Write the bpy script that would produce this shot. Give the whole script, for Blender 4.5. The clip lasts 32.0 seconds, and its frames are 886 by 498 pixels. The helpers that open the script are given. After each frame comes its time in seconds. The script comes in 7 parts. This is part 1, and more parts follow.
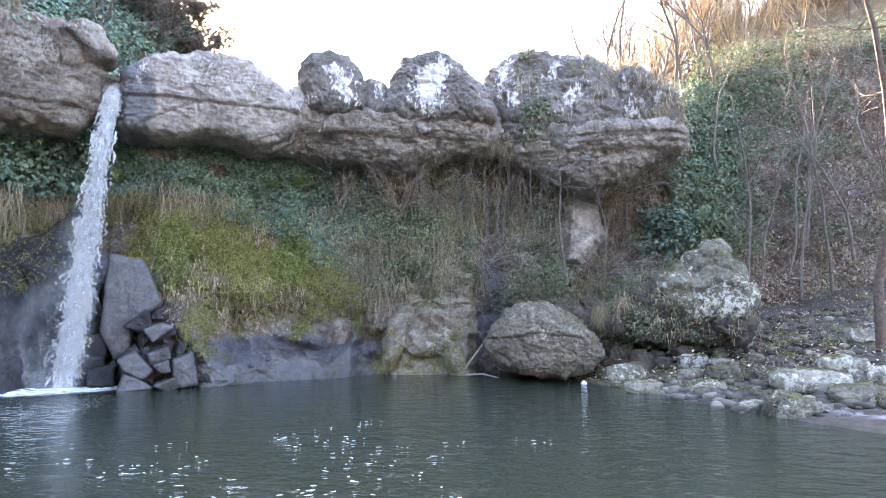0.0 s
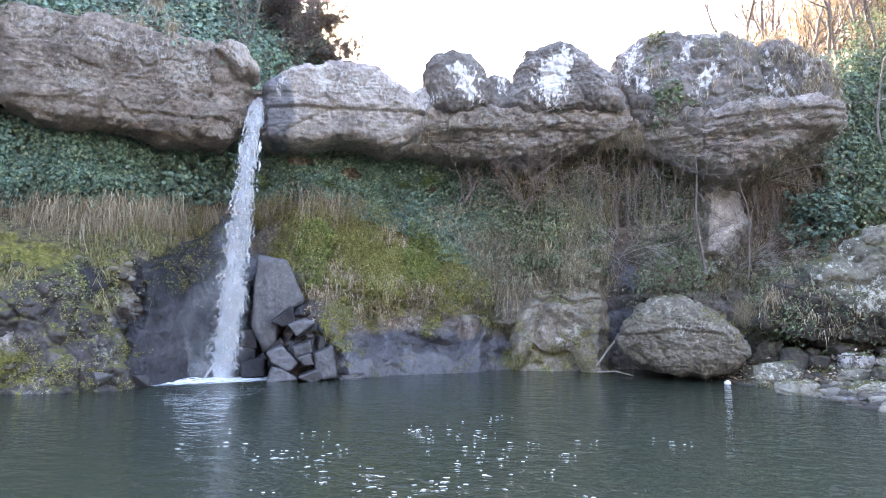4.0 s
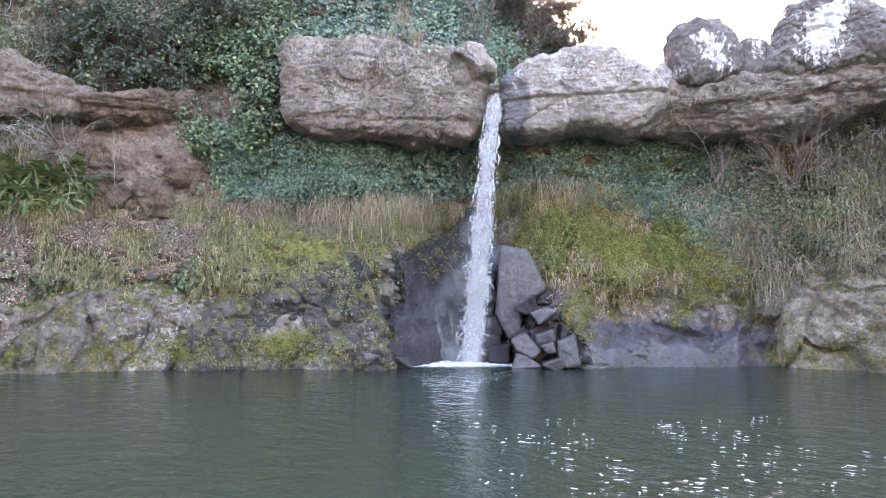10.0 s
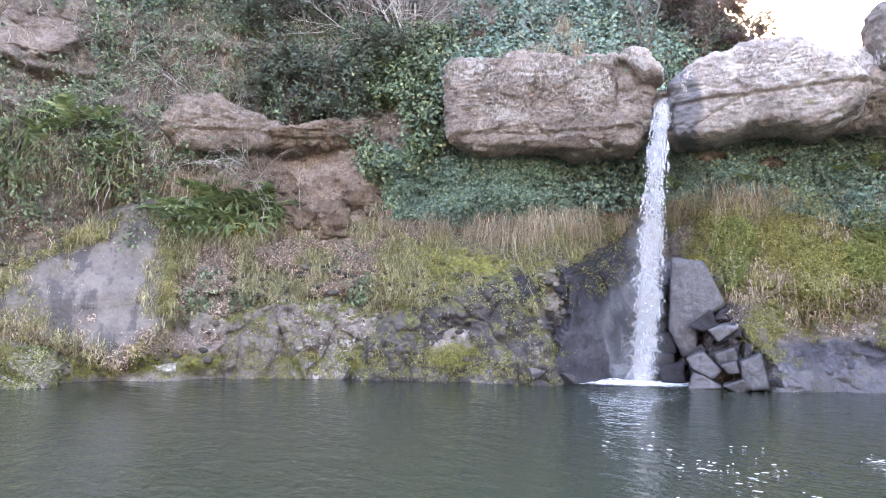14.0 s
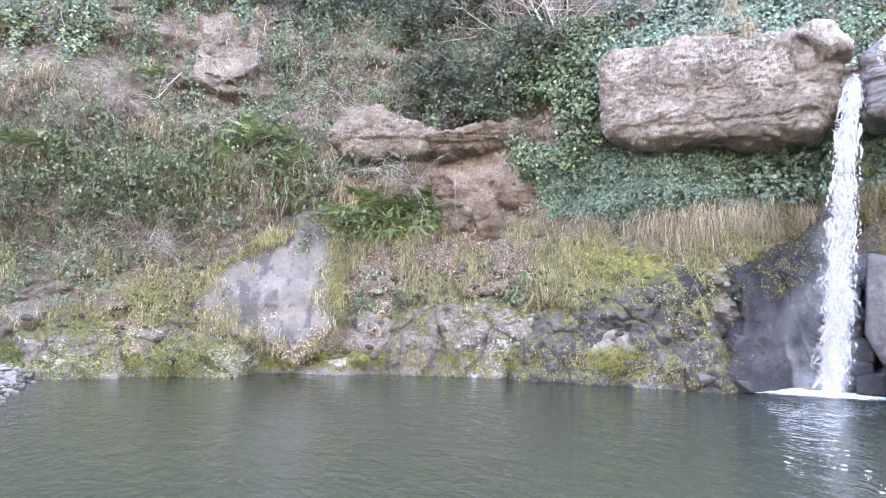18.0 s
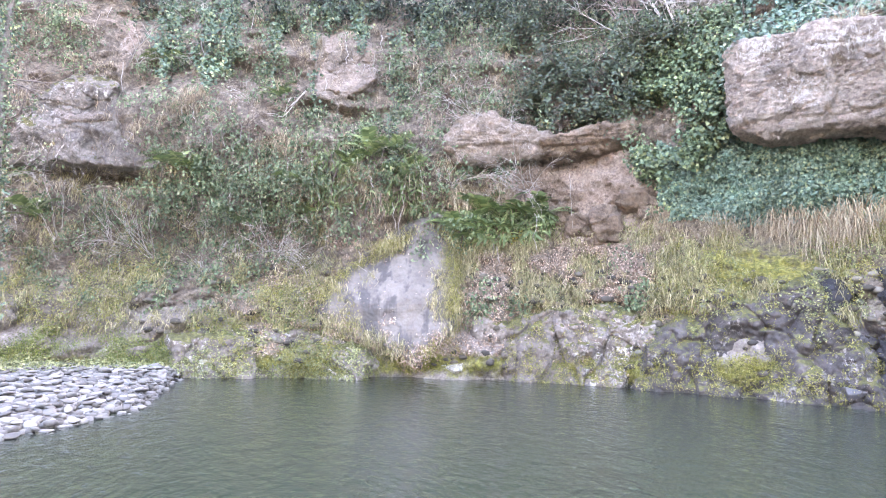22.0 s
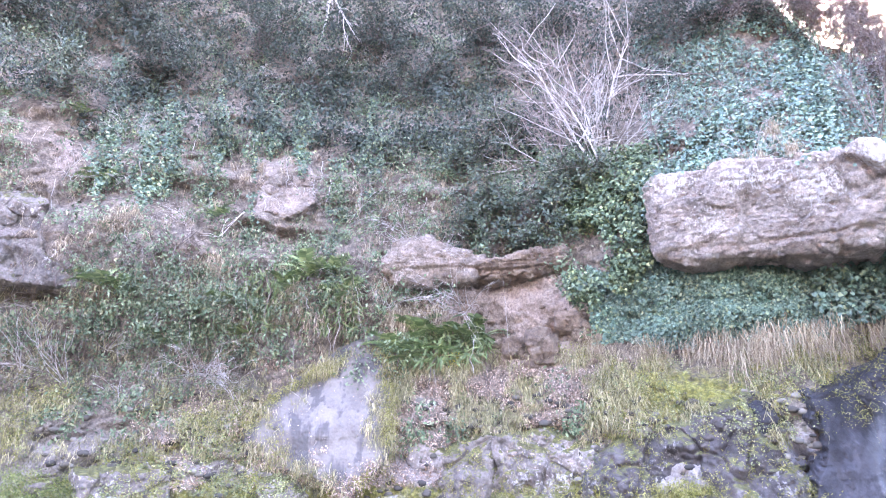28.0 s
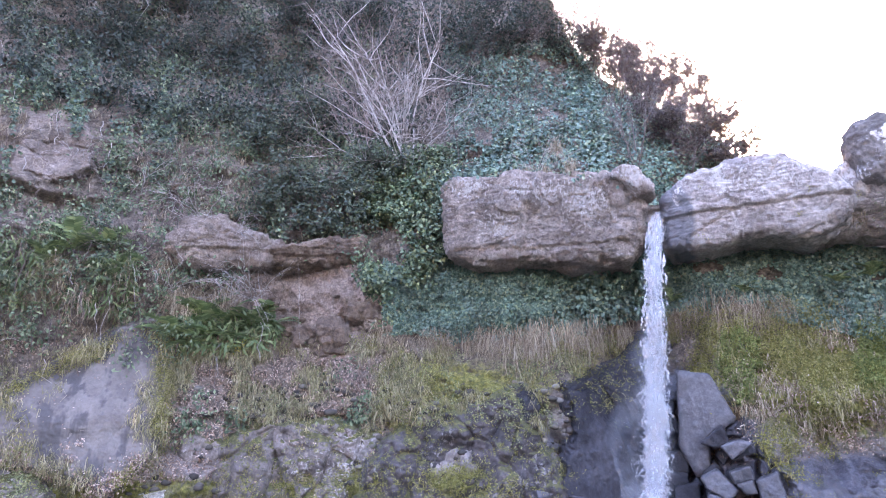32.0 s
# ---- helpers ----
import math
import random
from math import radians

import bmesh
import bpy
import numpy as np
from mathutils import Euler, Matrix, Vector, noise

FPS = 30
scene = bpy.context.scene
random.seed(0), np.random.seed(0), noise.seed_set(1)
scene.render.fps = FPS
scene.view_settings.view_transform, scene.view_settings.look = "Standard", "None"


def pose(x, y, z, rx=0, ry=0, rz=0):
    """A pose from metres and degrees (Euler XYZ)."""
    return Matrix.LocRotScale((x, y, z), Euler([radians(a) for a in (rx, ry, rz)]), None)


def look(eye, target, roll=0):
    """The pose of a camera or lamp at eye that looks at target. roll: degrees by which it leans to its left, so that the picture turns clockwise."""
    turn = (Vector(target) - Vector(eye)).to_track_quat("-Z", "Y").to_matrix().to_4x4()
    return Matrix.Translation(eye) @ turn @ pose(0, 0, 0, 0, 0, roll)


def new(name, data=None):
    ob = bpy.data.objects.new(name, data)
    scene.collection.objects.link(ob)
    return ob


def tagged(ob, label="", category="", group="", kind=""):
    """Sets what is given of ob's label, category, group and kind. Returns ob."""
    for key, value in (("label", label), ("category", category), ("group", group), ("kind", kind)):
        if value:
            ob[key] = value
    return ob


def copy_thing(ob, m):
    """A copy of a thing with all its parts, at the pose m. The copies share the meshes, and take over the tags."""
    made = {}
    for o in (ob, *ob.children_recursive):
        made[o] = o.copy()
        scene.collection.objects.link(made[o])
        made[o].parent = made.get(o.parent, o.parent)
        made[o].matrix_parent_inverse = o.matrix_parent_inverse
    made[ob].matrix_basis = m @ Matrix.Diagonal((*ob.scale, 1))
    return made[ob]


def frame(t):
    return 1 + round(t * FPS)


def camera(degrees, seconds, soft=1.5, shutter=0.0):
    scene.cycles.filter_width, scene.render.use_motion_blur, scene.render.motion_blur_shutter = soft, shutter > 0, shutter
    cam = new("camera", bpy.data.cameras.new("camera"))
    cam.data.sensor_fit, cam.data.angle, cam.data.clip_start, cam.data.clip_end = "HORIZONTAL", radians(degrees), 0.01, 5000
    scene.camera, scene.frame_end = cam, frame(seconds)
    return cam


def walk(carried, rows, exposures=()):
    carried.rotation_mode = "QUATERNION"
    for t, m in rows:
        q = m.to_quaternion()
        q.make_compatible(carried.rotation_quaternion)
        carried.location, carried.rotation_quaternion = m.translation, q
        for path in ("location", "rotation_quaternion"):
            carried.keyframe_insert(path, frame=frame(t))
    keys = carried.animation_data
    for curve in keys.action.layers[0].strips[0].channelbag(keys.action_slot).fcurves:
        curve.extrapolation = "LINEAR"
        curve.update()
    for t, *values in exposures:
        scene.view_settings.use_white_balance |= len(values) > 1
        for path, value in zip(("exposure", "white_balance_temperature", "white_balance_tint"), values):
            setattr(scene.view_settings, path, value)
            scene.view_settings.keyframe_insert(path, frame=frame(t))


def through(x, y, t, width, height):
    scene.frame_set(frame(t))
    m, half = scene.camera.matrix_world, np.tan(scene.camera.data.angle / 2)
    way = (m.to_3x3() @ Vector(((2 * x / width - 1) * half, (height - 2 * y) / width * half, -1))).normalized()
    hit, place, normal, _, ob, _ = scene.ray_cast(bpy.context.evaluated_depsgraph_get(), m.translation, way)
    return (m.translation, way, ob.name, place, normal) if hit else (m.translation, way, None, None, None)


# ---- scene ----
cam = camera(69.8, 32.0, soft=1.0)
EYE = Vector((0.0, 0.0, 1.6))
# seconds, yaw to the left, pitch, roll: the camera turns on one spot at the water's edge
TURNS = [
    (0, 0.00, 5.20, 0.30), (0.5, 1.25, 5.11, 0.39), (1, 2.46, 4.90, 0.49), (1.5, 3.71, 4.54, 0.75),
    (2, 5.17, 4.57, 0.67), (2.5, 6.61, 4.79, 0.48), (3, 8.10, 4.77, 0.42), (3.5, 9.85, 4.83, 0.22),
    (4, 11.45, 4.78, 0.02), (4.5, 13.14, 4.63, -0.07), (6.5, 18.68, 4.40, -0.20), (7, 19.83, 4.26, -0.29),
    (7.5, 21.19, 4.26, -0.40), (8, 23.20, 4.29, -0.40), (8.5, 25.40, 3.98, -0.20), (9, 27.90, 3.83, -0.29),
    (9.5, 30.28, 3.89, -0.27), (10, 32.90, 3.78, -0.07), (10.5, 35.19, 3.77, 0.07), (11, 37.52, 3.72, 0.22),
    (11.5, 39.72, 3.86, 0.23), (12, 41.71, 4.07, 0.15), (12.5, 43.39, 4.44, 0.06), (13, 44.72, 4.69, 0.05),
    (13.5, 46.17, 4.94, 0.04), (14, 47.61, 5.08, 0.05), (14.5, 49.11, 5.20, -0.03), (16.5, 56.74, 5.18, -0.15),
    (17, 58.24, 5.19, 0.14), (17.5, 59.79, 5.23, 0.26), (18, 61.62, 5.06, 0.41), (18.5, 63.40, 4.97, 0.60),
    (19, 65.02, 4.95, 0.58), (19.5, 66.52, 4.86, 0.50), (20, 67.67, 4.84, 0.55), (20.5, 68.84, 5.01, 0.41),
    (21, 69.92, 5.17, 0.52), (21.5, 70.99, 5.31, 0.57), (22, 71.99, 5.50, 0.61), (22.5, 72.71, 5.79, 0.72),
    (23, 73.32, 6.21, 0.78), (23.5, 73.70, 6.92, 0.75), (24, 74.12, 7.73, 0.50), (24.5, 74.37, 9.01, 0.14),
    (25, 74.16, 10.61, 0.01), (25.5, 73.34, 11.99, 0.19), (27.5, 68.24, 16.58, -0.05), (28, 66.28, 16.49, -0.09),
    (28.5, 64.19, 16.68, -0.22), (29, 62.09, 16.54, -0.40), (29.5, 59.68, 16.46, -0.63), (30, 57.71, 16.56, -0.66),
    (30.5, 55.49, 16.39, -0.53), (31, 53.09, 16.23, -0.61), (31.5, 50.18, 15.97, -0.76), (32, 47.53, 15.43, -0.77),
]


def aim(yaw, pitch, roll):
    a, b = radians(yaw), radians(pitch)
    return look(EYE, EYE + Vector((-math.sin(a) * math.cos(b), math.cos(a) * math.cos(b), math.sin(b))), roll)


STOPS = 3.6
EXPOSURES = [(t, STOPS + d, k, g) for t, d, k, g in (
    (0.0, 0.5, 6950, 20), (4.0, 0.52, 7050, 21), (9.0, 0.68, 7500, 24), (13.0, 0.83, 7700, 29), (17.0, 1.32, 7750, 28), (23.0, 1.55, 7450, 30), (28.0, 1.68, 6700, 37), (30.0, 1.2, 6500, 39), (32.0, 0.65, 6550, 37))]
walk(cam, [(t, aim(a, b, c)) for t, a, b, c in TURNS], EXPOSURES)

# ---- light: low sun behind the cliff's rim, bright open sky ----
SUN_AZ, SUN_EL = 21.0, 23.0   # degrees to the left of +y, degrees up
world = bpy.data.worlds.new("sky")
scene.world = world
world.use_nodes = True
wn = world.node_tree.nodes
sky = wn.new("ShaderNodeTexSky")
sky.sky_type = "NISHITA"
sky.sun_disc = False
sky.sun_elevation, sky.sun_rotation = radians(SUN_EL), radians(-SUN_AZ)
sky.air_density, sky.dust_density, sky.ozone_density = 1.0, 3.0, 1.0
wn["Background"].inputs["Strength"].default_value = 0.15
world.node_tree.links.new(sky.outputs["Color"], wn["Background"].inputs["Color"])
sun = new("sun", bpy.data.lights.new("sun", "SUN"))
sun.data.energy, sun.data.angle, sun.data.color = 3.0, radians(0.6), (1.0, 0.86, 0.68)
sd = Vector((-math.sin(radians(SUN_AZ)) * math.cos(radians(SUN_EL)), math.cos(radians(SUN_AZ)) * math.cos(radians(SUN_EL)), math.sin(radians(SUN_EL))))
sun.matrix_world = look(sd * 50, (0, 0, 0))
scene.view_settings.exposure = 0.0


# ---- numeric helpers ----
def vnoise(p, seed=0):
    """Smooth value noise in -1..1 at an array of points (n, 3)."""
    i = np.floor(p).astype(np.int64)
    f = p - i
    u = f * f * (3 - 2 * f)
    out = np.zeros(len(p))
    for dx in (0, 1):
        for dy in (0, 1):
            for dz in (0, 1):
                n = (i[:, 0] + dx) * 73856093 ^ (i[:, 1] + dy) * 19349663 ^ (i[:, 2] + dz) * 83492791 ^ (seed * 2654435 + 977)
                n = n & 0x7FFFFFFF
                n = ((n >> 13) ^ n) & 0x7FFFFFFF
                n = (n * ((n * n * 15731 + 789221) & 0x7FFFFFFF) + 1376312589) & 0x7FFFFFFF
                v = n / 1073741824.0 - 1.0
                w = (u[:, 0] if dx else 1 - u[:, 0]) * (u[:, 1] if dy else 1 - u[:, 1]) * (u[:, 2] if dz else 1 - u[:, 2])
                out += w * v
    return out


def fbm(p, octaves=4, gain=0.5, seed=0, ridged=False):
    out, amp, q = np.zeros(len(p)), 1.0, np.array(p, float)
    for k in range(octaves):
        n = vnoise(q, seed + k)
        out += amp * (1 - 2 * np.abs(n) if ridged else n)
        q, amp = q * 2.03 + 11.7, amp * gain
    return out


def cells(p, seed=0):
    """Distance to the nearest and second nearest of scattered points, one a unit cell, and a random value of the nearest."""
    i = np.floor(p).astype(np.int64)
    d1, d2, tag = np.full(len(p), 9.0), np.full(len(p), 9.0), np.zeros(len(p))
    for dx in (-1, 0, 1):
        for dy in (-1, 0, 1):
            for dz in (-1, 0, 1):
                c = i + (dx, dy, dz)
                r = [np.modf(np.abs(np.sin(c @ np.array(k) + seed) * 43758.5453))[0] for k in ((12.9898, 78.233, 37.719), (39.346, 11.135, 83.155), (73.156, 52.235, 9.151))]
                d = np.linalg.norm(c + np.stack(r, -1) - p, axis=1)
                near = d < d1
                d2 = np.where(near, d1, np.minimum(d2, d))
                tag = np.where(near, r[0], tag)
                d1 = np.where(near, d, d1)
    return d1, d2, tag


def mesh_np(name, verts, faces, smooth=True, **attrs):
    """A mesh from arrays; faces (n, 3) or (n, 4)."""
    me = bpy.data.meshes.new(name)
    verts, faces = np.asarray(verts, np.float32), np.asarray(faces, np.int32)
    k = faces.shape[1]
    me.vertices.add(len(verts))
    me.vertices.foreach_set("co", verts.ravel())
    me.loops.add(faces.size)
    me.loops.foreach_set("vertex_index", faces.ravel())
    me.polygons.add(len(faces))
    me.polygons.foreach_set("loop_start", np.arange(0, faces.size, k, dtype=np.int32))
    me.update(calc_edges=True)
    me.polygons.foreach_set("use_smooth", np.full(len(faces), smooth))
    for key, values in attrs.items():
        me.attributes.new(key, "FLOAT", "POINT").data.foreach_set("value", np.asarray(values, np.float32))
    me.update()
    return me


def part(name, data, material, parent=None, label="", m=None):
    """Links a mesh (or a bmesh) as one object, under a thing or a part if given."""
    if isinstance(data, bmesh.types.BMesh):
        me = bpy.data.meshes.new(name)
        data.to_mesh(me)
        data.free()
        data = me
    if material and not data.materials:
        data.materials.append(material)
    ob = new(name, data)
    if parent:
        ob.parent = parent
    if m is not None:
        ob.matrix_basis = m
    if label:
        ob["label"] = label
    return ob


def thing(name, label, category, group="", kind="", at=(0, 0, 0)):
    ob = new(name)
    ob.empty_display_size = 0.1
    ob.location = at
    return tagged(ob, label, category, group, kind)


def unit(v):
    return v / np.maximum(np.linalg.norm(v, axis=-1, keepdims=True), 1e-9)


def polar(theta, e, r):
    """World place at theta degrees to the left of +y, e degrees up from the eye, r metres away on plan."""
    th, el = np.radians(theta), np.radians(e)
    return np.stack([-np.sin(th) * r, np.cos(th) * r, 1.6 + np.tan(el) * r], -1)


def at(theta, r, z):
    return Vector((-math.sin(radians(theta)) * r, math.cos(radians(theta)) * r, z))


# ---- materials ----
def material(name):
    m = bpy.data.materials.new(name)
    m.use_nodes = True
    return m, m.node_tree.nodes, m.node_tree.links, m.node_tree.nodes["Principled BSDF"]


def n_noise(nodes, links, coord, scale, detail=6, rough=0.6, dist=0.0):
    n = nodes.new("ShaderNodeTexNoise")
    n.inputs["Scale"].default_value, n.inputs["Detail"].default_value = scale, detail
    n.inputs["Roughness"].default_value, n.inputs["Distortion"].default_value = rough, dist
    links.new(coord, n.inputs["Vector"])
    return n.outputs["Fac"]


def n_ramp(nodes, links, fac, stops):
    r = nodes.new("ShaderNodeValToRGB")
    while len(r.color_ramp.elements) < len(stops):
        r.color_ramp.elements.new(0.5)
    for el, (pos, col) in zip(r.color_ramp.elements, stops):
        el.position, el.color = pos, (*col, 1) if len(col) == 3 else col
    links.new(fac, r.inputs["Fac"])
    return r.outputs["Color"]


def n_mix(nodes, links, fac, a, b, blend="MIX"):
    m = nodes.new("ShaderNodeMix")
    m.data_type, m.blend_type = "RGBA", blend
    for sock, v in ((m.inputs[0], fac), (m.inputs[6], a), (m.inputs[7], b)):
        if isinstance(v, (int, float)):
            sock.default_value = v
        elif isinstance(v, tuple):
            sock.default_value = (*v, 1)
        else:
            links.new(v, sock)
    return m.outputs[2]


def n_math(nodes, links, op, a, b=0.0, c=0.0):
    m = nodes.new("ShaderNodeMath")
    m.operation = op
    for sock, v in zip(m.inputs, (a, b, c)):
        if isinstance(v, (int, float)):
            sock.default_value = v
        else:
            links.new(v, sock)
    return m.outputs[0]


def n_step(nodes, links, v, lo, hi):
    m = nodes.new("ShaderNodeMapRange")
    m.inputs["From Min"].default_value, m.inputs["From Max"].default_value = lo, hi
    m.interpolation_type = "SMOOTHSTEP"
    links.new(v, m.inputs["Value"])
    return m.outputs["Result"]


def n_bump(nodes, links, height, strength, dist, bsdf, prev=None):
    b = nodes.new("ShaderNodeBump")
    b.inputs["Strength"].default_value, b.inputs["Distance"].default_value = strength, dist
    links.new(height, b.inputs["Height"])
    if prev is not None:
        links.new(prev, b.inputs["Normal"])
    links.new(b.outputs["Normal"], bsdf.inputs["Normal"])
    return b.outputs["Normal"]


def rock_material(name, tones, lichen=None, lichen_amount=0.5, moss=0.0, rough=0.85, scale=1.0, pits=0.5, speck=3.4, crust=False):
    """Weathered stone: broad stains, grain, pale lichen blotches, moss on what faces up."""
    m, nodes, links, bsdf = material(name)
    geo = nodes.new("ShaderNodeNewGeometry")
    pos = geo.outputs["Position"]
    broad = n_noise(nodes, links, pos, 0.9 * scale, 5, 0.65, 0.4)
    grain = n_noise(nodes, links, pos, 14 * scale, 8, 0.72)
    col = n_ramp(nodes, links, broad, [(0.3, tones[0]), (0.5, tones[1]), (0.7, tones[2])])
    mid = n_noise(nodes, links, pos, 4.5 * scale, 9, 0.75, 0.3)
    col = n_mix(nodes, links, 0.8, col, n_ramp(nodes, links, mid, [(0.32, (0.25, 0.24, 0.23)), (0.5, (0.5, 0.5, 0.5)), (0.68, (0.72, 0.71, 0.7))]), "OVERLAY")
    col = n_mix(nodes, links, 0.8, col, n_ramp(nodes, links, grain, [(0.34, (0.24, 0.23, 0.23)), (0.52, (0.5, 0.5, 0.5)), (0.7, (0.75, 0.74, 0.72))]), "OVERLAY")
    if lichen:
        blotch = n_noise(nodes, links, pos, speck * scale, 12, 0.8, 0.2)
        patch = n_noise(nodes, links, pos, 0.7 * scale, 3, 0.5)
        fac = n_step(nodes, links, n_math(nodes, links, "ADD", blotch, n_math(nodes, links, "MULTIPLY", patch, 0.5)), 0.84 - 0.25 * lichen_amount, 0.9 - 0.25 * lichen_amount)
        if crust:
            damp = nodes.new("ShaderNodeAttribute")
            damp.attribute_name = "damp"
            flat = n_ramp(nodes, links, mid, [(0.3, (0.1, 0.098, 0.103)), (0.7, (0.19, 0.187, 0.195))])
            col = n_mix(nodes, links, n_step(nodes, links, n_math(nodes, links, "ADD", damp.outputs["Fac"], n_math(nodes, links, "MULTIPLY_ADD", mid, 0.6, -0.3)), 0.42, 0.58), col, flat)
            pale = nodes.new("ShaderNodeAttribute")
            pale.attribute_name = "pale"
            mp = nodes.new("ShaderNodeMapping")
            mp.inputs["Scale"].default_value = (1.0, 1.0, 0.6)
            links.new(pos, mp.inputs["Vector"])
            scab = n_noise(nodes, links, mp.outputs["Vector"], 2.0 * speck * scale, 12, 0.75, 0.3)
            fac = n_step(nodes, links, n_math(nodes, links, "MULTIPLY_ADD", pale.outputs["Fac"], 0.17, scab), 0.63, 0.655)
            lichen = n_ramp(nodes, links, grain, [(0.3, tuple(0.72 * c for c in lichen)), (0.55, lichen)])
        col = n_mix(nodes, links, fac, col, lichen)
    if moss:
        sep = nodes.new("ShaderNodeSeparateXYZ")
        links.new(geo.outputs["Normal"], sep.inputs[0])
        mo = n_math(nodes, links, "ADD", n_math(nodes, links, "MULTIPLY", sep.outputs[2], 0.45), n_noise(nodes, links, pos, 1.7, 7, 0.7))
        fac = n_step(nodes, links, mo, 0.9 - 0.4 * moss, 1.02 - 0.4 * moss)
        mc = n_ramp(nodes, links, n_noise(nodes, links, pos, 9, 5), [(0.3, (0.035, 0.036, 0.013)), (0.5, (0.08, 0.078, 0.024)), (0.7, (0.17, 0.155, 0.05))])
        col = n_mix(nodes, links, fac, col, mc)
    links.new(col, bsdf.inputs["Base Color"])
    bsdf.inputs["Roughness"].default_value = rough
    b = n_bump(nodes, links, grain, 0.9 * pits, 0.05, bsdf)
    n_bump(nodes, links, mid, 0.9 * pits, 0.15, bsdf, b)
    return m


ROCK_WALL = rock_material("lichened_grey_rock", [(0.10, 0.085, 0.08), (0.2, 0.17, 0.15), (0.3, 0.27, 0.24)], (0.5, 0.49, 0.47), 0.45, 0.2)
ROCK_EARTH = rock_material("crumbling_brown_rock", [(0.11, 0.075, 0.052), (0.19, 0.138, 0.1), (0.28, 0.215, 0.165)], None, 0, pits=0.9)
ROCK_BLOCK = rock_material("pitted_pale_conglomerate", [(0.19, 0.152, 0.125), (0.365, 0.302, 0.255), (0.51, 0.438, 0.382)], (0.58, 0.53, 0.475), 0.1, pits=1.2, speck=7, crust=True)
ROCK_SLAB = rock_material("smooth_grey_slab_rock", [(0.17, 0.147, 0.132), (0.29, 0.255, 0.228), (0.41, 0.37, 0.335)], (0.46, 0.43, 0.395), 0.12, speck=6, crust=True)
ROCK_SHELF = rock_material("brown_undercut_rock", [(0.19, 0.158, 0.135), (0.32, 0.278, 0.245), (0.44, 0.395, 0.36)], None, 0, pits=0.8)
ROCK_LEDGE = rock_material("pale_brown_ledge_rock", [(0.13, 0.097, 0.073), (0.23, 0.182, 0.143), (0.34, 0.28, 0.23)], None, 0, 0.05, pits=0.9)
ROCK_LICHEN = rock_material("white_lichen_rock", [(0.1, 0.088, 0.078), (0.165, 0.148, 0.135), (0.25, 0.228, 0.21)], (0.66, 0.65, 0.64), 0.27, 0.08, speck=4.5, crust=True)
ROCK_BOULDER = rock_material("brown_grey_boulder", [(0.075, 0.062, 0.045), (0.135, 0.116, 0.088), (0.205, 0.18, 0.142)], (0.36, 0.34, 0.28), 0.1, 0.1, speck=9)
ROCK_BANK = rock_material("mossy_bank_rock", [(0.085, 0.07, 0.06), (0.165, 0.14, 0.122), (0.27, 0.237, 0.21)], (0.4, 0.37, 0.34), 0.02, 0.4, speck=7)
ROCK_MOSSY_DARK = rock_material("dark_mossy_rock", [(0.024, 0.02, 0.019), (0.055, 0.046, 0.043), (0.11, 0.095, 0.09)], (0.25, 0.23, 0.215), 0.0, 0.42, 0.6, speck=8)
ROCK_DARK = rock_material("wet_dark_basalt", [(0.012, 0.012, 0.014), (0.028, 0.027, 0.031), (0.065, 0.063, 0.07)], None, 0, 0.0, 0.55)
ROCK_DARK.node_tree.nodes["Principled BSDF"].inputs["Specular IOR Level"].default_value = 0.3
ROCK_WET_GREY = rock_material("smooth_wet_grey_rock", [(0.058, 0.056, 0.059), (0.08, 0.078, 0.083), (0.106, 0.103, 0.11)], None, 0, 0.0, 0.4, pits=0.35)
ROCK_BEIGE = rock_material("folded_beige_rock", [(0.125, 0.105, 0.08), (0.21, 0.18, 0.14), (0.3, 0.263, 0.212)], (0.38, 0.345, 0.29), 0.05, 0.1)
ROCK_PALE = rock_material("pale_river_stone", [(0.13, 0.12, 0.092), (0.24, 0.225, 0.18), (0.36, 0.34, 0.285)], (0.52, 0.51, 0.44), 0.18, 0.2, speck=6)
ROCK_OUTCROP = rock_material("lichen_crusted_outcrop", [(0.06, 0.055, 0.042), (0.13, 0.12, 0.09), (0.22, 0.205, 0.16)], (0.52, 0.515, 0.44), 0.24, 0.35, speck=8)
ROCK_CRAG = rock_material("weathered_grey_crag", [(0.09, 0.078, 0.066), (0.17, 0.15, 0.13), (0.27, 0.243, 0.213)], (0.4, 0.38, 0.34), 0.08, 0.35, pits=0.8, speck=7)
ROCK_CRUMBLY = rock_material("dark_crumbly_rock", [(0.03, 0.026, 0.022), (0.07, 0.06, 0.05), (0.13, 0.115, 0.1)], None, 0, 0.2)


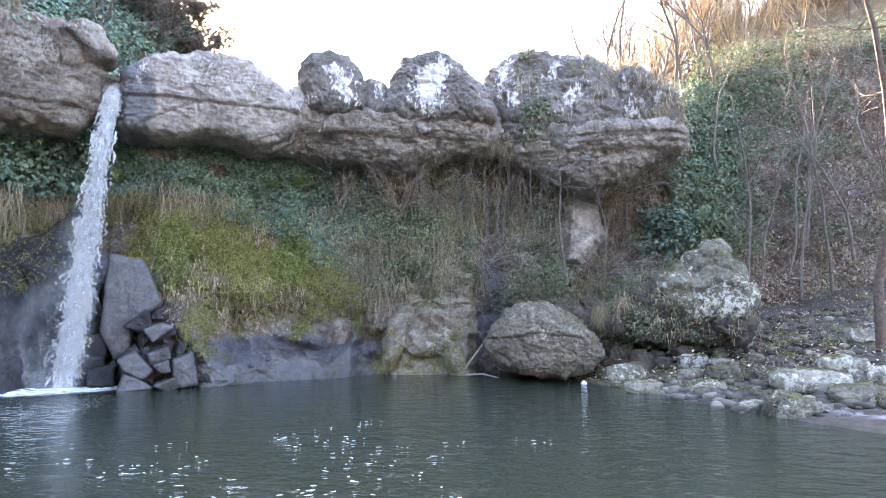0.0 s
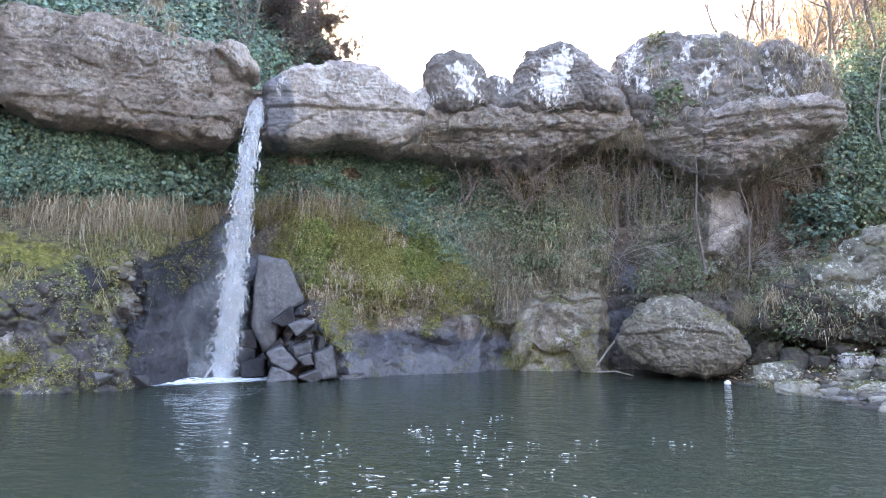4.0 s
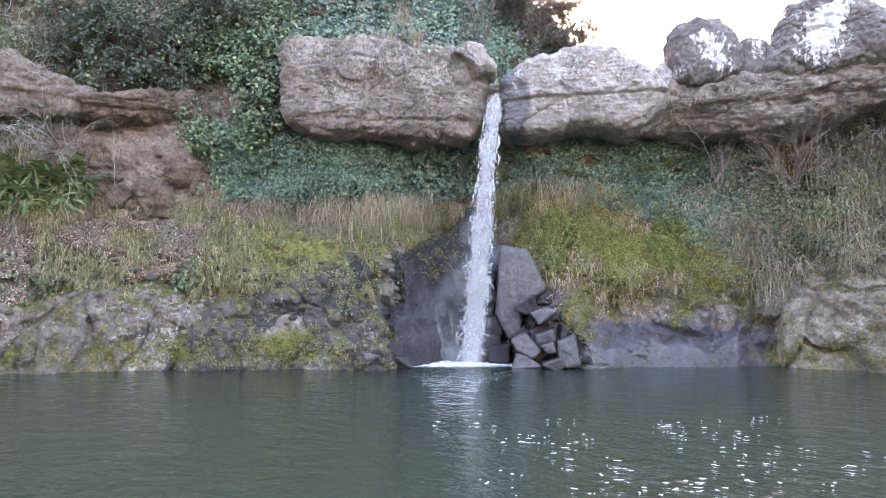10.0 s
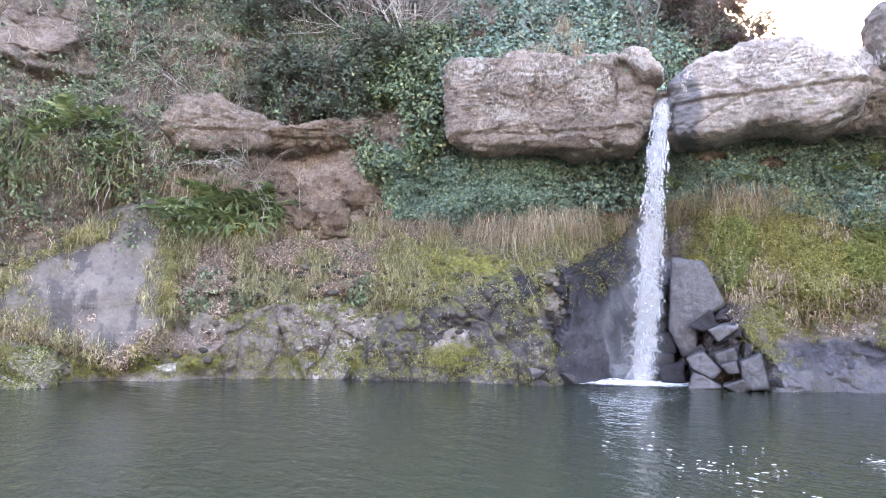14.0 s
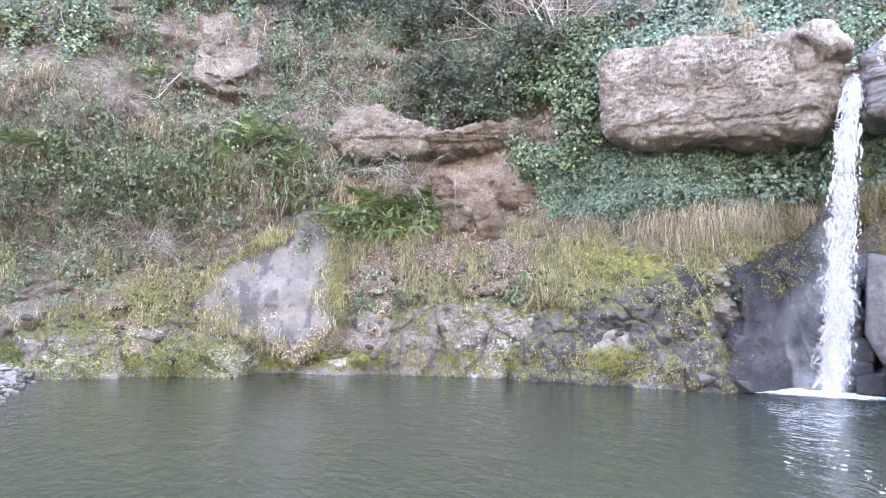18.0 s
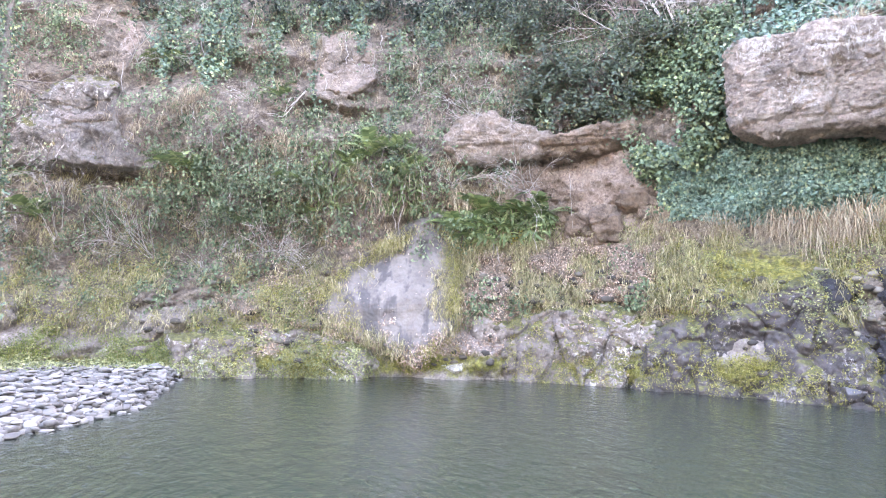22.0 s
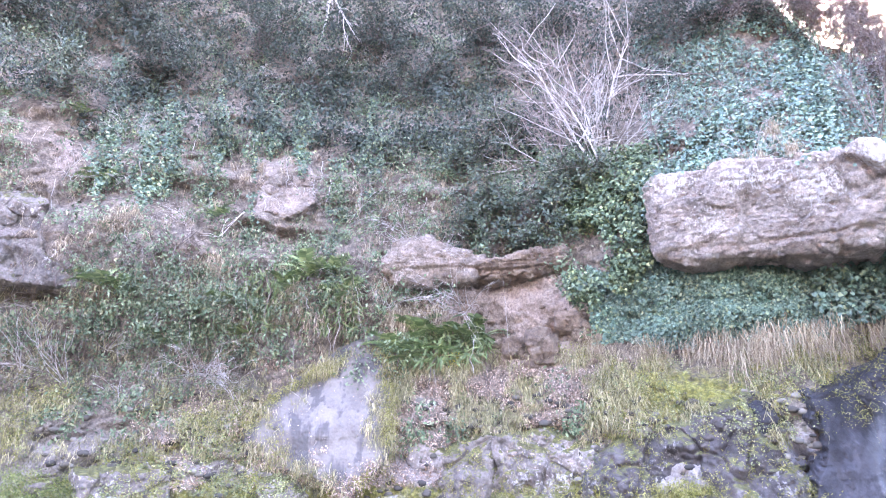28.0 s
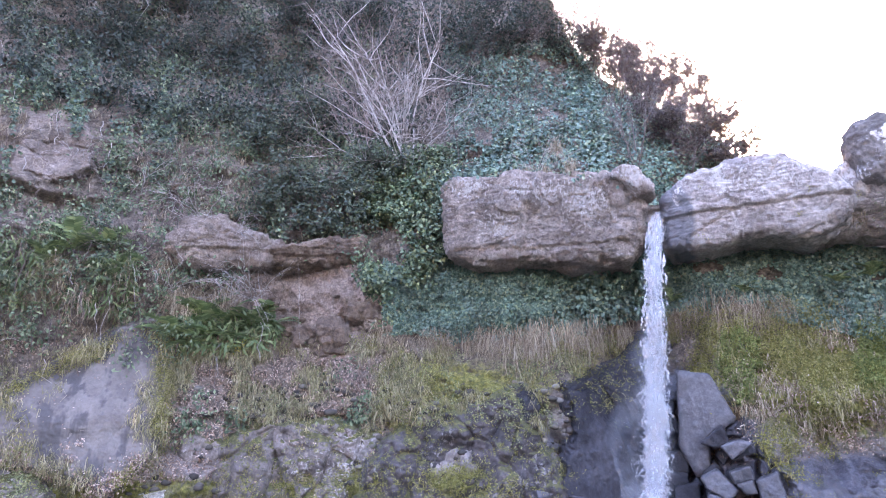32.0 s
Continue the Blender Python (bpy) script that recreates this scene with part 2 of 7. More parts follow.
def shell_material():
    """The cliff's own skin: rock, brown earth, moss and wet dark stone, as its attributes tell."""
    m, nodes, links, bsdf = material("cliff_skin")
    pos = nodes.new("ShaderNodeNewGeometry").outputs["Position"]

    def attr(key):
        a = nodes.new("ShaderNodeAttribute")
        a.attribute_name = key
        return a.outputs["Fac"]

    broad = n_noise(nodes, links, pos, 1.1, 6, 0.65, 0.5)
    grain = n_noise(nodes, links, pos, 16, 8, 0.75)
    mid = n_noise(nodes, links, pos, 4.5, 8, 0.7)
    earth = n_ramp(nodes, links, mid, [(0.32, (0.07, 0.054, 0.04)), (0.5, (0.165, 0.13, 0.097)), (0.64, (0.31, 0.255, 0.2))])
    stone = n_ramp(nodes, links, broad, [(0.3, (0.115, 0.095, 0.082)), (0.5, (0.22, 0.187, 0.163)), (0.7, (0.35, 0.308, 0.275))])
    bare = n_ramp(nodes, links, broad, [(0.3, (0.2, 0.143, 0.107)), (0.5, (0.315, 0.24, 0.19)), (0.7, (0.42, 0.335, 0.275))])
    wet = n_ramp(nodes, links, mid, [(0.3, (0.035, 0.034, 0.04)), (0.5, (0.1, 0.097, 0.11)), (0.75, (0.2, 0.195, 0.215))])
    moss = n_ramp(nodes, links, n_noise(nodes, links, pos, 11, 6), [(0.28, (0.065, 0.066, 0.016)), (0.45, (0.15, 0.147, 0.032)), (0.6, (0.25, 0.235, 0.058)), (0.75, (0.33, 0.29, 0.12))])
    jitter = n_math(nodes, links, "MULTIPLY_ADD", mid, 1.2, -0.6)

    def zone(key, wide=0.12):
        return n_step(nodes, links, n_math(nodes, links, "ADD", attr(key), jitter), 0.5 - wide, 0.5 + wide)

    col = n_mix(nodes, links, zone("stone"), earth, stone)
    col = n_mix(nodes, links, zone("bare"), col, bare)
    wz = zone("wet")
    col = n_mix(nodes, links, wz, col, wet)
    mz = zone("moss", 0.2)
    col = n_mix(nodes, links, mz, col, moss)
    col = n_mix(nodes, links, 0.85, col, n_ramp(nodes, links, grain, [(0.34, (0.2, 0.2, 0.2)), (0.52, (0.5, 0.5, 0.5)), (0.7, (0.78, 0.78, 0.78))]), "OVERLAY")
    links.new(col, bsdf.inputs["Base Color"])
    links.new(n_math(nodes, links, "MULTIPLY_ADD", wz, -0.45, 0.9), bsdf.inputs["Roughness"])
    b = n_bump(nodes, links, grain, 0.5, 0.05, bsdf)
    n_bump(nodes, links, mid, 0.9, 0.2, bsdf, b)
    return m


CLIFF_SKIN = shell_material()


# ---- the cliff: one skin round the pool, laid out by direction from the pool's edge ----
def cliff_foot(th):
    return np.interp(th, [-40, -25, -15, -8, 0, 5, 13, 21, 25, 28, 31, 34, 37, 41, 47, 56, 62, 70, 78, 89, 98, 108, 118],
                     [21, 19.5, 17.3, 16.2, 15.7, 15.7, 14.9, 14.1, 14.1, 14.9, 15.1, 14.2, 13.7, 13.7, 14.0, 14.7, 15.1, 15.0, 15.3, 15.6, 17, 18.7, 20])


def bank_top(th):
    return np.interp(th, [-40, -22, -10, 0, 8, 14, 20, 25, 30, 36, 44, 52, 60, 70, 78, 86, 118], [2, 3, 4.5, 4.5, 5, 6.5, 8.5, 8.2, 8, 7.2, 6.8, 7, 7.5, 7, 5.5, 4, 3])


def rim(th):
    return np.interp(th, [-40, -24, -21, -15, -4, 0, 8, 14, 20, 26, 29, 32, 118], [20, 19.5, 17, 18.5, 19.5, 19.5, 18.5, 17, 18.5, 18, 18.2, 21.5, 21.5])


def cliff_range(th, e):
    """Plan distance of the cliff's skin in the direction th, e (degrees), before its relief."""
    r0, e2, e5 = cliff_foot(th), bank_top(th), rim(th)
    e0 = -np.degrees(np.arctan(1.6 / r0))
    left = np.clip((th - 50) / 6, 0, 1)
    right = np.clip((-6 - th) / 6, 0, 1)
    r2 = r0 + np.interp(th, [-20, -5, 5, 25, 30, 36, 55, 75, 100], [0.6, 0.9, 1.3, 1.5, 0.7, 1.5, 1.4, 1.5, 2.2])
    r3 = r2 + 0.2 - 0.1 * left - 0.2 * right
    r4 = r2 + 0.2 - 0.15 * left
    r5 = r4 + 0.5 + 0.6 * left
    knots = [(e0 - 4, r0 - 0.9), (e0, r0), ((e0 + e2) * 0.4, r0 + 0.35 * (r2 - r0)), (e2, r2), (e2 + 1.0, r2 + 0.2), (e2 * 0.2 + 10.6, r3),
             (14.8 + 0 * th, r4), (e5, r5), (24.0 + 0 * th, r5 + 1.2), (31.0 + 0 * th, r5 + 4.2), (46.0 + 0 * th, r5 + 11)]
    slope = np.clip((-20 - th) / 5, 0, 1) * np.clip(e - 2, 0, 22) * 0.22
    out = np.array(knots[0][1], float) + slope
    for (ea, ra), (eb, rb) in zip(knots, knots[1:]):
        t = np.clip((e - ea) / np.maximum(eb - ea, 0.2), 0, 1)
        out += (rb - ra) * t * t * (3 - 2 * t)
    out += 1.6 * bump_at(th, e, 94, 26.8, 3, 1.7) + 0.9 * np.exp(-((th - 101) / 5.5) ** 4 - ((e - 10.1) / 0.55) ** 2)
    return out - 0.9 * bump_at(th, e, 1.5, 4.5, 4.5, 4.0) - 0.6 * bump_at(th, e, -8, 3, 4, 4)


def smooth01(x):
    x = np.clip(x, 0, 1)
    return x * x * (3 - 2 * x)


def relief(th, e, p):
    """Bumps, ledges and broken faces on the skin, in metres (positive: away)."""
    strata = p * (0.5, 0.5, 2.6)
    d1, d2, tag = cells(p * (0.8, 0.8, 1.1) + 0.25 * np.stack([vnoise(p * 1.3, k) for k in (1, 2, 3)], -1), 2)
    low = np.clip((4 - e) / 4, 0, 1)
    steep = np.clip((th - 55) / 6, 0, 1) * np.clip((e - 12) / 4, 0, 1)
    out = 0.28 * (1 + steep) * fbm(p * 0.6, 3, 0.5, 4) + 0.16 * steep * fbm(p * (0.5, 0.5, 1.9), 3, 0.5, 23) + 0.10 * fbm(strata, 3, 0.5, 9) + 0.10 * fbm(p * 2.2, 4, 0.55, 13) + 0.035 * fbm(p * 7.5, 3, 0.6, 17, True)
    c1, c2, ctag = cells(p * 3.6 + 0.2 * vnoise(p * 3, 6)[:, None], 4)
    out -= np.clip((7 - e) / 5, 0, 1) * 0.13 * smooth01((c2 - c1) / 0.3) * (ctag > 0.35) * ctag
    smooth_slab = np.clip(1 - ((th - 76) / 6) ** 4 - ((e - 1.5) / 5) ** 4, 0, 1)
    out -= low * (1 - smooth_slab) * (0.34 * np.clip(d2 - d1, 0, 0.35) / 0.35 * (0.4 + tag) - 0.12)
    out = out * (1 - 0.75 * smooth_slab) - 0.25 * smooth_slab
    return out


def skin_point(th, e, with_relief=True):
    th, e = np.broadcast_arrays(np.asarray(th, float), np.asarray(e, float))
    th, e = th.ravel(), e.ravel()
    r = cliff_range(th, e)
    if with_relief:
        r = r + relief(th, e, polar(th, e, r))
    return polar(th, e, r)


def bump_at(th, e, a, b, wa, wb):
    return np.exp(-((th - a) / wa) ** 2 - ((e - b) / wb) ** 2)


def hill_top(th):
    return np.interp(th, [17, 19, 20.5, 22, 25, 29, 32, 34, 36, 38, 40], [17, 18.5, 20.5, 22.5, 25, 27.5, 29.5, 32, 36, 40, 44])


def build_cliff():
    th = np.arange(-40, 118, 0.14)
    v = np.linspace(0, 1, 330)
    e0 = -np.degrees(np.arctan(1.6 / cliff_foot(th))) - 2.2
    top = np.where(th > 33, hill_top(th), rim(th))
    E = e0[:, None] + (top - e0)[:, None] * v[None, :]
    T = np.repeat(th[:, None], len(v), 1)
    t, e = T.ravel(), E.ravel()
    p = skin_point(t, e)
    n = len(v)
    idx = np.arange(len(t)).reshape(len(th), n)
    faces = np.stack([idx[:-1, :-1], idx[:-1, 1:], idx[1:, 1:], idx[1:, :-1]], -1).reshape(-1, 4)
    e2 = bank_top(t)
    big = vnoise(p * 0.8, 31) * 0.25
    moss = 1.0 * bump_at(t, e, 17, 2.5, 7.5, 4.8) + 0.7 * bump_at(t, e, 3, -5, 5, 1.6) + 0.7 * bump_at(t, e, 36, 6.3, 6, 1.5)
    moss = np.maximum(moss, np.where(t > 34, 0.66 * np.exp(-((e + 4.8) / 1.5) ** 2), 0))
    moss = np.maximum(moss, 0.55 * bump_at(t, e, 45, 3, 8, 4) + big)
    wet = np.maximum(bump_at(t, e, 28.5, -1, 7, 5.5) * 1.25, bump_at(t, e, 14, -4.6, 11, 2.2) * 1.2)
    wet = np.maximum(wet, 0.75 * bump_at(t, e, 40, -3, 6, 3.5))
    wet = np.maximum(wet, 1.1 * bump_at(t, e, -4, 0, 2.2, 4.5))
    slab = ((t > 70.5) & (t < 83) & (e < 6.8 - 0.55 * (t - 72) * (t > 72)) & (e > -3.5 - 0.1 * (t - 75) + 0.30 * np.abs(t - 75))).astype(float)
    stone = 0.72 * np.clip((3 - e) / 4, 0, 1) + slab + 0.6 * bump_at(t, e, -2, 0, 6, 5) + 0.8 * bump_at(t, e, -12.5, 7, 2, 4) + 0.7 * bump_at(t, e, 103, 13, 7, 4)
    bare = 0.56 * bump_at(t, e, 99.3, 21.5, 1.7, 4) + 1.25 * bump_at(t, e, 59, 10.0, 8.5, 4.5) + 0.8 * bump_at(t, e, 24, 11, 5, 1.5) + 0.55 * bump_at(t, e, 68, 15, 7, 2.5)
    me = mesh_np("cliff", p, faces, True, moss=moss * (1 - slab), wet=wet, stone=stone, bare=bare)
    part("cliff", me, CLIFF_SKIN)
    return tagged(bpy.data.objects["cliff"], "steep rock cliff with mossy banks and brown earth around a pool", "cliff", kind="structure")


build_cliff()


def rock_mesh(name, size, seed, box=0.3, lumps=0.16, grain=0.03, level=5, facets=0.1, strata=0.0, top=None, bottom=None, cracks=0.0):
    """One stone about the origin: a rounded block with knocked-off faces, lumps and grain. top, bottom: its height along
    its width, as knots from side to side, in half heights."""
    bm = bmesh.new()
    bmesh.ops.create_icosphere(bm, subdivisions=level, radius=1)
    d = np.array([v.co[:] for v in bm.verts])
    f = np.array([[v.index for v in fc.verts] for fc in bm.faces])
    bm.free()
    k = 2 + 6 * box
    p = d / (np.abs(d) ** k).sum(1, keepdims=True) ** (1 / k)
    rs = np.random.default_rng(seed)
    for _ in range(int(140 * facets)):
        n = rs.normal(size=3)
        n /= np.linalg.norm(n)
        h = rs.uniform(0.72, 0.98) * np.abs(p @ n).max()
        p = p - 0.85 * np.clip(p @ n - h, 0, None)[:, None] * n
    if top:
        hi = np.interp(p[:, 0], np.linspace(-1, 1, len(top)), top)
        lo = np.interp(p[:, 0], np.linspace(-1, 1, len(bottom)), bottom)
        p[:, 2] = lo + (hi - lo) * (p[:, 2] + 1) / 2
    p = p * (np.array(size) / 2)
    s = float(np.mean(size))
    q = p + seed * 17.3
    disp = lumps * s * 0.5 * fbm(q * (1.6 / s), 3, 0.5, seed) + 0.6 * grain * s * fbm(q * (7 / s), 4, 0.6, seed + 5)
    fine = 0.016 * min(1.0, s)
    disp = disp + fine * fbm(q * 4.0, 4, 0.65, seed + 21, True) + 0.6 * fine * fbm(q * 13, 3, 0.6, seed + 25)
    if strata:
        disp = disp + strata * fbm(q * (0.7, 0.7, 3.4), 4, 0.6, seed + 9, True)
    if cracks:
        d1, d2, tag = cells(q * (2.2 / s) + 0.3 * vnoise(q * 2, 5)[:, None], seed)
        disp = disp - cracks * np.clip(1 - (d2 - d1) / 0.12, 0, 1) + cracks * 1.5 * (tag - 0.5)
    return mesh_np(name, p + d * disp[:, None], f)


def stone(name, mat, size, th, r, z, seed, label, category="rock", turn=0.0, tilt=0.0, lean=0.0, group="", **kw):
    ob = part(name, rock_mesh(name, size, seed, **kw), mat, m=Matrix.Translation(at(th, r, z)) @ pose(0, 0, 0, tilt, lean, th + turn))
    return tagged(ob, label, category, group)


# blocks of the overhanging rim
def outline_rock(name, mat, label, knots, r, depth, seed, box=0.6, lumps=0.035, grain=0.012, bed=0.0, seams=(), under=0.0, cracks=0.0, pale=(), damp=(), level=6, category="rock", group="", soft=2, slope=0.0, rough=1.0):
    """A stone whose outline, seen from the pool's edge, runs through knots (th, e); depth metres thick about the distance r.
    seams: (e, step) bedding joints below which the face steps back; under: how far the foot is undercut."""
    k = np.array(knots, float)
    th0 = 0.5 * (k[:, 0].min() + k[:, 0].max())
    # the widest ring as seen from the pool lies in front of the middle
    k2, ys = 2 + 6 * box, np.linspace(-0.98, 0, 60)
    ring = (1 - np.abs(ys) ** k2) ** (1 / k2)
    best = int(np.argmax(ring / (r + ys * depth / 2)))
    far, ring = r, float(ring[best])
    r = r + float(ys[best]) * depth / 2
    flat = lambda t, e: np.stack([r * np.tan(np.radians(th0 - t)), r / np.cos(np.radians(th0 - t)) * np.tan(np.radians(e))], -1)  # noqa: E731
    q = flat(k[:, 0], k[:, 1])
    mid = 0.5 * (q.min(0) + q.max(0))
    q = (q - mid) / ring
    a = np.linspace(-np.pi, np.pi, 361)
    ray = np.stack([np.cos(a), np.sin(a)], -1)
    R = np.zeros(len(a))
    for p0, p1 in zip(q, np.roll(q, -1, 0)):
        w = p1 - p0
        den = ray[:, 0] * w[1] - ray[:, 1] * w[0]
        den = np.where(np.abs(den) < 1e-9, 1e-9, den)
        t = (p0[0] * w[1] - p0[1] * w[0]) / den
        u = (p0[0] * ray[:, 1] - p0[1] * ray[:, 0]) / den
        R = np.where((u >= 0) & (u <= 1) & (t > 0), np.maximum(R, t), R)
    for _ in range(soft):
        R = 0.25 * np.roll(R, 1) + 0.5 * R + 0.25 * np.roll(R, -1)
    ball = bmesh.new()
    bmesh.ops.create_icosphere(ball, subdivisions=level, radius=1)
    d = np.array([v.co[:] for v in ball.verts])
    f = np.array([[v.index for v in fc.verts] for fc in ball.faces])
    ball.free()
    size = q.max(0) - q.min(0)
    d = unit(d * (size[0], max(depth, 0.6 * size[1]), size[1]))
    k = 2 + 6 * box
    rd = np.hypot(d[:, 0], d[:, 2]) / np.interp(np.arctan2(d[:, 2], d[:, 0]), a, R)
    dy = d[:, 1] / (depth / 2)
    p = d / ((rd ** k + np.abs(dy) ** k) ** (1 / k))[:, None]
    size = float(size[1])
    p[:, 1] += under * np.clip(0.1 - p[:, 2] / size, 0, 1) * 2 + slope * p[:, 2] / size
    fn = np.cross(p[f[:, 1]] - p[f[:, 0]], p[f[:, 2]] - p[f[:, 0]])
    nrm = np.zeros_like(p)
    for c in range(3):
        np.add.at(nrm, f[:, c], fn)
    nrm = unit(nrm)
    g = p + seed * 17.3
    d = lumps * size * fbm(g * (1.3 / size), 3, 0.5, seed) + grain * size * fbm(g * (6 / size), 4, 0.6, seed + 5) + rough * (0.03 * fbm(g * 2.6, 5, 0.65, seed + 21, True) + 0.016 * fbm(g * 12, 3, 0.65, seed + 25, True))
    if bed:
        d = d + bed * fbm(g * (0.6, 0.6, 2.6) + 0.5 * vnoise(g * 0.7, 8)[:, None], 4, 0.6, seed + 9)
    if cracks:
        d1, d2, tag = cells(g * (2.4 / size) + 0.3 * vnoise(g * 2, 5)[:, None], seed)
        d = d - cracks * np.clip(1 - (d2 - d1) / 0.1, 0, 1) + cracks * 1.6 * (tag - 0.5)
    p = p + nrm * d[:, None]
    wob = 0.07 * vnoise(g * 0.9, seed + 2) + 0.025 * vnoise(g * 4, seed + 3)
    for e, step in seams:
        h = p[:, 2] + mid[1] - r * math.tan(radians(e)) + wob
        p[:, 1] += np.where(p[:, 1] < 0, step * smooth01(0.5 - h / 0.1) + 0.04 * np.exp(-(h / 0.03) ** 2), 0)
    th, e = th0 - np.degrees(np.arctan2(p[:, 0], r)), np.degrees(np.arctan2(p[:, 2] + mid[1], np.hypot(r, p[:, 0])))
    spots = [sum((np.exp(-(((th - c + slant * (e - b)) / wc) ** 2) - ((e - b) / wb) ** 2) for c, b, wc, wb, slant in rows), np.zeros(len(th))) for rows in (pale, damp)]
    ob = part(name, mesh_np(name, p, f, True, pale=spots[0], damp=spots[1]), mat, m=Matrix.Translation(at(th0, far, 1.6 + mid[1])) @ pose(0, 0, 0, 0, 0, th0))
    return tagged(ob, label, category, group)


outline_rock("overhanging_block", ROCK_BLOCK, "huge pale pitted conglomerate block overhanging an ivy hollow", [(47.3, 20.8), (46.6, 21.5), (43.5, 21.4), (40.4, 21.9), (36, 21.4), (32.5, 21.2), (29.6, 20.2), (28.6, 18.6), (29.4, 15.3), (30.5, 13.8), (36.2, 14.0), (41.3, 14.3), (44.3, 14.3), (47.0, 15.1)], 15.4, 2.7, 11, box=1.5, lumps=0.02, grain=0.01, bed=0.01, seams=((15.2, 0.05),), under=0.12, cracks=0.06, rough=1.5, pale=[(45, 20.5, 2, 1.2, 0), (39, 20, 3, 1.2, 0), (34, 18.5, 2.5, 2, 0), (42, 17, 2, 1.2, 0)], level=7)
outline_rock("capstone", ROCK_BLOCK, "pale worn stone capping the block beside the waterfall lip", [(31.8, 20.9), (31.0, 21.7), (29.5, 21.5), (28.4, 20.0), (28.1, 19.1), (29.4, 19.2), (30.7, 20.2)], 14.3, 0.8, 12, box=0.5, lumps=0.06, pale=[(30, 20.5, 2, 2, 0)], level=5)
outline_rock("lip_slab", ROCK_SLAB, "long grey slab of rock beside the waterfall lip", [(27.4, 18.2), (25.9, 19.6), (24, 20.2), (21.0, 20.8), (19, 20.6), (17.4, 20.4), (15.6, 19.2), (14.0, 18.0), (12.8, 16.6), (13.6, 15.2), (15.2, 14.3), (16.8, 13.9), (18.6, 14.5), (21, 14.6), (23.9, 14.0), (27.6, 14.2)], 15.5, 2.6, 13, box=1.2, lumps=0.015, grain=0.008, seams=((16.7, 0.08),), under=0.1, cracks=0.04, pale=[(19, 18.6, 3.5, 1.5, -0.6), (22.5, 19.5, 0.5, 2, 0), (26.0, 18.6, 0.5, 1.2, 0)], damp=[(26.5, 16.5, 2.0, 3.5, 0)], level=7)
outline_rock("saddle_rock", ROCK_SLAB, "low pale rock between the slab and the round rock", [(15.3, 18.6), (14.2, 18.2), (13.2, 18.8), (12.2, 18.4), (11.8, 16), (14.8, 15.6)], 15.9, 1.6, 19, box=0.4, pale=[(13.5, 17.8, 2, 1.2, 0)], level=5)
outline_rock("round_rock", ROCK_LICHEN, "round rock blotched with white lichen on the rim", [(13.05, 20.0), (12.2, 21.4), (10.5, 21.9), (9.0, 21.7), (7.9, 20.7), (7.1, 19.0), (7.3, 17.0), (9.1, 16.5), (12.4, 16.8), (13.0, 18.2)], 15.65, 1.8, 14, box=0.35, lumps=0.04, grain=0.02, cracks=0.03, pale=[(9.5, 19, 1.3, 1.0, 0.4), (10.5, 20.0, 1.2, 0.4, 0), (8.8, 17.8, 0.8, 0.8, 0), (12.3, 17.6, 0.6, 0.6, 0)])
outline_rock("low_rim_rock", ROCK_LICHEN, "low lichened rock joining two rim boulders", [(8.2, 19.2), (6.9, 19.9), (5.3, 19.3), (4.6, 16.4), (8.0, 16.4)], 16.0, 1.6, 18, box=0.4, pale=[(6, 18.8, 0.6, 1, 0)], level=5)
outline_rock("humped_rock", ROCK_LICHEN, "humped rock with a white lichen face on the rim", [(5.4, 19.0), (4.6, 20.4), (3.7, 21.6), (1.8, 21.9), (0.4, 22.3), (-1.0, 21.6), (-2.5, 20.1), (-4.2, 18.9), (-4.6, 16.6), (0.3, 16.1), (3.4, 16.6), (5.3, 16.8)], 15.9, 2.2, 15, box=0.5, lumps=0.035, grain=0.02, cracks=0.04, bed=0.03, pale=[(1.8, 18.4, 1.5, 2.4, 0.0), (0.2, 20.4, 1.0, 1.2, 0.3), (1.0, 19.0, 1.0, 1.5, 0)], level=7)
outline_rock("lichen_bluff", ROCK_LICHEN, "broad bluff streaked with white lichen and grass", [(-3.7, 19.4), (-4.4, 21.0), (-5.5, 22.2), (-7.8, 22.7), (-11.1, 21.9), (-13.4, 21.9), (-15.1, 20.1), (-15.9, 16.0), (-13.0, 13.6), (-11.0, 13.2), (-7.5, 14.2), (-4.9, 15.8), (-3.8, 17.6)], 16.6, 2.6, 16, box=0.8, lumps=0.035, grain=0.02, bed=0.03, under=0.2, cracks=0.07, slope=0.3, pale=[(-5.6, 20, 0.9, 1.9, 0.25), (-6.6, 18.0, 0.8, 1.2, 0.2), (-10.2, 20.4, 0.75, 1.6, 0.5), (-11.6, 17.8, 0.9, 1.8, 0.6), (-12.4, 21.6, 0.6, 0.9, 0), (-8.0, 15.2, 0.7, 0.3, 0)], level=7)
outline_rock("ledge_rock", ROCK_LICHEN, "weathered ledge rock with dry grass and lichen", [(-14.7, 20.0), (-16.4, 20.6), (-17.8, 20.3), (-18.9, 18.9), (-20.5, 18.0), (-20.7, 15.0), (-18.3, 14.5), (-15.2, 14.9)], 16.9, 2.0, 17, box=0.6, lumps=0.05, grain=0.025, bed=0.04, cracks=0.06, pale=[(-17, 16.6, 1.3, 1.3, 0.3), (-16.2, 18.6, 0.7, 0.8, 0.3), (-19, 17, 0.3, 1.2, 0)], level=6)
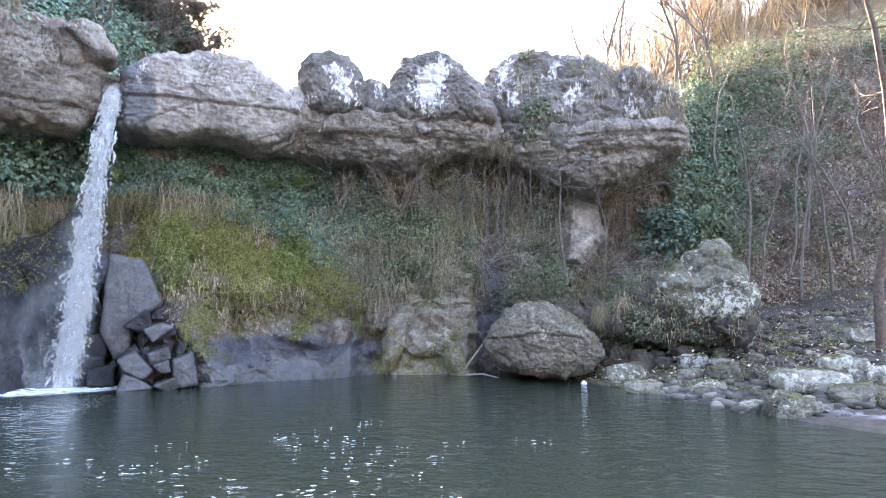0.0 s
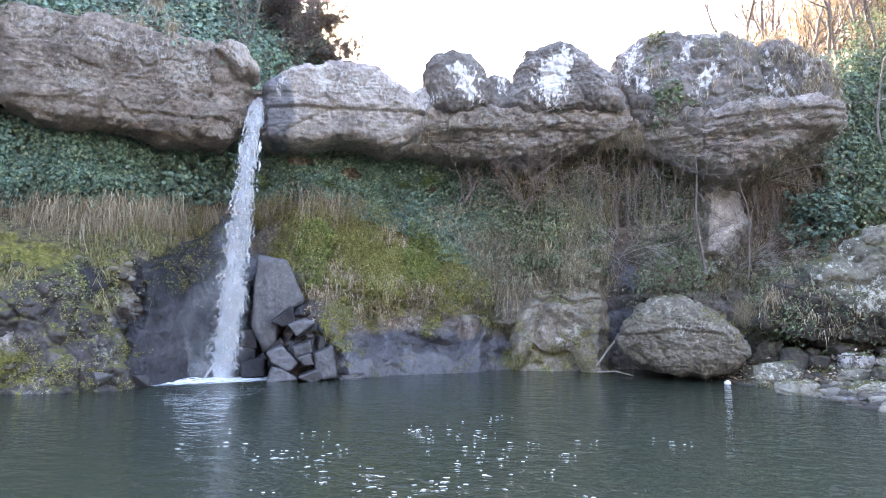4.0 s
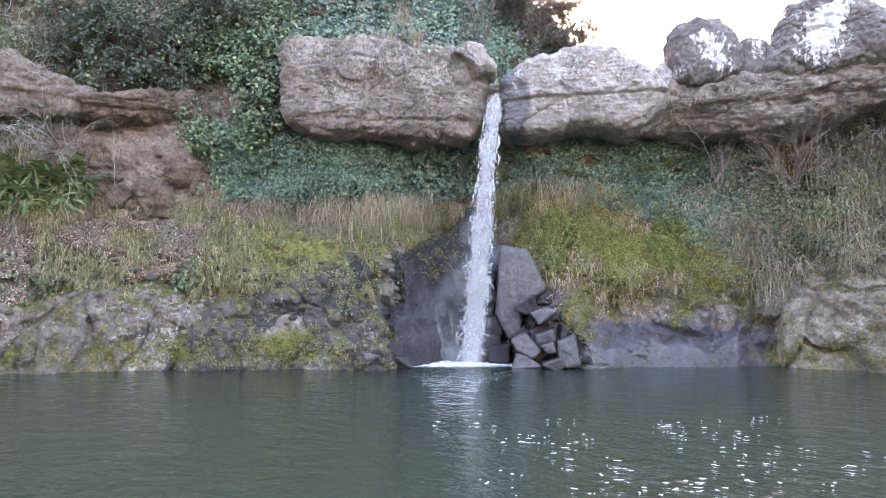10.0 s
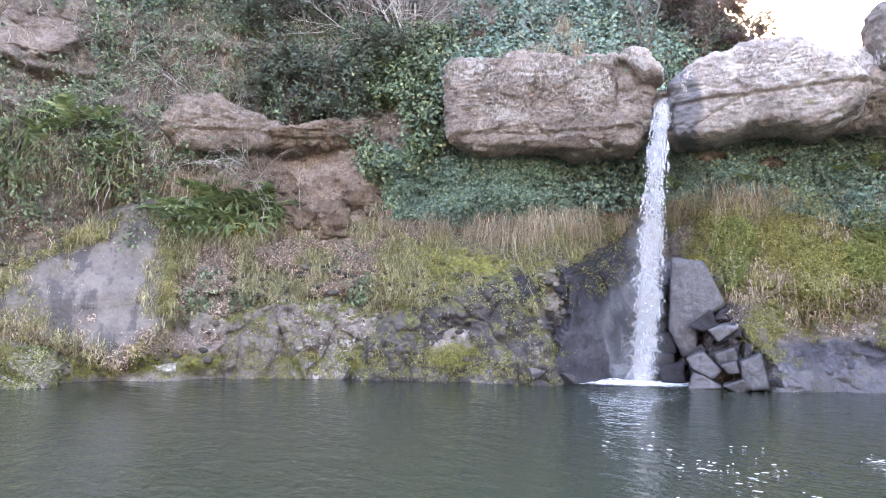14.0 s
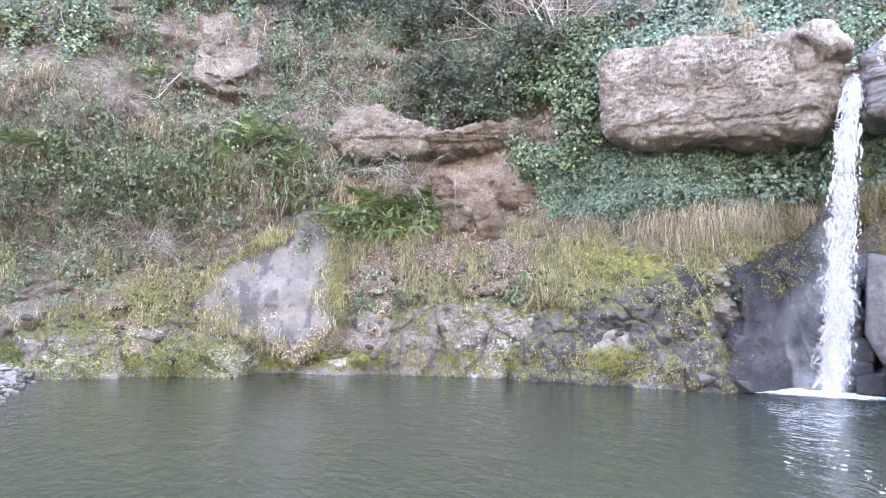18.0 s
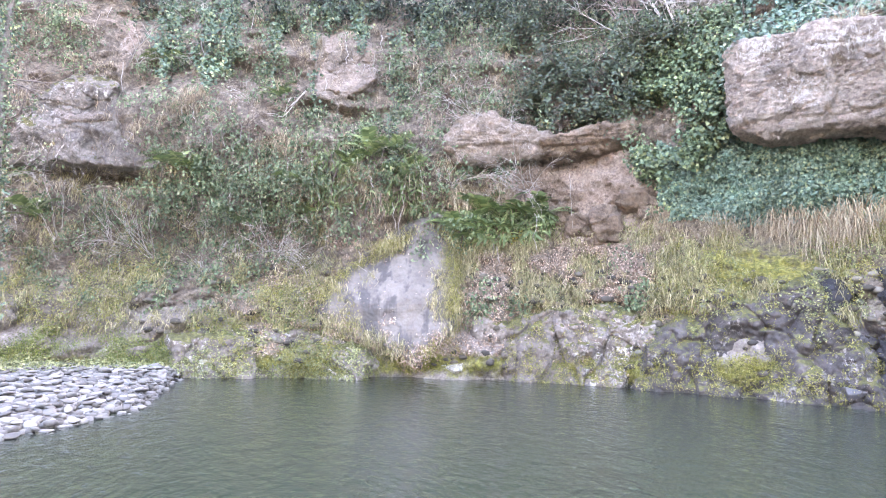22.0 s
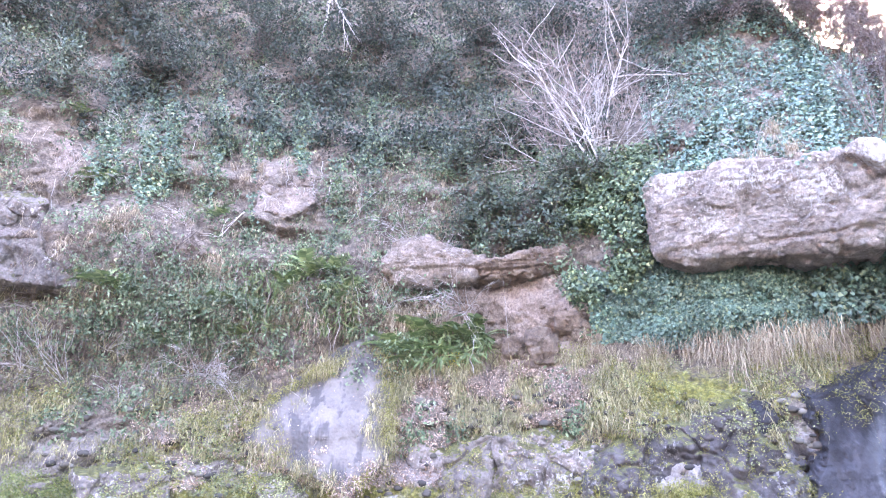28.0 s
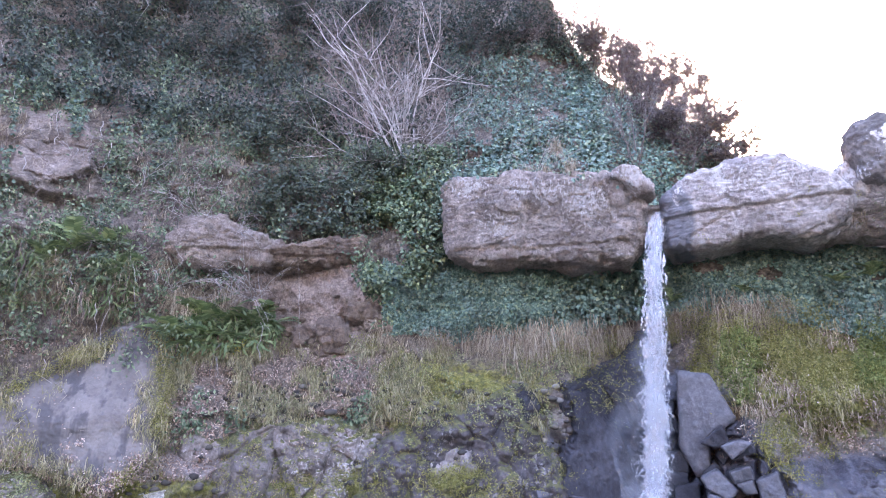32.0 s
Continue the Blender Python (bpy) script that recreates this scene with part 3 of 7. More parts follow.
outline_rock("strata_lip", ROCK_SHELF, "overhanging lip of thin brown rock layers", [(-4.4, 16.2), (-8, 15.8), (-12, 15.2), (-16.0, 15.4), (-20.9, 15.4), (-21.3, 14.0), (-18.8, 12.8), (-14.9, 11.5), (-12.0, 10.9), (-8.5, 12.3), (-5.2, 14.0)], 16.6, 2.4, 26, box=0.7, lumps=0.05, bed=0.08, seams=((14.6, 0.05), (13.4, 0.08)), under=0.2, rough=1.6, cracks=0.06, level=7)
outline_rock("rim_shelf", ROCK_SHELF, "brown shelf of rock under the rim boulders", [(16.0, 15.8), (12.9, 17.3), (7.5, 17.0), (0.3, 16.9), (-5.0, 16.8), (-5.4, 14.4), (0.4, 13.9), (3.4, 13.1), (7.5, 13.3), (12.7, 13.2), (15.6, 13.8)], 16.2, 2.3, 28, box=0.8, lumps=0.04, bed=0.02, seams=((14.7, 0.08),), under=0.22, rough=1.6, cracks=0.05, level=7)
outline_rock("boulder", ROCK_BOULDER, "large brown-grey boulder at the edge of the pool", [(-3.9, -3.4), (-4.6, -1.8), (-5.5, -0.7), (-6.9, 0.25), (-8.9, 0.25), (-11.3, -1.2), (-13.2, -2.6), (-14.2, -4.1), (-13.2, -5.2), (-10.8, -6.3), (-8.8, -6.2), (-5.4, -4.9)], 14.7, 2.3, 21, box=0.6, lumps=0.05, grain=0.015, bed=0.02, seams=((-2.6, 0.05),), under=0.25, cracks=0.025, rough=1.3, slope=0.5, category="boulder", level=7)
outline_rock("lichened_outcrop", ROCK_OUTCROP, "pale lichened rock on an overgrown outcrop", [(-18.6, 2.4), (-20.3, 3.7), (-22.4, 4.8), (-23.9, 4.8), (-25.5, 3.2), (-26.3, 0.8), (-25.6, -1.0), (-22.3, -1.2), (-19.2, 0)], 16.0, 1.9, 22, box=0.5, lumps=0.05, grain=0.03, cracks=0.09, slope=0.6, level=6)
outline_rock("outcrop_mound", ROCK_CRUMBLY, "dark crumbling mound under the outcrop covered with grass", [(-14.6, -1.5), (-16, 0.9), (-18.0, 2.0), (-21.0, 1.6), (-24.6, -0.2), (-26.0, -1.3), (-25, -2.6), (-22.0, -3.4), (-17.0, -3.2)], 16.1, 2.4, 24, box=0.5, lumps=0.08, grain=0.05, under=0.2, cracks=0.14, slope=0.8, level=7)
outline_rock("crowning_stone", ROCK_PALE, "white lichened stone on top of the outcrop", [(-22.0, 4.6), (-22.4, 5.4), (-23.6, 5.6), (-24.3, 4.9), (-24.2, 4.3), (-22.6, 4.2)], 15.6, 0.6, 23, box=0.4, lumps=0.05, level=5)

# bare faces of rock in the bank
def skin_face(name, mat, label, poly, out, seed, wave=0.05, cracks=0.0, cell=1.5, ragged=0.25, deep=0.16, step=0.07, edge=0.55, knobs=0.0, flat=1.0, soft=0.9):
    """A bare face of rock standing out of the bank inside poly (th, e corners), its edges turning into the bank."""
    poly = np.array(poly, float)
    lo, hi = poly.min(0) - 1, poly.max(0) + 1
    T, E = np.meshgrid(np.arange(lo[0], hi[0], step), np.arange(lo[1], hi[1], step), indexing="ij")
    t, e = T.ravel(), E.ravel()
    d, inside = np.full(len(t), 99.0), np.zeros(len(t), bool)
    for (x0, y0), (x1, y1) in zip(poly, np.roll(poly, -1, 0)):
        s = np.clip(((t - x0) * (x1 - x0) + (e - y0) * (y1 - y0)) / ((x1 - x0) ** 2 + (y1 - y0) ** 2), 0, 1)
        d = np.minimum(d, np.hypot(t - x0 - s * (x1 - x0), e - y0 - s * (y1 - y0)))
        if y0 != y1:
            inside ^= ((y0 > e) != (y1 > e)) & (t < x0 + (e - y0) * (x1 - x0) / (y1 - y0))
    d = np.where(inside, d, -d) + ragged * fbm(np.stack([t * 0.8, e * 0.8, 0 * t], -1), 4, 0.6, seed)
    A = np.stack([np.ones(len(t)), t, e], -1)
    fit = np.linalg.lstsq(A[inside], cliff_range(t[inside], e[inside]), rcond=None)[0]
    r = flat * (A @ fit) + (1 - flat) * cliff_range(t, e) - out
    p = polar(t, e, r)
    r = r + wave * fbm(p * 1.1, 4, 0.5, seed + 3) + 0.012 * fbm(p * 8, 3, 0.6, seed + 8, True)
    if cracks:
        d1, d2, tag = cells(p * (cell, cell, 0.8 * cell) + 0.25 * vnoise(p * 1.6, 5)[:, None], seed)
        r = r + cracks * smooth01(1 - (d2 - d1) / 0.13) + deep * (tag - 0.5) + 0.2 * deep * d1
    if knobs:
        k1, k2, ktag = cells(p * 4.5, seed + 1)
        r = r - knobs * smooth01((k2 - k1) / 0.35) * (ktag > 0.4) * ktag + knobs * 0.6 * fbm(p * 2.6, 4, 0.55, seed + 12, True)
    r = r + edge * (1 - smooth01((d + 0.35) / soft))
    idx = np.arange(len(t)).reshape(T.shape)
    f = np.stack([idx[:-1, :-1], idx[:-1, 1:], idx[1:, 1:], idx[1:, :-1]], -1).reshape(-1, 4)
    f = f[(d[f] > -0.35).all(1)]
    used, f = np.unique(f, return_inverse=True)
    return tagged(part(name, mesh_np(name, polar(t, e, r)[used], f.reshape(-1, 4)), mat), label, "rock")


skin_face("grey_wet_face", ROCK_WET_GREY, "smooth slate-grey wet rock face at the waterline", [(22.0, -8.5), (21.7, -2.6), (20, -3.0), (17, -3.6), (14.5, -2.5), (12.5, -2.7), (10.5, -3.6), (8.8, -1.5), (7.4, 0.5), (6.3, -1), (6.4, -8.5)], 0.5, 33, wave=0.14, knobs=0.02, soft=2.2, ragged=0.5, edge=0.8)
skin_face("cracked_wet_rock", ROCK_DARK, "black cracked wet rock behind the slate blocks", [(28.8, 1.5), (27.2, 3.6), (25.0, 2.6), (23.6, -0.4), (22.3, -2.0), (20.9, -3.4), (20.6, -8.5), (29.2, -8.5)], 0.3, 38, cracks=0.3, cell=2.4, deep=0.16)
skin_face("wet_shoulder", ROCK_DARK, "dark smooth wet rock behind the falling water", [(30.4, 7.2), (32.4, 5.2), (33.8, 4.5), (37.1, 3.0), (36.9, -1.2), (37.8, -4.5), (39.2, -8.5), (28.6, -8.5), (28.9, -0.4), (28.0, 6)], 0.42, 32, wave=0.13, cracks=0.05, cell=0.55, deep=0.14, knobs=0.012, ragged=0.35)
# smooth broken slate beside the fall
SLATE = "smooth slate blocks beside the fall"
for k, (knots, out) in enumerate((
        ([(27.7, 3.8), (25.3, 3.4), (24.0, 0.0), (25.2, -0.7), (26.7, -1.8), (26.0, -3.4), (27.0, -4.0), (28.0, -1.8)], 0.42),
        ([(24.9, -2.0), (23.8, -1.6), (23.0, -1.8), (24.3, -2.8)], 0.62), ([(26.6, -4.5), (25.6, -4.0), (24.4, -5.2), (25.1, -5.8), (26.3, -5.1)], 0.68),
        ([(26.3, -1.7), (24.9, -0.6), (24.6, -1.7), (25.4, -2.0)], 0.5), ([(24.1, -4.9), (23.2, -4.6), (23.0, -5.3), (23.6, -5.4)], 0.64),
        ([(22.6, -4.7), (21.4, -4.2), (21.0, -6.3), (22.0, -6.5), (22.5, -5.8)], 0.6), ([(23.9, -6.5), (22.6, -6.0), (22.1, -6.6), (23, -6.9)], 0.7),
        ([(29.1, -2.6), (27.9, -2.4), (27.8, -3.8), (28.9, -3.9)], 0.5), ([(28.7, -5.2), (27.2, -4.9), (27.2, -6.2), (28.7, -6.2)], 0.66),
        ([(24.5, -4.0), (23.3, -3.6), (23.1, -4.3), (24.3, -4.7)], 0.58), ([(29.4, -4.0), (28.0, -4.2), (27.8, -5.2), (29.5, -5.3)], 0.55), ([(26.2, -5.7), (25.2, -6.0), (24.4, -6.6), (26.6, -6.8)], 0.66))):
    c = np.mean(knots, 0)
    knots = c + (np.array(knots) - c) * (1.2 if k else 1.08)
    outline_rock("slate_block", ROCK_WET_GREY if k not in (3, 7, 8, 10) else ROCK_DARK, "flat slate-grey wet block of rock beside the fall", knots, float(cliff_range(np.array([c[0]]), np.array([c[1]]))[0]) - out + 0.1, 0.5, 540 + k, box=3.0, lumps=0.01, grain=0.004, rough=0.35, soft=0, slope=0.07 * (k % 3 - 1), level=5, group=SLATE)
skin_face("mossy_bank_mass", ROCK_MOSSY_DARK, "broad dark mossy rock mass by the pool", [(56.2, -8.5), (54.4, -3.0), (51.5, 0.2), (46.6, 1.4), (41.3, 2.9), (40.3, 0.1), (38.3, -2.9), (36.4, -8.5)], 0.5, 31, wave=0.26, cracks=0.06, cell=1.3, deep=0.16, knobs=0.06)
skin_face("knobbly_bank_rock", ROCK_BANK, "knobbly lichened conglomerate rock in the bank", [(66.5, -8.5), (66.8, -1.5), (64.5, 0.2), (60.0, 0.6), (57.0, 0.9), (54.4, -0.7), (54.8, -3.0), (56.6, -8.5)], 0.42, 34, wave=0.2, cracks=0.12, cell=0.95, deep=0.22, knobs=0.07)
skin_face("cleft_rock", ROCK_BEIGE, "pale beige folded rock at the pool's edge", [(5.0, -8.5), (5.2, -1.2), (3.2, 0.8), (0.8, 1.4), (-0.6, 3.6), (-2.8, 3.2), (-2.6, -0.5), (-2.9, -8.5)], 0.6, 35, wave=0.24, cracks=0.14, cell=0.62, deep=0.28, knobs=0.03)
skin_face("waterside_ledge", ROCK_BANK, "flat grey mossy ledge rock along the water", [(95, -4.6), (95, -2.6), (90, -1.8), (84, -1.4), (80, -2.6), (78, -4.4), (80, -8), (93, -8)], 0.3, 39, wave=0.16, cracks=0.1, cell=0.9, deep=0.2, knobs=0.06)
skin_face("ledge_wall", ROCK_CRAG, "pale crumbling rock wall over a dark slot", [(107.5, 10.4), (106.8, 14), (105.3, 16.6), (102.9, 17.9), (100.2, 17.3), (99.2, 14.0), (96.4, 12.2), (96.0, 11.0)], 0.45, 41, wave=0.26, cracks=0.04, cell=0.9, deep=0.14, knobs=0.035, edge=0.8)
skin_face("crumbling_patch", ROCK_LEDGE, "pale crumbling rock patch under ivy", [(83.9, 19.5), (83.7, 23.4), (80.8, 24.3), (77.8, 22.8), (78.1, 20.1), (80.6, 18.7), (86.7, 18.3)], 0.3, 42, wave=0.14, cracks=0.03, cell=1.4, deep=0.12, knobs=0.03)

skin_face("pale_under_rock", ROCK_SLAB, "smooth pale rock under the overhang", [(-11.0, 9.3), (-13.6, 8.8), (-14.2, 6.5), (-12.4, 3.6), (-10.8, 4)], 0.75, 43, wave=0.1, cracks=0.06, cell=0.8)


def streaked_face():
    m, nodes, links, bsdf = material("streaked_grey_rock")
    pos = nodes.new("ShaderNodeNewGeometry").outputs["Position"]
    mp = nodes.new("ShaderNodeMapping")
    mp.inputs["Scale"].default_value = (1.0, 1.0, 0.12)
    links.new(pos, mp.inputs["Vector"])
    streak = n_noise(nodes, links, mp.outputs["Vector"], 2.6, 3, 0.55)
    grain = n_noise(nodes, links, pos, 15, 8, 0.75)
    col = n_ramp(nodes, links, n_noise(nodes, links, pos, 1.5, 6, 0.65), [(0.3, (0.095, 0.08, 0.068)), (0.5, (0.145, 0.125, 0.108)), (0.7, (0.2, 0.176, 0.154))])
    col = n_mix(nodes, links, n_step(nodes, links, streak, 0.5, 0.6), col, (0.068, 0.061, 0.057))
    col = n_mix(nodes, links, 0.5, col, n_ramp(nodes, links, grain, [(0.3, (0.33, 0.33, 0.33)), (0.7, (0.68, 0.68, 0.68))]), "OVERLAY")
    links.new(col, bsdf.inputs["Base Color"])
    bsdf.inputs["Roughness"].default_value = 0.75
    n_bump(nodes, links, grain, 0.4, 0.04, bsdf)
    return m


skin_face("smooth_rock_face", streaked_face(), "smooth pale grey rock face with dark wet streaks", [(83.4, 0.8), (81.5, 3.0), (77.5, 6.0), (74, 8.0), (71.8, 8.9), (71.0, 6.2), (70.6, -1.5), (74.0, -4.9), (77.6, -3.3), (82.8, -1.4)], 0.32, 37, wave=0.05, knobs=0.012, flat=0.0, soft=0.5, ragged=0.2)

# ---- hills behind the rim ----
def hill_point(th, e):
    """The wooded slope behind the fall, carrying the cliff's line on round the corner."""
    th, e = np.broadcast_arrays(np.asarray(th, float), np.asarray(e, float))
    th, e = th.ravel(), e.ravel()
    r = cliff_range(np.full(len(th), 35.0), e) + np.clip(34.5 - th, 0, None) * 0.22
    return polar(th, e, r + 0.5 * fbm(polar(th, e, r) * 0.7, 4, 0.5, 77))


def sheet(name, t, E, point, mat, label):
    T = np.repeat(t[:, None], E.shape[1], 1)
    p = point(T.ravel(), E.ravel())
    idx = np.arange(T.size).reshape(T.shape)
    f = np.stack([idx[:-1, :-1], idx[:-1, 1:], idx[1:, 1:], idx[1:, :-1]], -1).reshape(-1, 4)
    zero = np.zeros(len(p))
    me = mesh_np(name, p, f, True, moss=zero, wet=zero, stone=zero + 0.3, bare=zero)
    return tagged(part(name, me, mat), label, "hillside", kind="structure")


ht = np.arange(17, 36.1, 0.3)
sheet("hillside", ht, 14 + (hill_top(ht) - 14)[:, None] * np.linspace(0, 1, 70)[None], hill_point, CLIFF_SKIN, "steep dark hillside behind the waterfall")


def far_hill_point(th, e):
    r = 27 + 1.1 * (np.asarray(e) - 8) + 0.25 * (np.asarray(th) + 40)
    return polar(th, e, r + 1.2 * fbm(polar(th, e, r) * 0.25, 4, 0.5, 90))


def far_top(th):
    return np.interp(th, [-62, -36, -28, -23, -19, -15, -12], [36, 27, 24, 20.5, 18, 15, 12])


GOLD_GROUND = rock_material("dry_leaf_slope", [(0.09, 0.066, 0.04), (0.16, 0.122, 0.075), (0.25, 0.2, 0.13)], None, 0, 0.2)
ft = np.arange(-62, -11.9, 0.5)
sheet("far_hillside", ft, 6 + (far_top(ft) - 6)[:, None] * np.linspace(0, 1, 60)[None], far_hill_point, GOLD_GROUND, "sunlit dry wooded hillside beyond the rim")


def build_plateau():
    th = np.arange(-40, 118.1, 1.0)
    top = np.where(th > 33, hill_top(th), rim(th))
    edge = skin_point(th, top)
    s = np.concatenate([[0, 0.15, 0.4], np.geomspace(1, 260, 22)])
    way = np.stack([-np.sin(np.radians(th)), np.cos(np.radians(th)), 0.04 + 0 * th], -1)
    p = (edge[:, None] + way[:, None] * s[None, :, None]).reshape(-1, 3)
    p[:, 2] += 0.15 * vnoise(p * 0.5, 6) - 0.05
    idx = np.arange(len(p)).reshape(len(th), len(s))
    f = np.stack([idx[:-1, :-1], idx[:-1, 1:], idx[1:, 1:], idx[1:, :-1]], -1).reshape(-1, 4)
    tagged(part("upper_ground", mesh_np("upper_ground", p, f), GOLD_GROUND), "grassy upper ground behind the cliff's rim", "ground", kind="structure")


build_plateau()


# ground, water
def ground_height(x, y):
    r, th = np.hypot(x, y), np.degrees(np.arctan2(-x, y))
    edge = np.interp(th, [-180, -60, -45, -34, -28, -24, -16.5, -10.8, -5, 0, 90, 94, 97, 102, 108, 125, 150, 180], [1.5, 6, 9.5, 10.2, 10.8, 11.3, 13.2, 14.8, 16, 40, 40, 15.5, 11.2, 10.1, 9.2, 7, 2, 1.5])
    far = r - edge
    rise = np.where(far > 0, 0.05 * far + 0.016 * far ** 2, 0.3 * far)
    bar = th > 60
    rise = np.where(bar & (far > 0), 0.22 * (1 - np.exp(-far / 0.8)), rise)
    rise = rise + np.where((r > 60) & ((th > 125) | (th < -60)), 0.3 * (r - 60), 0)
    near = np.clip(2.8 - np.hypot(x, np.where(y > 0, y, np.minimum(y + 9, 0))), 0, 1) * 1.15 - 0.9
    return np.clip(np.maximum(np.where(np.abs(th) > 130, rise, np.where((th > -60) & (th < -2) | (th > 90), rise, -0.9)), near), -0.9, np.where((r > 60) & ((th > 125) | (th < -60)), 40.0, 2.2))


def build_ground():
    rr = np.concatenate([np.linspace(0.2, 24, 110), np.geomspace(24.5, 900, 40)])
    th = np.arange(-180, 180.1, 1.2)
    R, T = np.meshgrid(rr, th)
    x, y = (-np.sin(np.radians(T)) * R).ravel(), (np.cos(np.radians(T)) * R).ravel()
    z = ground_height(x, y)
    p = np.stack([x, y, z], -1)
    p[:, 2] += 0.05 * fbm(p * 1.1, 4, 0.6, 3) * (z > -0.8)
    n = len(rr)
    idx = np.arange(len(x)).reshape(len(th), n)
    f = np.stack([idx[:-1, :-1], idx[1:, :-1], idx[1:, 1:], idx[:-1, 1:]], -1).reshape(-1, 4)
    ob = part("ground", mesh_np("ground", p, f), rock_material("silty_gravel_ground", [(0.035, 0.028, 0.022), (0.065, 0.054, 0.044), (0.115, 0.1, 0.082)], (0.3, 0.28, 0.25), -0.2))
    tagged(ob, "muddy stony ground of the banks and pool bed", "ground", kind="structure")


build_ground()


def build_water():
    m, nodes, links, bsdf = material("green_pool_water")
    pos = nodes.new("ShaderNodeNewGeometry").outputs["Position"]
    bsdf.inputs["Base Color"].default_value = (0.026, 0.035, 0.025, 1)
    bsdf.inputs["Roughness"].default_value, bsdf.inputs["IOR"].default_value = 0.02, 1.33
    mp = nodes.new("ShaderNodeMapping")
    mp.inputs["Scale"].default_value = (1.0, 1.7, 1.0)
    mp.inputs["Rotation"].default_value = (0, 0, radians(25))
    links.new(pos, mp.inputs["Vector"])
    a = n_noise(nodes, links, mp.outputs["Vector"], 2.2, 3, 0.5, 0.6)
    c = n_noise(nodes, links, mp.outputs["Vector"], 7.5, 3, 0.55, 0.4)
    b = n_bump(nodes, links, a, 0.28, 0.1, bsdf)
    b = n_bump(nodes, links, c, 0.3, 0.04, bsdf, b)
    crest = n_noise(nodes, links, mp.outputs["Vector"], 5.0, 2, 0.5, 0.8)
    n_bump(nodes, links, n_step(nodes, links, crest, 0.63, 0.76), 1.0, 0.05, bsdf, b)
    bm = bmesh.new()
    bmesh.ops.create_circle(bm, cap_ends=True, segments=96, radius=26)
    tagged(part("water", bm, m), "calm murky green pool with small ripples", "water", kind="structure")


build_water()


# ---- growth: leaves, grass, moss, twigs ----
def leaf_material(name, stops, rough=0.5, through=0.15):
    """Leaf colours that vary leaf by leaf."""
    m, nodes, links, bsdf = material(name)
    geo = nodes.new("ShaderNodeNewGeometry")
    col = n_ramp(nodes, links, geo.outputs["Random Per Island"], stops)
    big = n_noise(nodes, links, geo.outputs["Position"], 0.9, 8, 0.75)
    col = n_mix(nodes, links, 0.7, col, n_ramp(nodes, links, big, [(0.35, (0.28, 0.28, 0.28)), (0.65, (0.74, 0.73, 0.68))]), "OVERLAY")
    links.new(col, bsdf.inputs["Base Color"])
    bsdf.inputs["Roughness"].default_value = rough
    if through:
        tr = nodes.new("ShaderNodeBsdfTranslucent")
        links.new(col, tr.inputs["Color"])
        mix = nodes.new("ShaderNodeMixShader")
        mix.inputs[0].default_value = through
        links.new(bsdf.outputs[0], mix.inputs[1])
        links.new(tr.outputs[0], mix.inputs[2])
        links.new(mix.outputs[0], nodes["Material Output"].inputs["Surface"])
    return m


IVY_LEAF = leaf_material("dark_ivy_leaf", [(0.0, (0.05, 0.098, 0.076)), (0.45, (0.12, 0.205, 0.16)), (0.8, (0.19, 0.29, 0.22)), (1.0, (0.28, 0.33, 0.19))], 0.4)
BRAMBLE_LEAF = leaf_material("grey_green_bramble_leaf", [(0.0, (0.055, 0.086, 0.05)), (0.5, (0.125, 0.175, 0.1)), (0.9, (0.2, 0.25, 0.147)), (1.0, (0.29, 0.29, 0.175))], 0.8)
IVY_DRAPE = leaf_material("draped_ivy_leaf", [(0.0, (0.042, 0.082, 0.056)), (0.5, (0.09, 0.15, 0.1)), (0.85, (0.15, 0.215, 0.125)), (1.0, (0.3, 0.33, 0.16))], 0.5)
IVY_BRIGHT = leaf_material("sunny_ivy_leaf", [(0.0, (0.036, 0.068, 0.04)), (0.5, (0.1, 0.155, 0.085)), (0.85, (0.175, 0.237, 0.122)), (1.0, (0.3, 0.335, 0.16))], 0.55)
IVY_PALE = leaf_material("young_ivy_leaf", [(0.0, (0.05, 0.085, 0.04)), (0.5, (0.11, 0.155, 0.08)), (1.0, (0.2, 0.24, 0.12))], 0.45)
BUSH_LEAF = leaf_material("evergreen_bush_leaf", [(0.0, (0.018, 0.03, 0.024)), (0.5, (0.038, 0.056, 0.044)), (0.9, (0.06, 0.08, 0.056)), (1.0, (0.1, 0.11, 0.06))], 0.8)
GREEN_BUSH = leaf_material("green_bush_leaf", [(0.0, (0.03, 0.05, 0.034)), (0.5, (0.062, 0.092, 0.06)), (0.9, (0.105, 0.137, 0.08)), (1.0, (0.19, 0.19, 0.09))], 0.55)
DRY_CROWN = leaf_material("withered_dark_leaf", [(0.0, (0.065, 0.054, 0.053)), (0.6, (0.125, 0.105, 0.097)), (1.0, (0.18, 0.16, 0.115))], 0.8)
CREEPER_LEAF = leaf_material("pale_creeper_leaf", [(0.0, (0.085, 0.1, 0.065)), (0.5, (0.18, 0.2, 0.13)), (1.0, (0.33, 0.32, 0.22))], 0.6)
HERB_LEAF = leaf_material("bank_herb_leaf", [(0.0, (0.075, 0.098, 0.04)), (0.5, (0.18, 0.205, 0.088)), (1.0, (0.35, 0.345, 0.17))], 0.55)
MOSS_TUFT = leaf_material("moss_tuft", [(0.0, (0.1, 0.104, 0.026)), (0.5, (0.245, 0.24, 0.064)), (0.85, (0.36, 0.335, 0.115)), (1.0, (0.44, 0.375, 0.21))], 0.8)
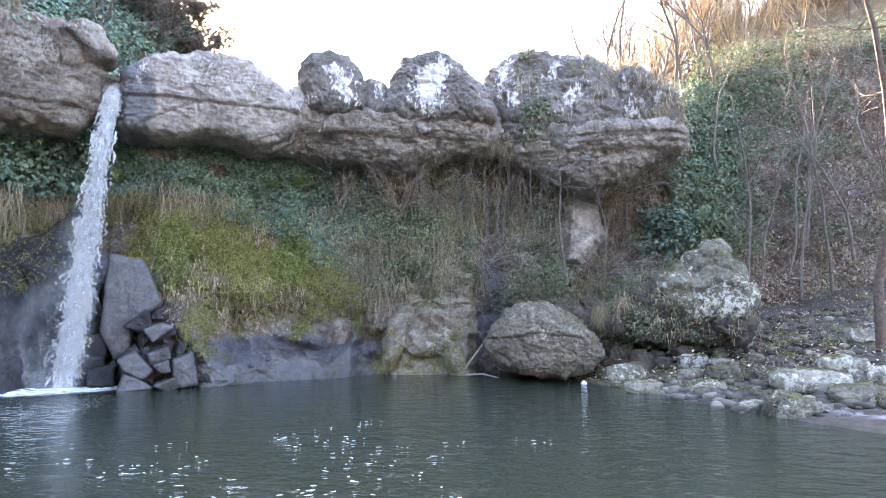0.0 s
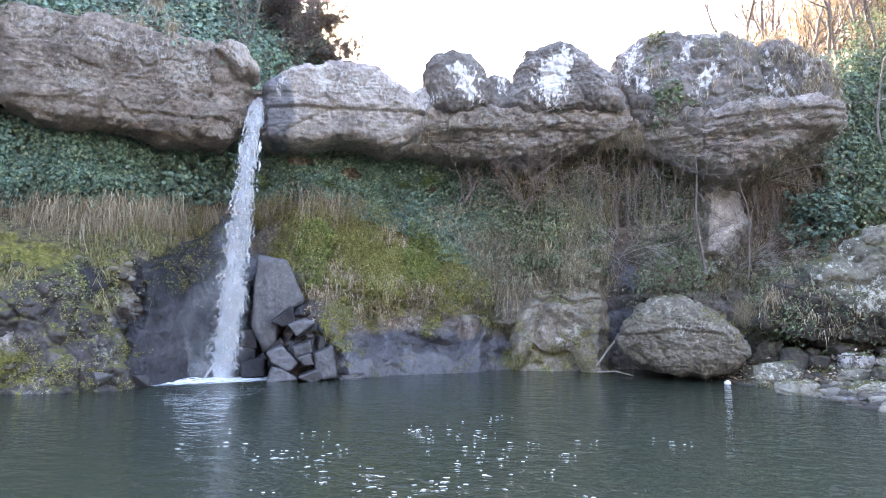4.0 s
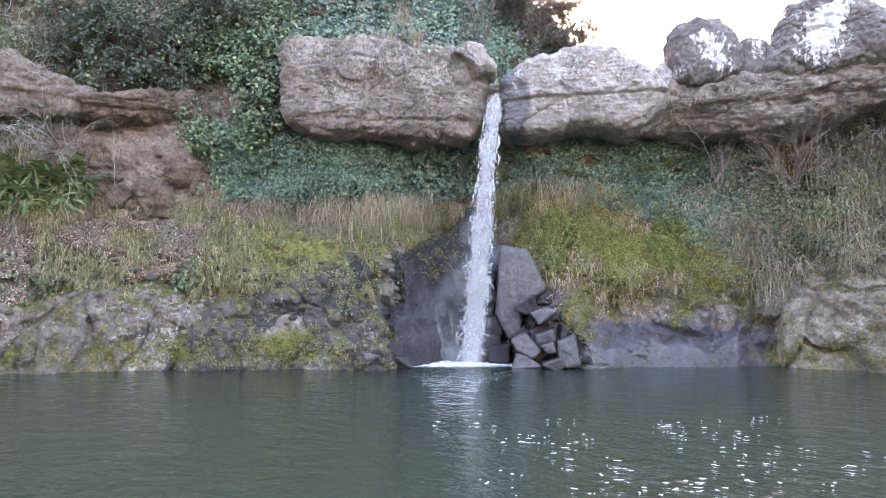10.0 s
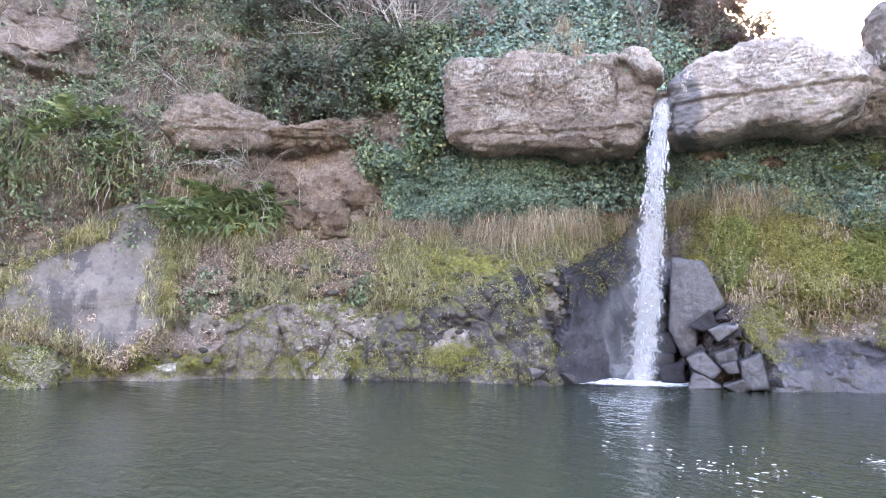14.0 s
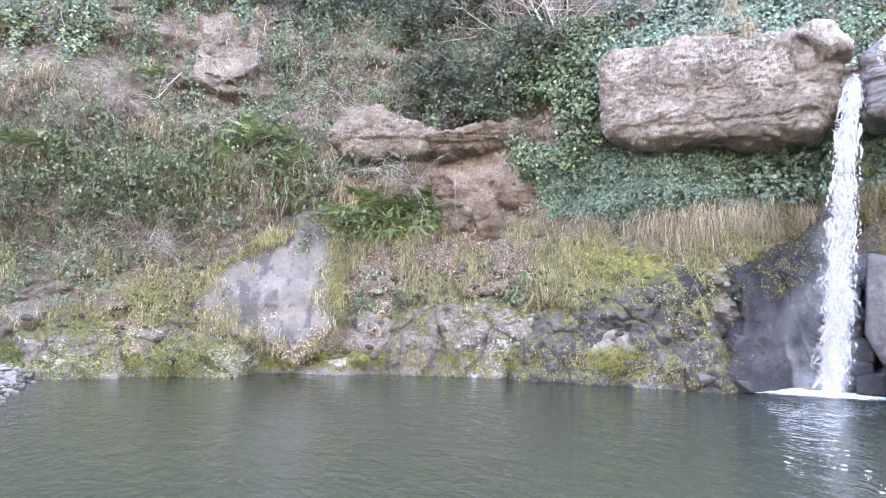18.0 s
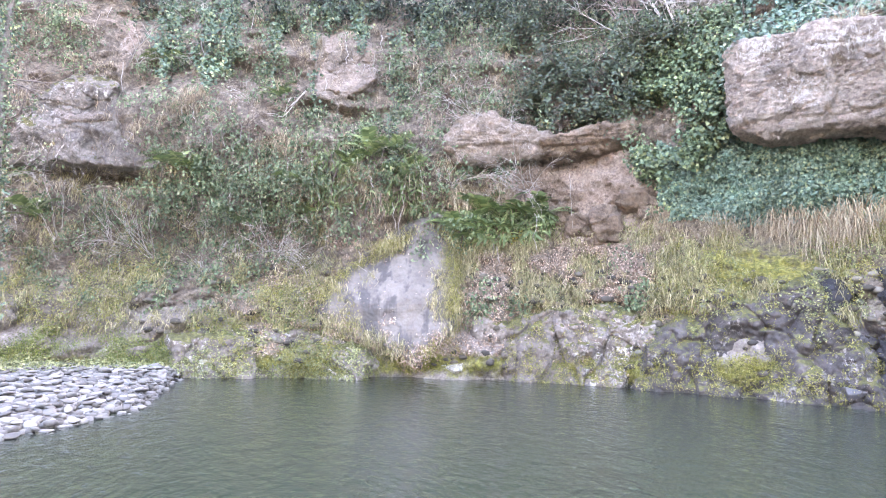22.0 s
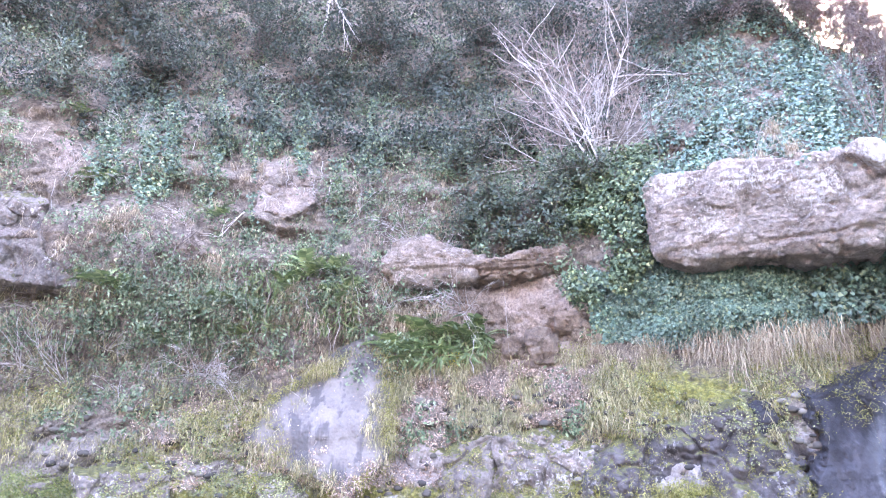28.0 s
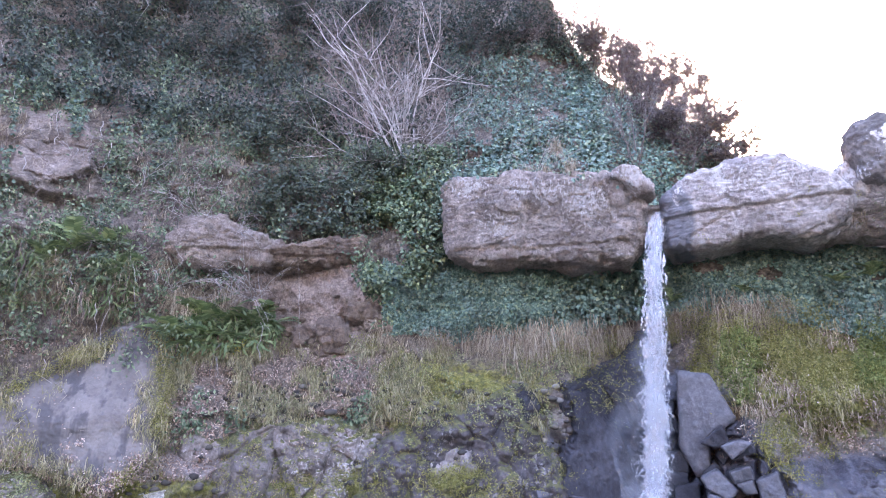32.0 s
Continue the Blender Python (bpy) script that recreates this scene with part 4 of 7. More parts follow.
BRIGHT_MOSS = leaf_material("bright_waterside_moss", [(0.0, (0.06, 0.082, 0.02)), (0.5, (0.155, 0.19, 0.05)), (1.0, (0.27, 0.3, 0.1))], 0.7)
DRY_GRASS = leaf_material("dry_straw_grass", [(0.0, (0.14, 0.1, 0.065)), (0.5, (0.33, 0.265, 0.18)), (1.0, (0.56, 0.48, 0.35))], 0.7)
GREEN_GRASS = leaf_material("fading_green_grass", [(0.0, (0.11, 0.105, 0.045)), (0.5, (0.27, 0.245, 0.12)), (1.0, (0.5, 0.43, 0.27))], 0.65)
LITTER = leaf_material("fallen_leaf", [(0.0, (0.13, 0.075, 0.05)), (0.5, (0.34, 0.23, 0.175)), (1.0, (0.62, 0.5, 0.41))], 0.75)
FERN_LEAF = leaf_material("fern_frond", [(0.0, (0.07, 0.11, 0.04)), (0.6, (0.13, 0.19, 0.075)), (1.0, (0.24, 0.29, 0.13))], 0.5)
RUST_LEAF = leaf_material("rust_dead_fern", [(0.0, (0.12, 0.05, 0.03)), (1.0, (0.3, 0.15, 0.09))], 0.7)
YELLOW = leaf_material("yellow_blossom", [(0.0, (0.5, 0.4, 0.03)), (1.0, (0.7, 0.6, 0.1))], 0.6)


def bark_material(name, a, b):
    m, nodes, links, bsdf = material(name)
    pos = nodes.new("ShaderNodeNewGeometry").outputs["Position"]
    n = n_noise(nodes, links, pos, 13, 6, 0.7)
    links.new(n_ramp(nodes, links, n, [(0.35, a), (0.65, b)]), bsdf.inputs["Base Color"])
    bsdf.inputs["Roughness"].default_value = 0.85
    n_bump(nodes, links, n, 0.4, 0.02, bsdf)
    return m


TWIG = bark_material("grey_twig", (0.085, 0.07, 0.06), (0.21, 0.178, 0.155))
TWIG_PALE = bark_material("pale_twig", (0.28, 0.25, 0.22), (0.55, 0.5, 0.45))
TWIG_BROWN = bark_material("brown_twig", (0.07, 0.047, 0.038), (0.17, 0.125, 0.1))
TWIG_PINK = bark_material("pinkish_twig", (0.17, 0.12, 0.105), (0.36, 0.28, 0.25))
BARK = bark_material("grey_bark", (0.06, 0.052, 0.045), (0.16, 0.143, 0.125))
GOLD_TWIG = bark_material("straw_twig", (0.25, 0.18, 0.1), (0.5, 0.38, 0.22))

IVY_SHAPE = (np.array([(0, 0, 0), (-.5, .3, .06), (-.27, .68, 0), (0, 1.05, -.06), (.27, .68, 0), (.5, .3, .06)]), np.array([(0, 1, 2), (0, 2, 3), (0, 3, 4), (0, 4, 5)]))
OVAL_SHAPE = (np.array([(0, 0, 0), (-.27, .5, .07), (0, 1, 0), (.27, .5, .07)]), np.array([(0, 1, 2), (0, 2, 3)]))
TUFT_SHAPE = (np.array([(-.16, 0, 0), (.16, 0, 0), (0, 1, .1), (.05, .3, .2)]), np.array([(0, 1, 2), (0, 3, 2)]))

STRAP_SHAPE = (np.array([(-.05, 0, 0), (.05, 0, 0), (-.09, .5, .12), (.09, .5, .12), (0, 1, -.04)]), np.array([(0, 1, 3), (0, 3, 2), (2, 3, 4)]))


def scattered(shape, pts, facing, size, rs, loose=0.5, droop=0.8, lift=0.2):
    """Vertices and faces of many leaves of one shape; facing: where each leaf's face looks."""
    sv, sf = shape
    n = len(pts)
    nrm = unit(facing + loose * rs.normal(size=(n, 3)) + (0, 0, lift))
    tip = rs.normal(size=(n, 3)) * 0.6 + (0, 0, -droop)
    tip = unit(tip - (tip * nrm).sum(1, keepdims=True) * nrm)
    side = np.cross(tip, nrm)
    v = pts[:, None] + np.asarray(size).reshape(-1, 1, 1) * (sv[None, :, :1] * side[:, None] + sv[None, :, 1:2] * tip[:, None] + sv[None, :, 2:] * nrm[:, None])
    f = sf[None] + (np.arange(n) * len(sv))[:, None, None]
    return v.reshape(-1, 3), f.reshape(-1, 3)


def on_skin(n, box, rs, mask=None, out=0.0, skin=skin_point):
    """n places on the cliff inside box (th0, th1, e0, e1) where mask(th, e, noise) > 0, with the outward direction there."""
    t, e = rs.uniform(box[0], box[1], n), rs.uniform(box[2], box[3], n)
    if mask is not None:
        p0 = polar(t, e, cliff_range(t, e))
        keep = mask(t, e, fbm(p0 * 1.1, 4, 0.6, 41)) > 0
        t, e = t[keep], e[keep]
    p, a, b = skin(t, e), skin(t + 0.5, e), skin(t, e + 0.5)
    nrm = unit(np.cross(b - p, a - p))
    back = (nrm * (p - np.array((0, 0, 1.6)))).sum(1) > 0
    nrm[back] *= -1
    return p + nrm * out * rs.uniform(0, 1, (len(p), 1)), nrm


def leaf_patch(name, label, category, mat, shape, n, box, size, seed, mask=None, out=0.08, loose=0.5, droop=0.8, lift=0.2, skin=skin_point, clump=0, spread=0.16):
    """Leaves on the cliff; clump: how many grow together in one mound."""
    rs = np.random.default_rng(seed)
    p, nrm = on_skin(n // max(clump, 1), box, rs, mask, out, skin)
    if clump:
        p, nrm = np.repeat(p, clump, 0), np.repeat(nrm, clump, 0)
        big = np.repeat(rs.uniform(0.5, 1.4, len(p) // clump), clump)[:, None]
        off = rs.normal(size=p.shape)
        dot = (off * nrm).sum(1, keepdims=True)
        off = off + (np.abs(dot) - dot) * nrm
        p, nrm = p + off * spread * big, unit(nrm * 0.5 + unit(off) * 0.8)
    v, f = scattered(shape, p, nrm, rs.uniform(*size, len(p)), rs, loose, droop, lift)
    return tagged(part(name, mesh_np(name, v, f, False), mat), label, category, kind="stuff")


def blades(pts, outward, length, width, rs, droop=1.0, spread=0.5, rise=0.35):
    """Bent grass blades: out from pts, then hanging."""
    n = len(pts)
    o = unit(outward + spread * rs.normal(size=(n, 3)))
    L = length * rs.uniform(0.35, 1.3, (n, 1))
    side = unit(np.cross(o, (0, 0, 1)) + 0.3 * rs.normal(size=(n, 3)))
    w = width * rs.uniform(0.6, 1.3, (n, 1))
    mid = pts + L * (0.4 * o + (0, 0, rise))
    low = mid + L * (0.22 * o + (0, 0, -0.28 * droop))
    tip = low + L * (0.06 * o + (0, 0, -0.5 * droop)) + 0.16 * L * rs.normal(size=(n, 3))
    v = np.stack([pts - side * w * .5, pts + side * w * .5, mid - side * w * .5, mid + side * w * .5, low - side * w * .4, low + side * w * .4, tip], 1)
    f = np.array([(0, 1, 3), (0, 3, 2), (2, 3, 5), (2, 5, 4), (4, 5, 6)])[None] + (np.arange(n) * 7)[:, None, None]
    return v.reshape(-1, 3), f.reshape(-1, 3)


def tubes(paths, sides=4):
    """One mesh of tapering tubes along (points, radii) paths."""
    vs, fs, base = [], [], 0
    for pts, rad in paths:
        pts = np.asarray(pts, float)
        rad = np.asarray(rad, float)
        t = unit(np.gradient(pts, axis=0))
        ref = np.array((0.31, 0.17, 0.93)) if abs(t[0, 2]) < 0.9 else np.array((1.0, 0.2, 0.1))
        a = unit(np.cross(t, ref))
        b = np.cross(t, a)
        ang = np.linspace(0, 2 * np.pi, sides, endpoint=False)
        ring = pts[:, None] + rad[:, None, None] * (np.cos(ang)[None, :, None] * a[:, None] + np.sin(ang)[None, :, None] * b[:, None])
        n = len(pts)
        vs.append(ring.reshape(-1, 3))
        i = base + np.arange(n * sides).reshape(n, sides)
        j = np.roll(i, -1, 1)
        fs.append(np.stack([i[:-1], j[:-1], j[1:], i[1:]], -1).reshape(-1, 4))
        base += n * sides
    return np.concatenate(vs), np.concatenate(fs)


def grow(rs, start, way, length, radius, depth, bend=0.25, up=0.1, forks=4, shrink=0.6, fan=0.7, seg=7, out=None, taper=0.5):
    """Branch paths from start: a crooked stem with side stems, depth levels deep, each tagged with its level."""
    if out is None:
        out = []
    pts, d = [np.array(start, float)], unit(np.array(way, float))
    for _ in range(seg):
        d = unit(d + bend * rs.normal(size=3) * 0.5 + (0, 0, up))
        pts.append(pts[-1] + d * length / seg)
    pts = np.array(pts)
    out.append((depth, pts, np.linspace(radius, radius * 0.35, len(pts))))
    if depth > 0:
        for k in range(forks):
            i = rs.integers(int(seg * 0.3), seg + 1)
            w = unit(pts[min(i, seg)] - pts[i - 1])
            w = unit(w + fan * unit(rs.normal(size=3)))
            grow(rs, pts[i], w, length * shrink * rs.uniform(0.6, 1.1), max(radius * taper, 0.003), depth - 1, bend, up, forks, shrink, fan, max(4, seg - 1), out, max(taper, 0.5))
    return out


def bare_shrub(name, label, category, th, e, r, height, seed, stems=6, mat=None, lean=(0, 0, 1), depth=2, radius=0.02, forks=5, fan=0.75, spread=0.5, group="", up=0.12, base=None, twig_mat=None, shrink=0.6, limb_parts=False, taper=0.5):
    """A leafless shrub or tree: stems (or a trunk) and fine twigs."""
    rs = np.random.default_rng(seed)
    p0 = np.array(base if base is not None else polar(th, e, r))
    t = thing(name, label, category, group, at=p0)
    mat = mat or TWIG
    paths = []
    for _ in range(stems):
        w = unit(np.array(lean, float) + spread * rs.normal(size=3) * (1, 1, 0.3))
        paths += grow(rs, rs.normal(size=3) * 0.06 * (stems > 1) - (0, 0, 0.12), w, height * rs.uniform(0.7, 1.05), radius, depth, up=up, forks=forks, fan=fan, shrink=shrink, taper=taper)
    for k, p, q in paths:
        if k == depth:
            nm = "stem" if stems > 1 else "trunk"
            part(nm, mesh_np(nm, *tubes([(p, q)], 6 if stems == 1 else 4)), mat, t)
        elif k > 0 and limb_parts:
            part("limb", mesh_np("limb", *tubes([(p, q)], 4)), mat, t)
    some = [(p, q) for k, p, q in paths if k < depth and not (limb_parts and k > 0)]
    if some:
        tagged(part("crown", mesh_np("crown", *tubes(some, 3)), twig_mat or mat, t), kind="stuff")
    return t


def leafy_bush(name, label, th, e, r, size, seed, leaves=2500, mat=None, leaf=0.06, base=None, category="bush", limbs=26, shape=None, group=""):
    """An evergreen bush: limbs and leaf sprays along them, ragged at the edge."""
    rs = np.random.default_rng(seed)
    p0 = np.array(base if base is not None else polar(th, e, r))
    t = thing(name, label, category, group, at=p0)
    toward = unit(np.array((-p0[0], -p0[1], 0.0)))
    t.location = p0 = p0 + toward * 0.25 * size
    paths = []
    for _ in range(limbs):
        w = unit(rs.normal(size=3) * (1, 1, 0.8) + 0.6 * toward + (0, 0, 0.35))
        paths += grow(rs, rs.normal(size=3) * 0.1 * size, w, size * rs.uniform(0.5, 1.0), 0.016, 1, up=0.05, forks=5, fan=0.9)
    v, f = tubes([(p, q) for _, p, q in paths], 3)
    tagged(part("branchwork", mesh_np("branchwork", v, f), TWIG_BROWN, t), kind="stuff")
    tips = np.concatenate([p[2:] for k, p, q in paths if k == 0])
    pick = tips[rs.integers(0, len(tips), leaves)] + rs.normal(size=(leaves, 3)) * 0.05 * size
    v, f = scattered(shape or OVAL_SHAPE, pick, unit(pick * 0.3 + toward * 0.4 + (0, 0, 0.5)), rs.uniform(0.6, 1.3, leaves) * leaf, rs, 0.8, 0.3, 0.3)
    tagged(part("foliage", mesh_np("foliage", v, f, False), mat or BUSH_LEAF, t), kind="stuff")
    return t


def tuft_mesh(name, seed, n, length, width, droop, spread=0.6, rise=0.3, footprint=0.09):
    rs = np.random.default_rng(seed)
    p = rs.normal(size=(n, 3)) * (footprint, footprint * 0.6, footprint * 0.4)
    v, f = blades(p, np.tile((0, -0.8, 0.0), (n, 1)), length, width, rs, droop, spread, rise)
    return mesh_np(name, v, f, False)


TUFTS = {}


def grass_tufts(name, label, group, n, box, seed, mat, length=0.5, droop=1.0, mask=None, blades_each=55, width=0.014, rise=0.3, spread=0.6, scale=(0.7, 1.3)):
    """Separate tufts of grass on the cliff; four shapes, each turned and sized anew."""
    rs = np.random.default_rng(seed)
    p, nrm = on_skin(n, box, rs, mask)
    key = (mat.name, length, droop, rise)
    if key not in TUFTS:
        TUFTS[key] = [tuft_mesh(name, seed + k, blades_each, length, width, droop, spread, rise) for k in range(4)]
    for q, w in zip(p, nrm):
        ob = part(name, TUFTS[key][rs.integers(4)], mat)
        s = rs.uniform(*scale)
        ob.matrix_basis = Matrix.Translation(q - 0.05 * w) @ pose(0, 0, 0, 0, 0, math.degrees(math.atan2(w[0], -w[1])) + rs.uniform(-30, 30)) @ Matrix.Diagonal((s, s, s * rs.uniform(0.8, 1.2), 1))
        tagged(ob, label, "grass", group)


def frond_mesh(name, length, seed):
    """One fern frond along +y: a bowed stalk with paired leaflets that narrow to the tip."""
    rs = np.random.default_rng(seed)
    v, f, n = [], [], 13
    s = np.linspace(0, 1, n)
    y, z = length * (s - 0.18 * s ** 3), length * (0.42 * s - 0.62 * s ** 2)
    for a in range(n - 1):
        w = 0.006 * (1 - 0.7 * s[a])
        b = len(v)
        v += [(-w, y[a], z[a]), (w, y[a], z[a]), (w, y[a + 1], z[a + 1]), (-w, y[a + 1], z[a + 1])]
        f += [(b, b + 1, b + 2), (b, b + 2, b + 3)]
        if a < 1:
            continue
        for sd in (-1, 1):
            reach = length * 0.24 * math.sin(math.pi * min(1, 0.15 + 0.85 * (1 - s[a]))) ** 0.7 * rs.uniform(0.85, 1.1)
            w2 = length * 0.034
            b = len(v)
            dz = -0.12 * reach
            v += [(0, y[a] - w2, z[a]), (0, y[a] + w2, z[a] + 0.004), (sd * reach * .6, y[a] + w2 + 0.15 * reach, z[a] + dz * .3 + 0.01), (sd * reach, y[a] + 0.28 * reach, z[a] + dz), (sd * reach * .6, y[a] - w2 * .6 + 0.15 * reach, z[a] + dz * .3)]
            f += [(b, b + 1, b + 2), (b, b + 2, b + 4), (b + 4, b + 2, b + 3)]
    return mesh_np(name, np.array(v), np.array(f), False)


def grass_patch(name, label, mat, n, box, seed, mask=None, length=0.35, droop=0.9, rise=0.35, width=0.012, clump=14):
    """Loose grass over a stretch of the cliff, in bunches."""
    rs = np.random.default_rng(seed)
    p, nrm = on_skin(n // clump, box, rs, mask)
    p, nrm = np.repeat(p, clump, 0) + rs.normal(size=(len(p) * clump, 3)) * 0.06, np.repeat(nrm, clump, 0)
    v, f = blades(p, nrm * (1, 1, 0.3), length, width, rs, droop, 0.6, rise)
    tagged(part(name, mesh_np(name, v, f, False), mat), label, "grass", kind="stuff")


def cover(ob, name, label, mat, shape, n, size, seed, pick, clump=12, spread=0.05, out=0.0):
    """Growth rooted on a stone's own surface where pick(place, normal) holds, as a part of the stone."""
    rs = np.random.default_rng(seed)
    me = ob.data
    v, w = np.empty(len(me.vertices) * 3), np.empty(len(me.vertices) * 3)
    me.vertices.foreach_get("co", v)
    me.vertices.foreach_get("normal", w)
    m = np.array(ob.matrix_basis)
    p, q = v.reshape(-1, 3), w.reshape(-1, 3) @ m[:3, :3].T
    wp = p @ m[:3, :3].T + m[:3, 3]
    ok = np.nonzero(pick(p, q, fbm(wp * 1.6, 4, 0.6, seed)) > 0)[0]
    if len(ok) == 0:
        return
    i = np.repeat(rs.choice(ok, max(1, n // clump)), clump)
    off = rs.normal(size=(len(i), 3))
    pts, nrm = wp[i] + off * spread + q[i] * out, unit(q[i] * 0.6 + off * 0.3 + (0, 0, 0.2))
    if shape is None:
        a, f = blades(pts, nrm * (1, 1, 0.3), size[1], 0.012, rs, 0.9, 0.7, 0.35)
    else:
        a, f = scattered(shape, pts, nrm, rs.uniform(*size, len(i)), rs, 0.6, -0.3, 0.2)
    inv = np.linalg.inv(m)
    tagged(part(name, mesh_np(name, a @ inv[:3, :3].T + inv[:3, 3], f, False), mat, ob, label), kind="stuff")


FRONDS = [frond_mesh("frond", 0.7, k) for k in range(3)]


def fern(label, th, e, seed, fronds=11, size=1.0, mat=None, group="ferns on the bank", r_off=0.0):
    rs = np.random.default_rng(seed)
    p = skin_point(th, e)[0] + 0.26 * unit(np.array((math.sin(radians(th)), -math.cos(radians(th)), 0.3)))
    t = thing("fern", label, "fern", group, at=p)
    for k in range(fronds):
        face = th + 180 + (k / fronds - 0.5) * 300 + rs.uniform(-15, 15)
        part("frond", FRONDS[rs.integers(3)], mat or FERN_LEAF, t, m=pose(0, 0, 0, rs.uniform(0, 60), rs.uniform(-25, 25), face) @ Matrix.Scale(size * rs.uniform(0.7, 1.15), 4))
    return t


# ---- waterfall ----
WHITE_WATER, wnodes, wlinks, wb = material("white_falling_water")
wb.inputs["Base Color"].default_value = (0.74, 0.745, 0.75, 1)
wb.inputs["Roughness"].default_value = 0.25
wb.inputs["Alpha"].default_value = 0.3


def veil_material(name, amount, scale, stretch):
    m, nodes, links, bsdf = material(name)
    co = nodes.new("ShaderNodeTexCoord").outputs["Object"]
    mp = nodes.new("ShaderNodeMapping")
    mp.inputs["Scale"].default_value = stretch
    links.new(co, mp.inputs["Vector"])
    n = n_noise(nodes, links, mp.outputs["Vector"], scale, 6, 0.65)
    a = nodes.new("ShaderNodeAttribute")
    a.attribute_name = "thick"
    fac = n_math(nodes, links, "MULTIPLY", n_step(nodes, links, n, 0.3, 0.75), n_math(nodes, links, "MULTIPLY", a.outputs["Fac"], amount))
    bsdf.inputs["Base Color"].default_value = (0.8, 0.83, 0.86, 1)
    bsdf.inputs["Roughness"].default_value = 0.6
    links.new(fac, bsdf.inputs["Alpha"])
    return m


FALL_T = ([0, 0.07, 0.19, 0.36, 0.54, 0.7, 0.88, 1.0], [27.8, 28.1, 28.65, 28.95, 29.4, 29.7, 30.1, 30.45])


def fall_line(s):
    """The water's path: over the lip and down to the pool."""
    th = np.interp(s, *FALL_T)
    z = 6.25 - 6.25 * s
    r = 14.8 - 0.65 * np.minimum(1, s * 3.5) ** 0.5 + 0.1 * s
    return np.stack([-np.sin(np.radians(th)) * r, np.cos(np.radians(th)) * r, z], -1)


def build_fall():
    rs = np.random.default_rng(3)
    t = thing("waterfall", "white waterfall plunging from the rock lip into the pool", "waterfall", at=fall_line(np.array([1.0]))[0])
    side = np.array((math.cos(radians(29.3)), math.sin(radians(29.3)), 0))
    fore = np.array((math.sin(radians(29.3)), -math.cos(radians(29.3)), 0))
    o = np.array(t.location)
    wide = lambda s: 0.15 + 0.11 * s ** 0.8  # noqa: E731
    # falling strands, torn into clumps with gaps between them
    paths = []
    for _ in range(150):
        a0, u0, w0 = rs.uniform(0, 0.97), float(np.clip(rs.normal() * 0.55, -1, 1)), rs.uniform(0.08, 0.32)
        for _ in range(rs.integers(3, 9)):
            u = float(np.clip(u0 + rs.normal() * w0, -1.2, 1.2))
            a = min(0.97, max(0, a0 + rs.normal() * 0.012 + 0.03 * abs(u - u0)))
            b = min(1, a + rs.uniform(0.012, 0.05))
            s = np.linspace(a, b, 9)
            wob = 0.03 * np.cumsum(rs.normal(size=9))
            p = fall_line(s) + side * (u * wide(s) + wob * s)[:, None] + fore * (rs.normal() * 0.07 * (0.4 + s))[:, None] - o
            paths.append((p, 0.02 * rs.uniform(0.3, 1.4) * np.sin(np.linspace(0.15, np.pi - 0.1, 9)) + 0.003))
    v, f = tubes(paths, 5)
    tagged(part("white_water", mesh_np("white_water", v, f), WHITE_WATER, t), kind="stuff")
    # torn drops
    n = 9000
    s = rs.uniform(0.0, 1, n) ** 0.75
    u = np.clip(rs.normal(size=n) * 0.45, -1.4, 1.4)
    c = fall_line(s) + side[None] * (u * wide(s))[:, None] + fore[None] * (rs.normal(size=n) * 0.1 * (0.3 + s))[:, None]
    left = rs.uniform(size=n) < 0.16 * s
    c[left] -= side * (np.abs(rs.normal(size=left.sum())) * 0.3 * s[left])[:, None]
    sz = rs.uniform(0.004, 0.019, n) * np.where(left, 0.6, 1)
    oc = np.array([(1, 0, 0), (-1, 0, 0), (0, 1, 0), (0, -1, 0), (0, 0, 2.6), (0, 0, -2.6)])
    of = np.array([(0, 2, 4), (2, 1, 4), (1, 3, 4), (3, 0, 4), (2, 0, 5), (1, 2, 5), (3, 1, 5), (0, 3, 5)])
    v = (c - o)[:, None] + sz[:, None, None] * (oc[None] * rs.uniform(0.6, 1.5, (n, 1, 3)) + 0.25 * rs.normal(size=(n, 6, 3)))
    f = of[None] + (np.arange(n) * 6)[:, None, None]
    tagged(part("splash", mesh_np("splash", v.reshape(-1, 3), f.reshape(-1, 3)), WHITE_WATER, t), kind="stuff")
    # thin sheet of water and a drifting veil beside it
    for nm, k, w0, shift, mat in (("sheet", 1.0, 0.95, 0, veil_material("water_sheet", 0.48, 6.0, (2.6, 2.6, 1.1))), ("spray", 3.0, 1.0, -0.55, veil_material("spray_veil", 0.22, 1.4, (1, 1, 0.8)))):
        S, U = np.meshgrid(np.linspace(0.01, 1, 60), np.linspace(-1, 1, 25), indexing="ij")
        s, u = S.ravel(), U.ravel()
        width = wide(s) * w0 if k == 1 else 0.15 + 0.95 * s ** 2
        p = fall_line(s) + side[None] * (u * width + shift * s ** 2)[:, None] + fore[None] * (0.1 * (1 - u ** 2) + (0 if k == 1 else 0.12))[:, None] - o
        thick = np.clip(1 - np.abs(u) ** 2, 0, 1) * (1 if k == 1 else np.clip((s - 0.35) * 2.2, 0, 1))
        idx = np.arange(len(s)).reshape(S.shape)
        f = np.stack([idx[:-1, :-1], idx[:-1, 1:], idx[1:, 1:], idx[1:, :-1]], -1).reshape(-1, 4)
        part(nm, mesh_np(nm, p, f, True, thick=thick), mat, t)
    # churned foam where it lands
    A, R = np.meshgrid(np.linspace(0, 2 * np.pi, 80), np.linspace(0, 1, 20), indexing="ij")
    a, r = A.ravel(), R.ravel()
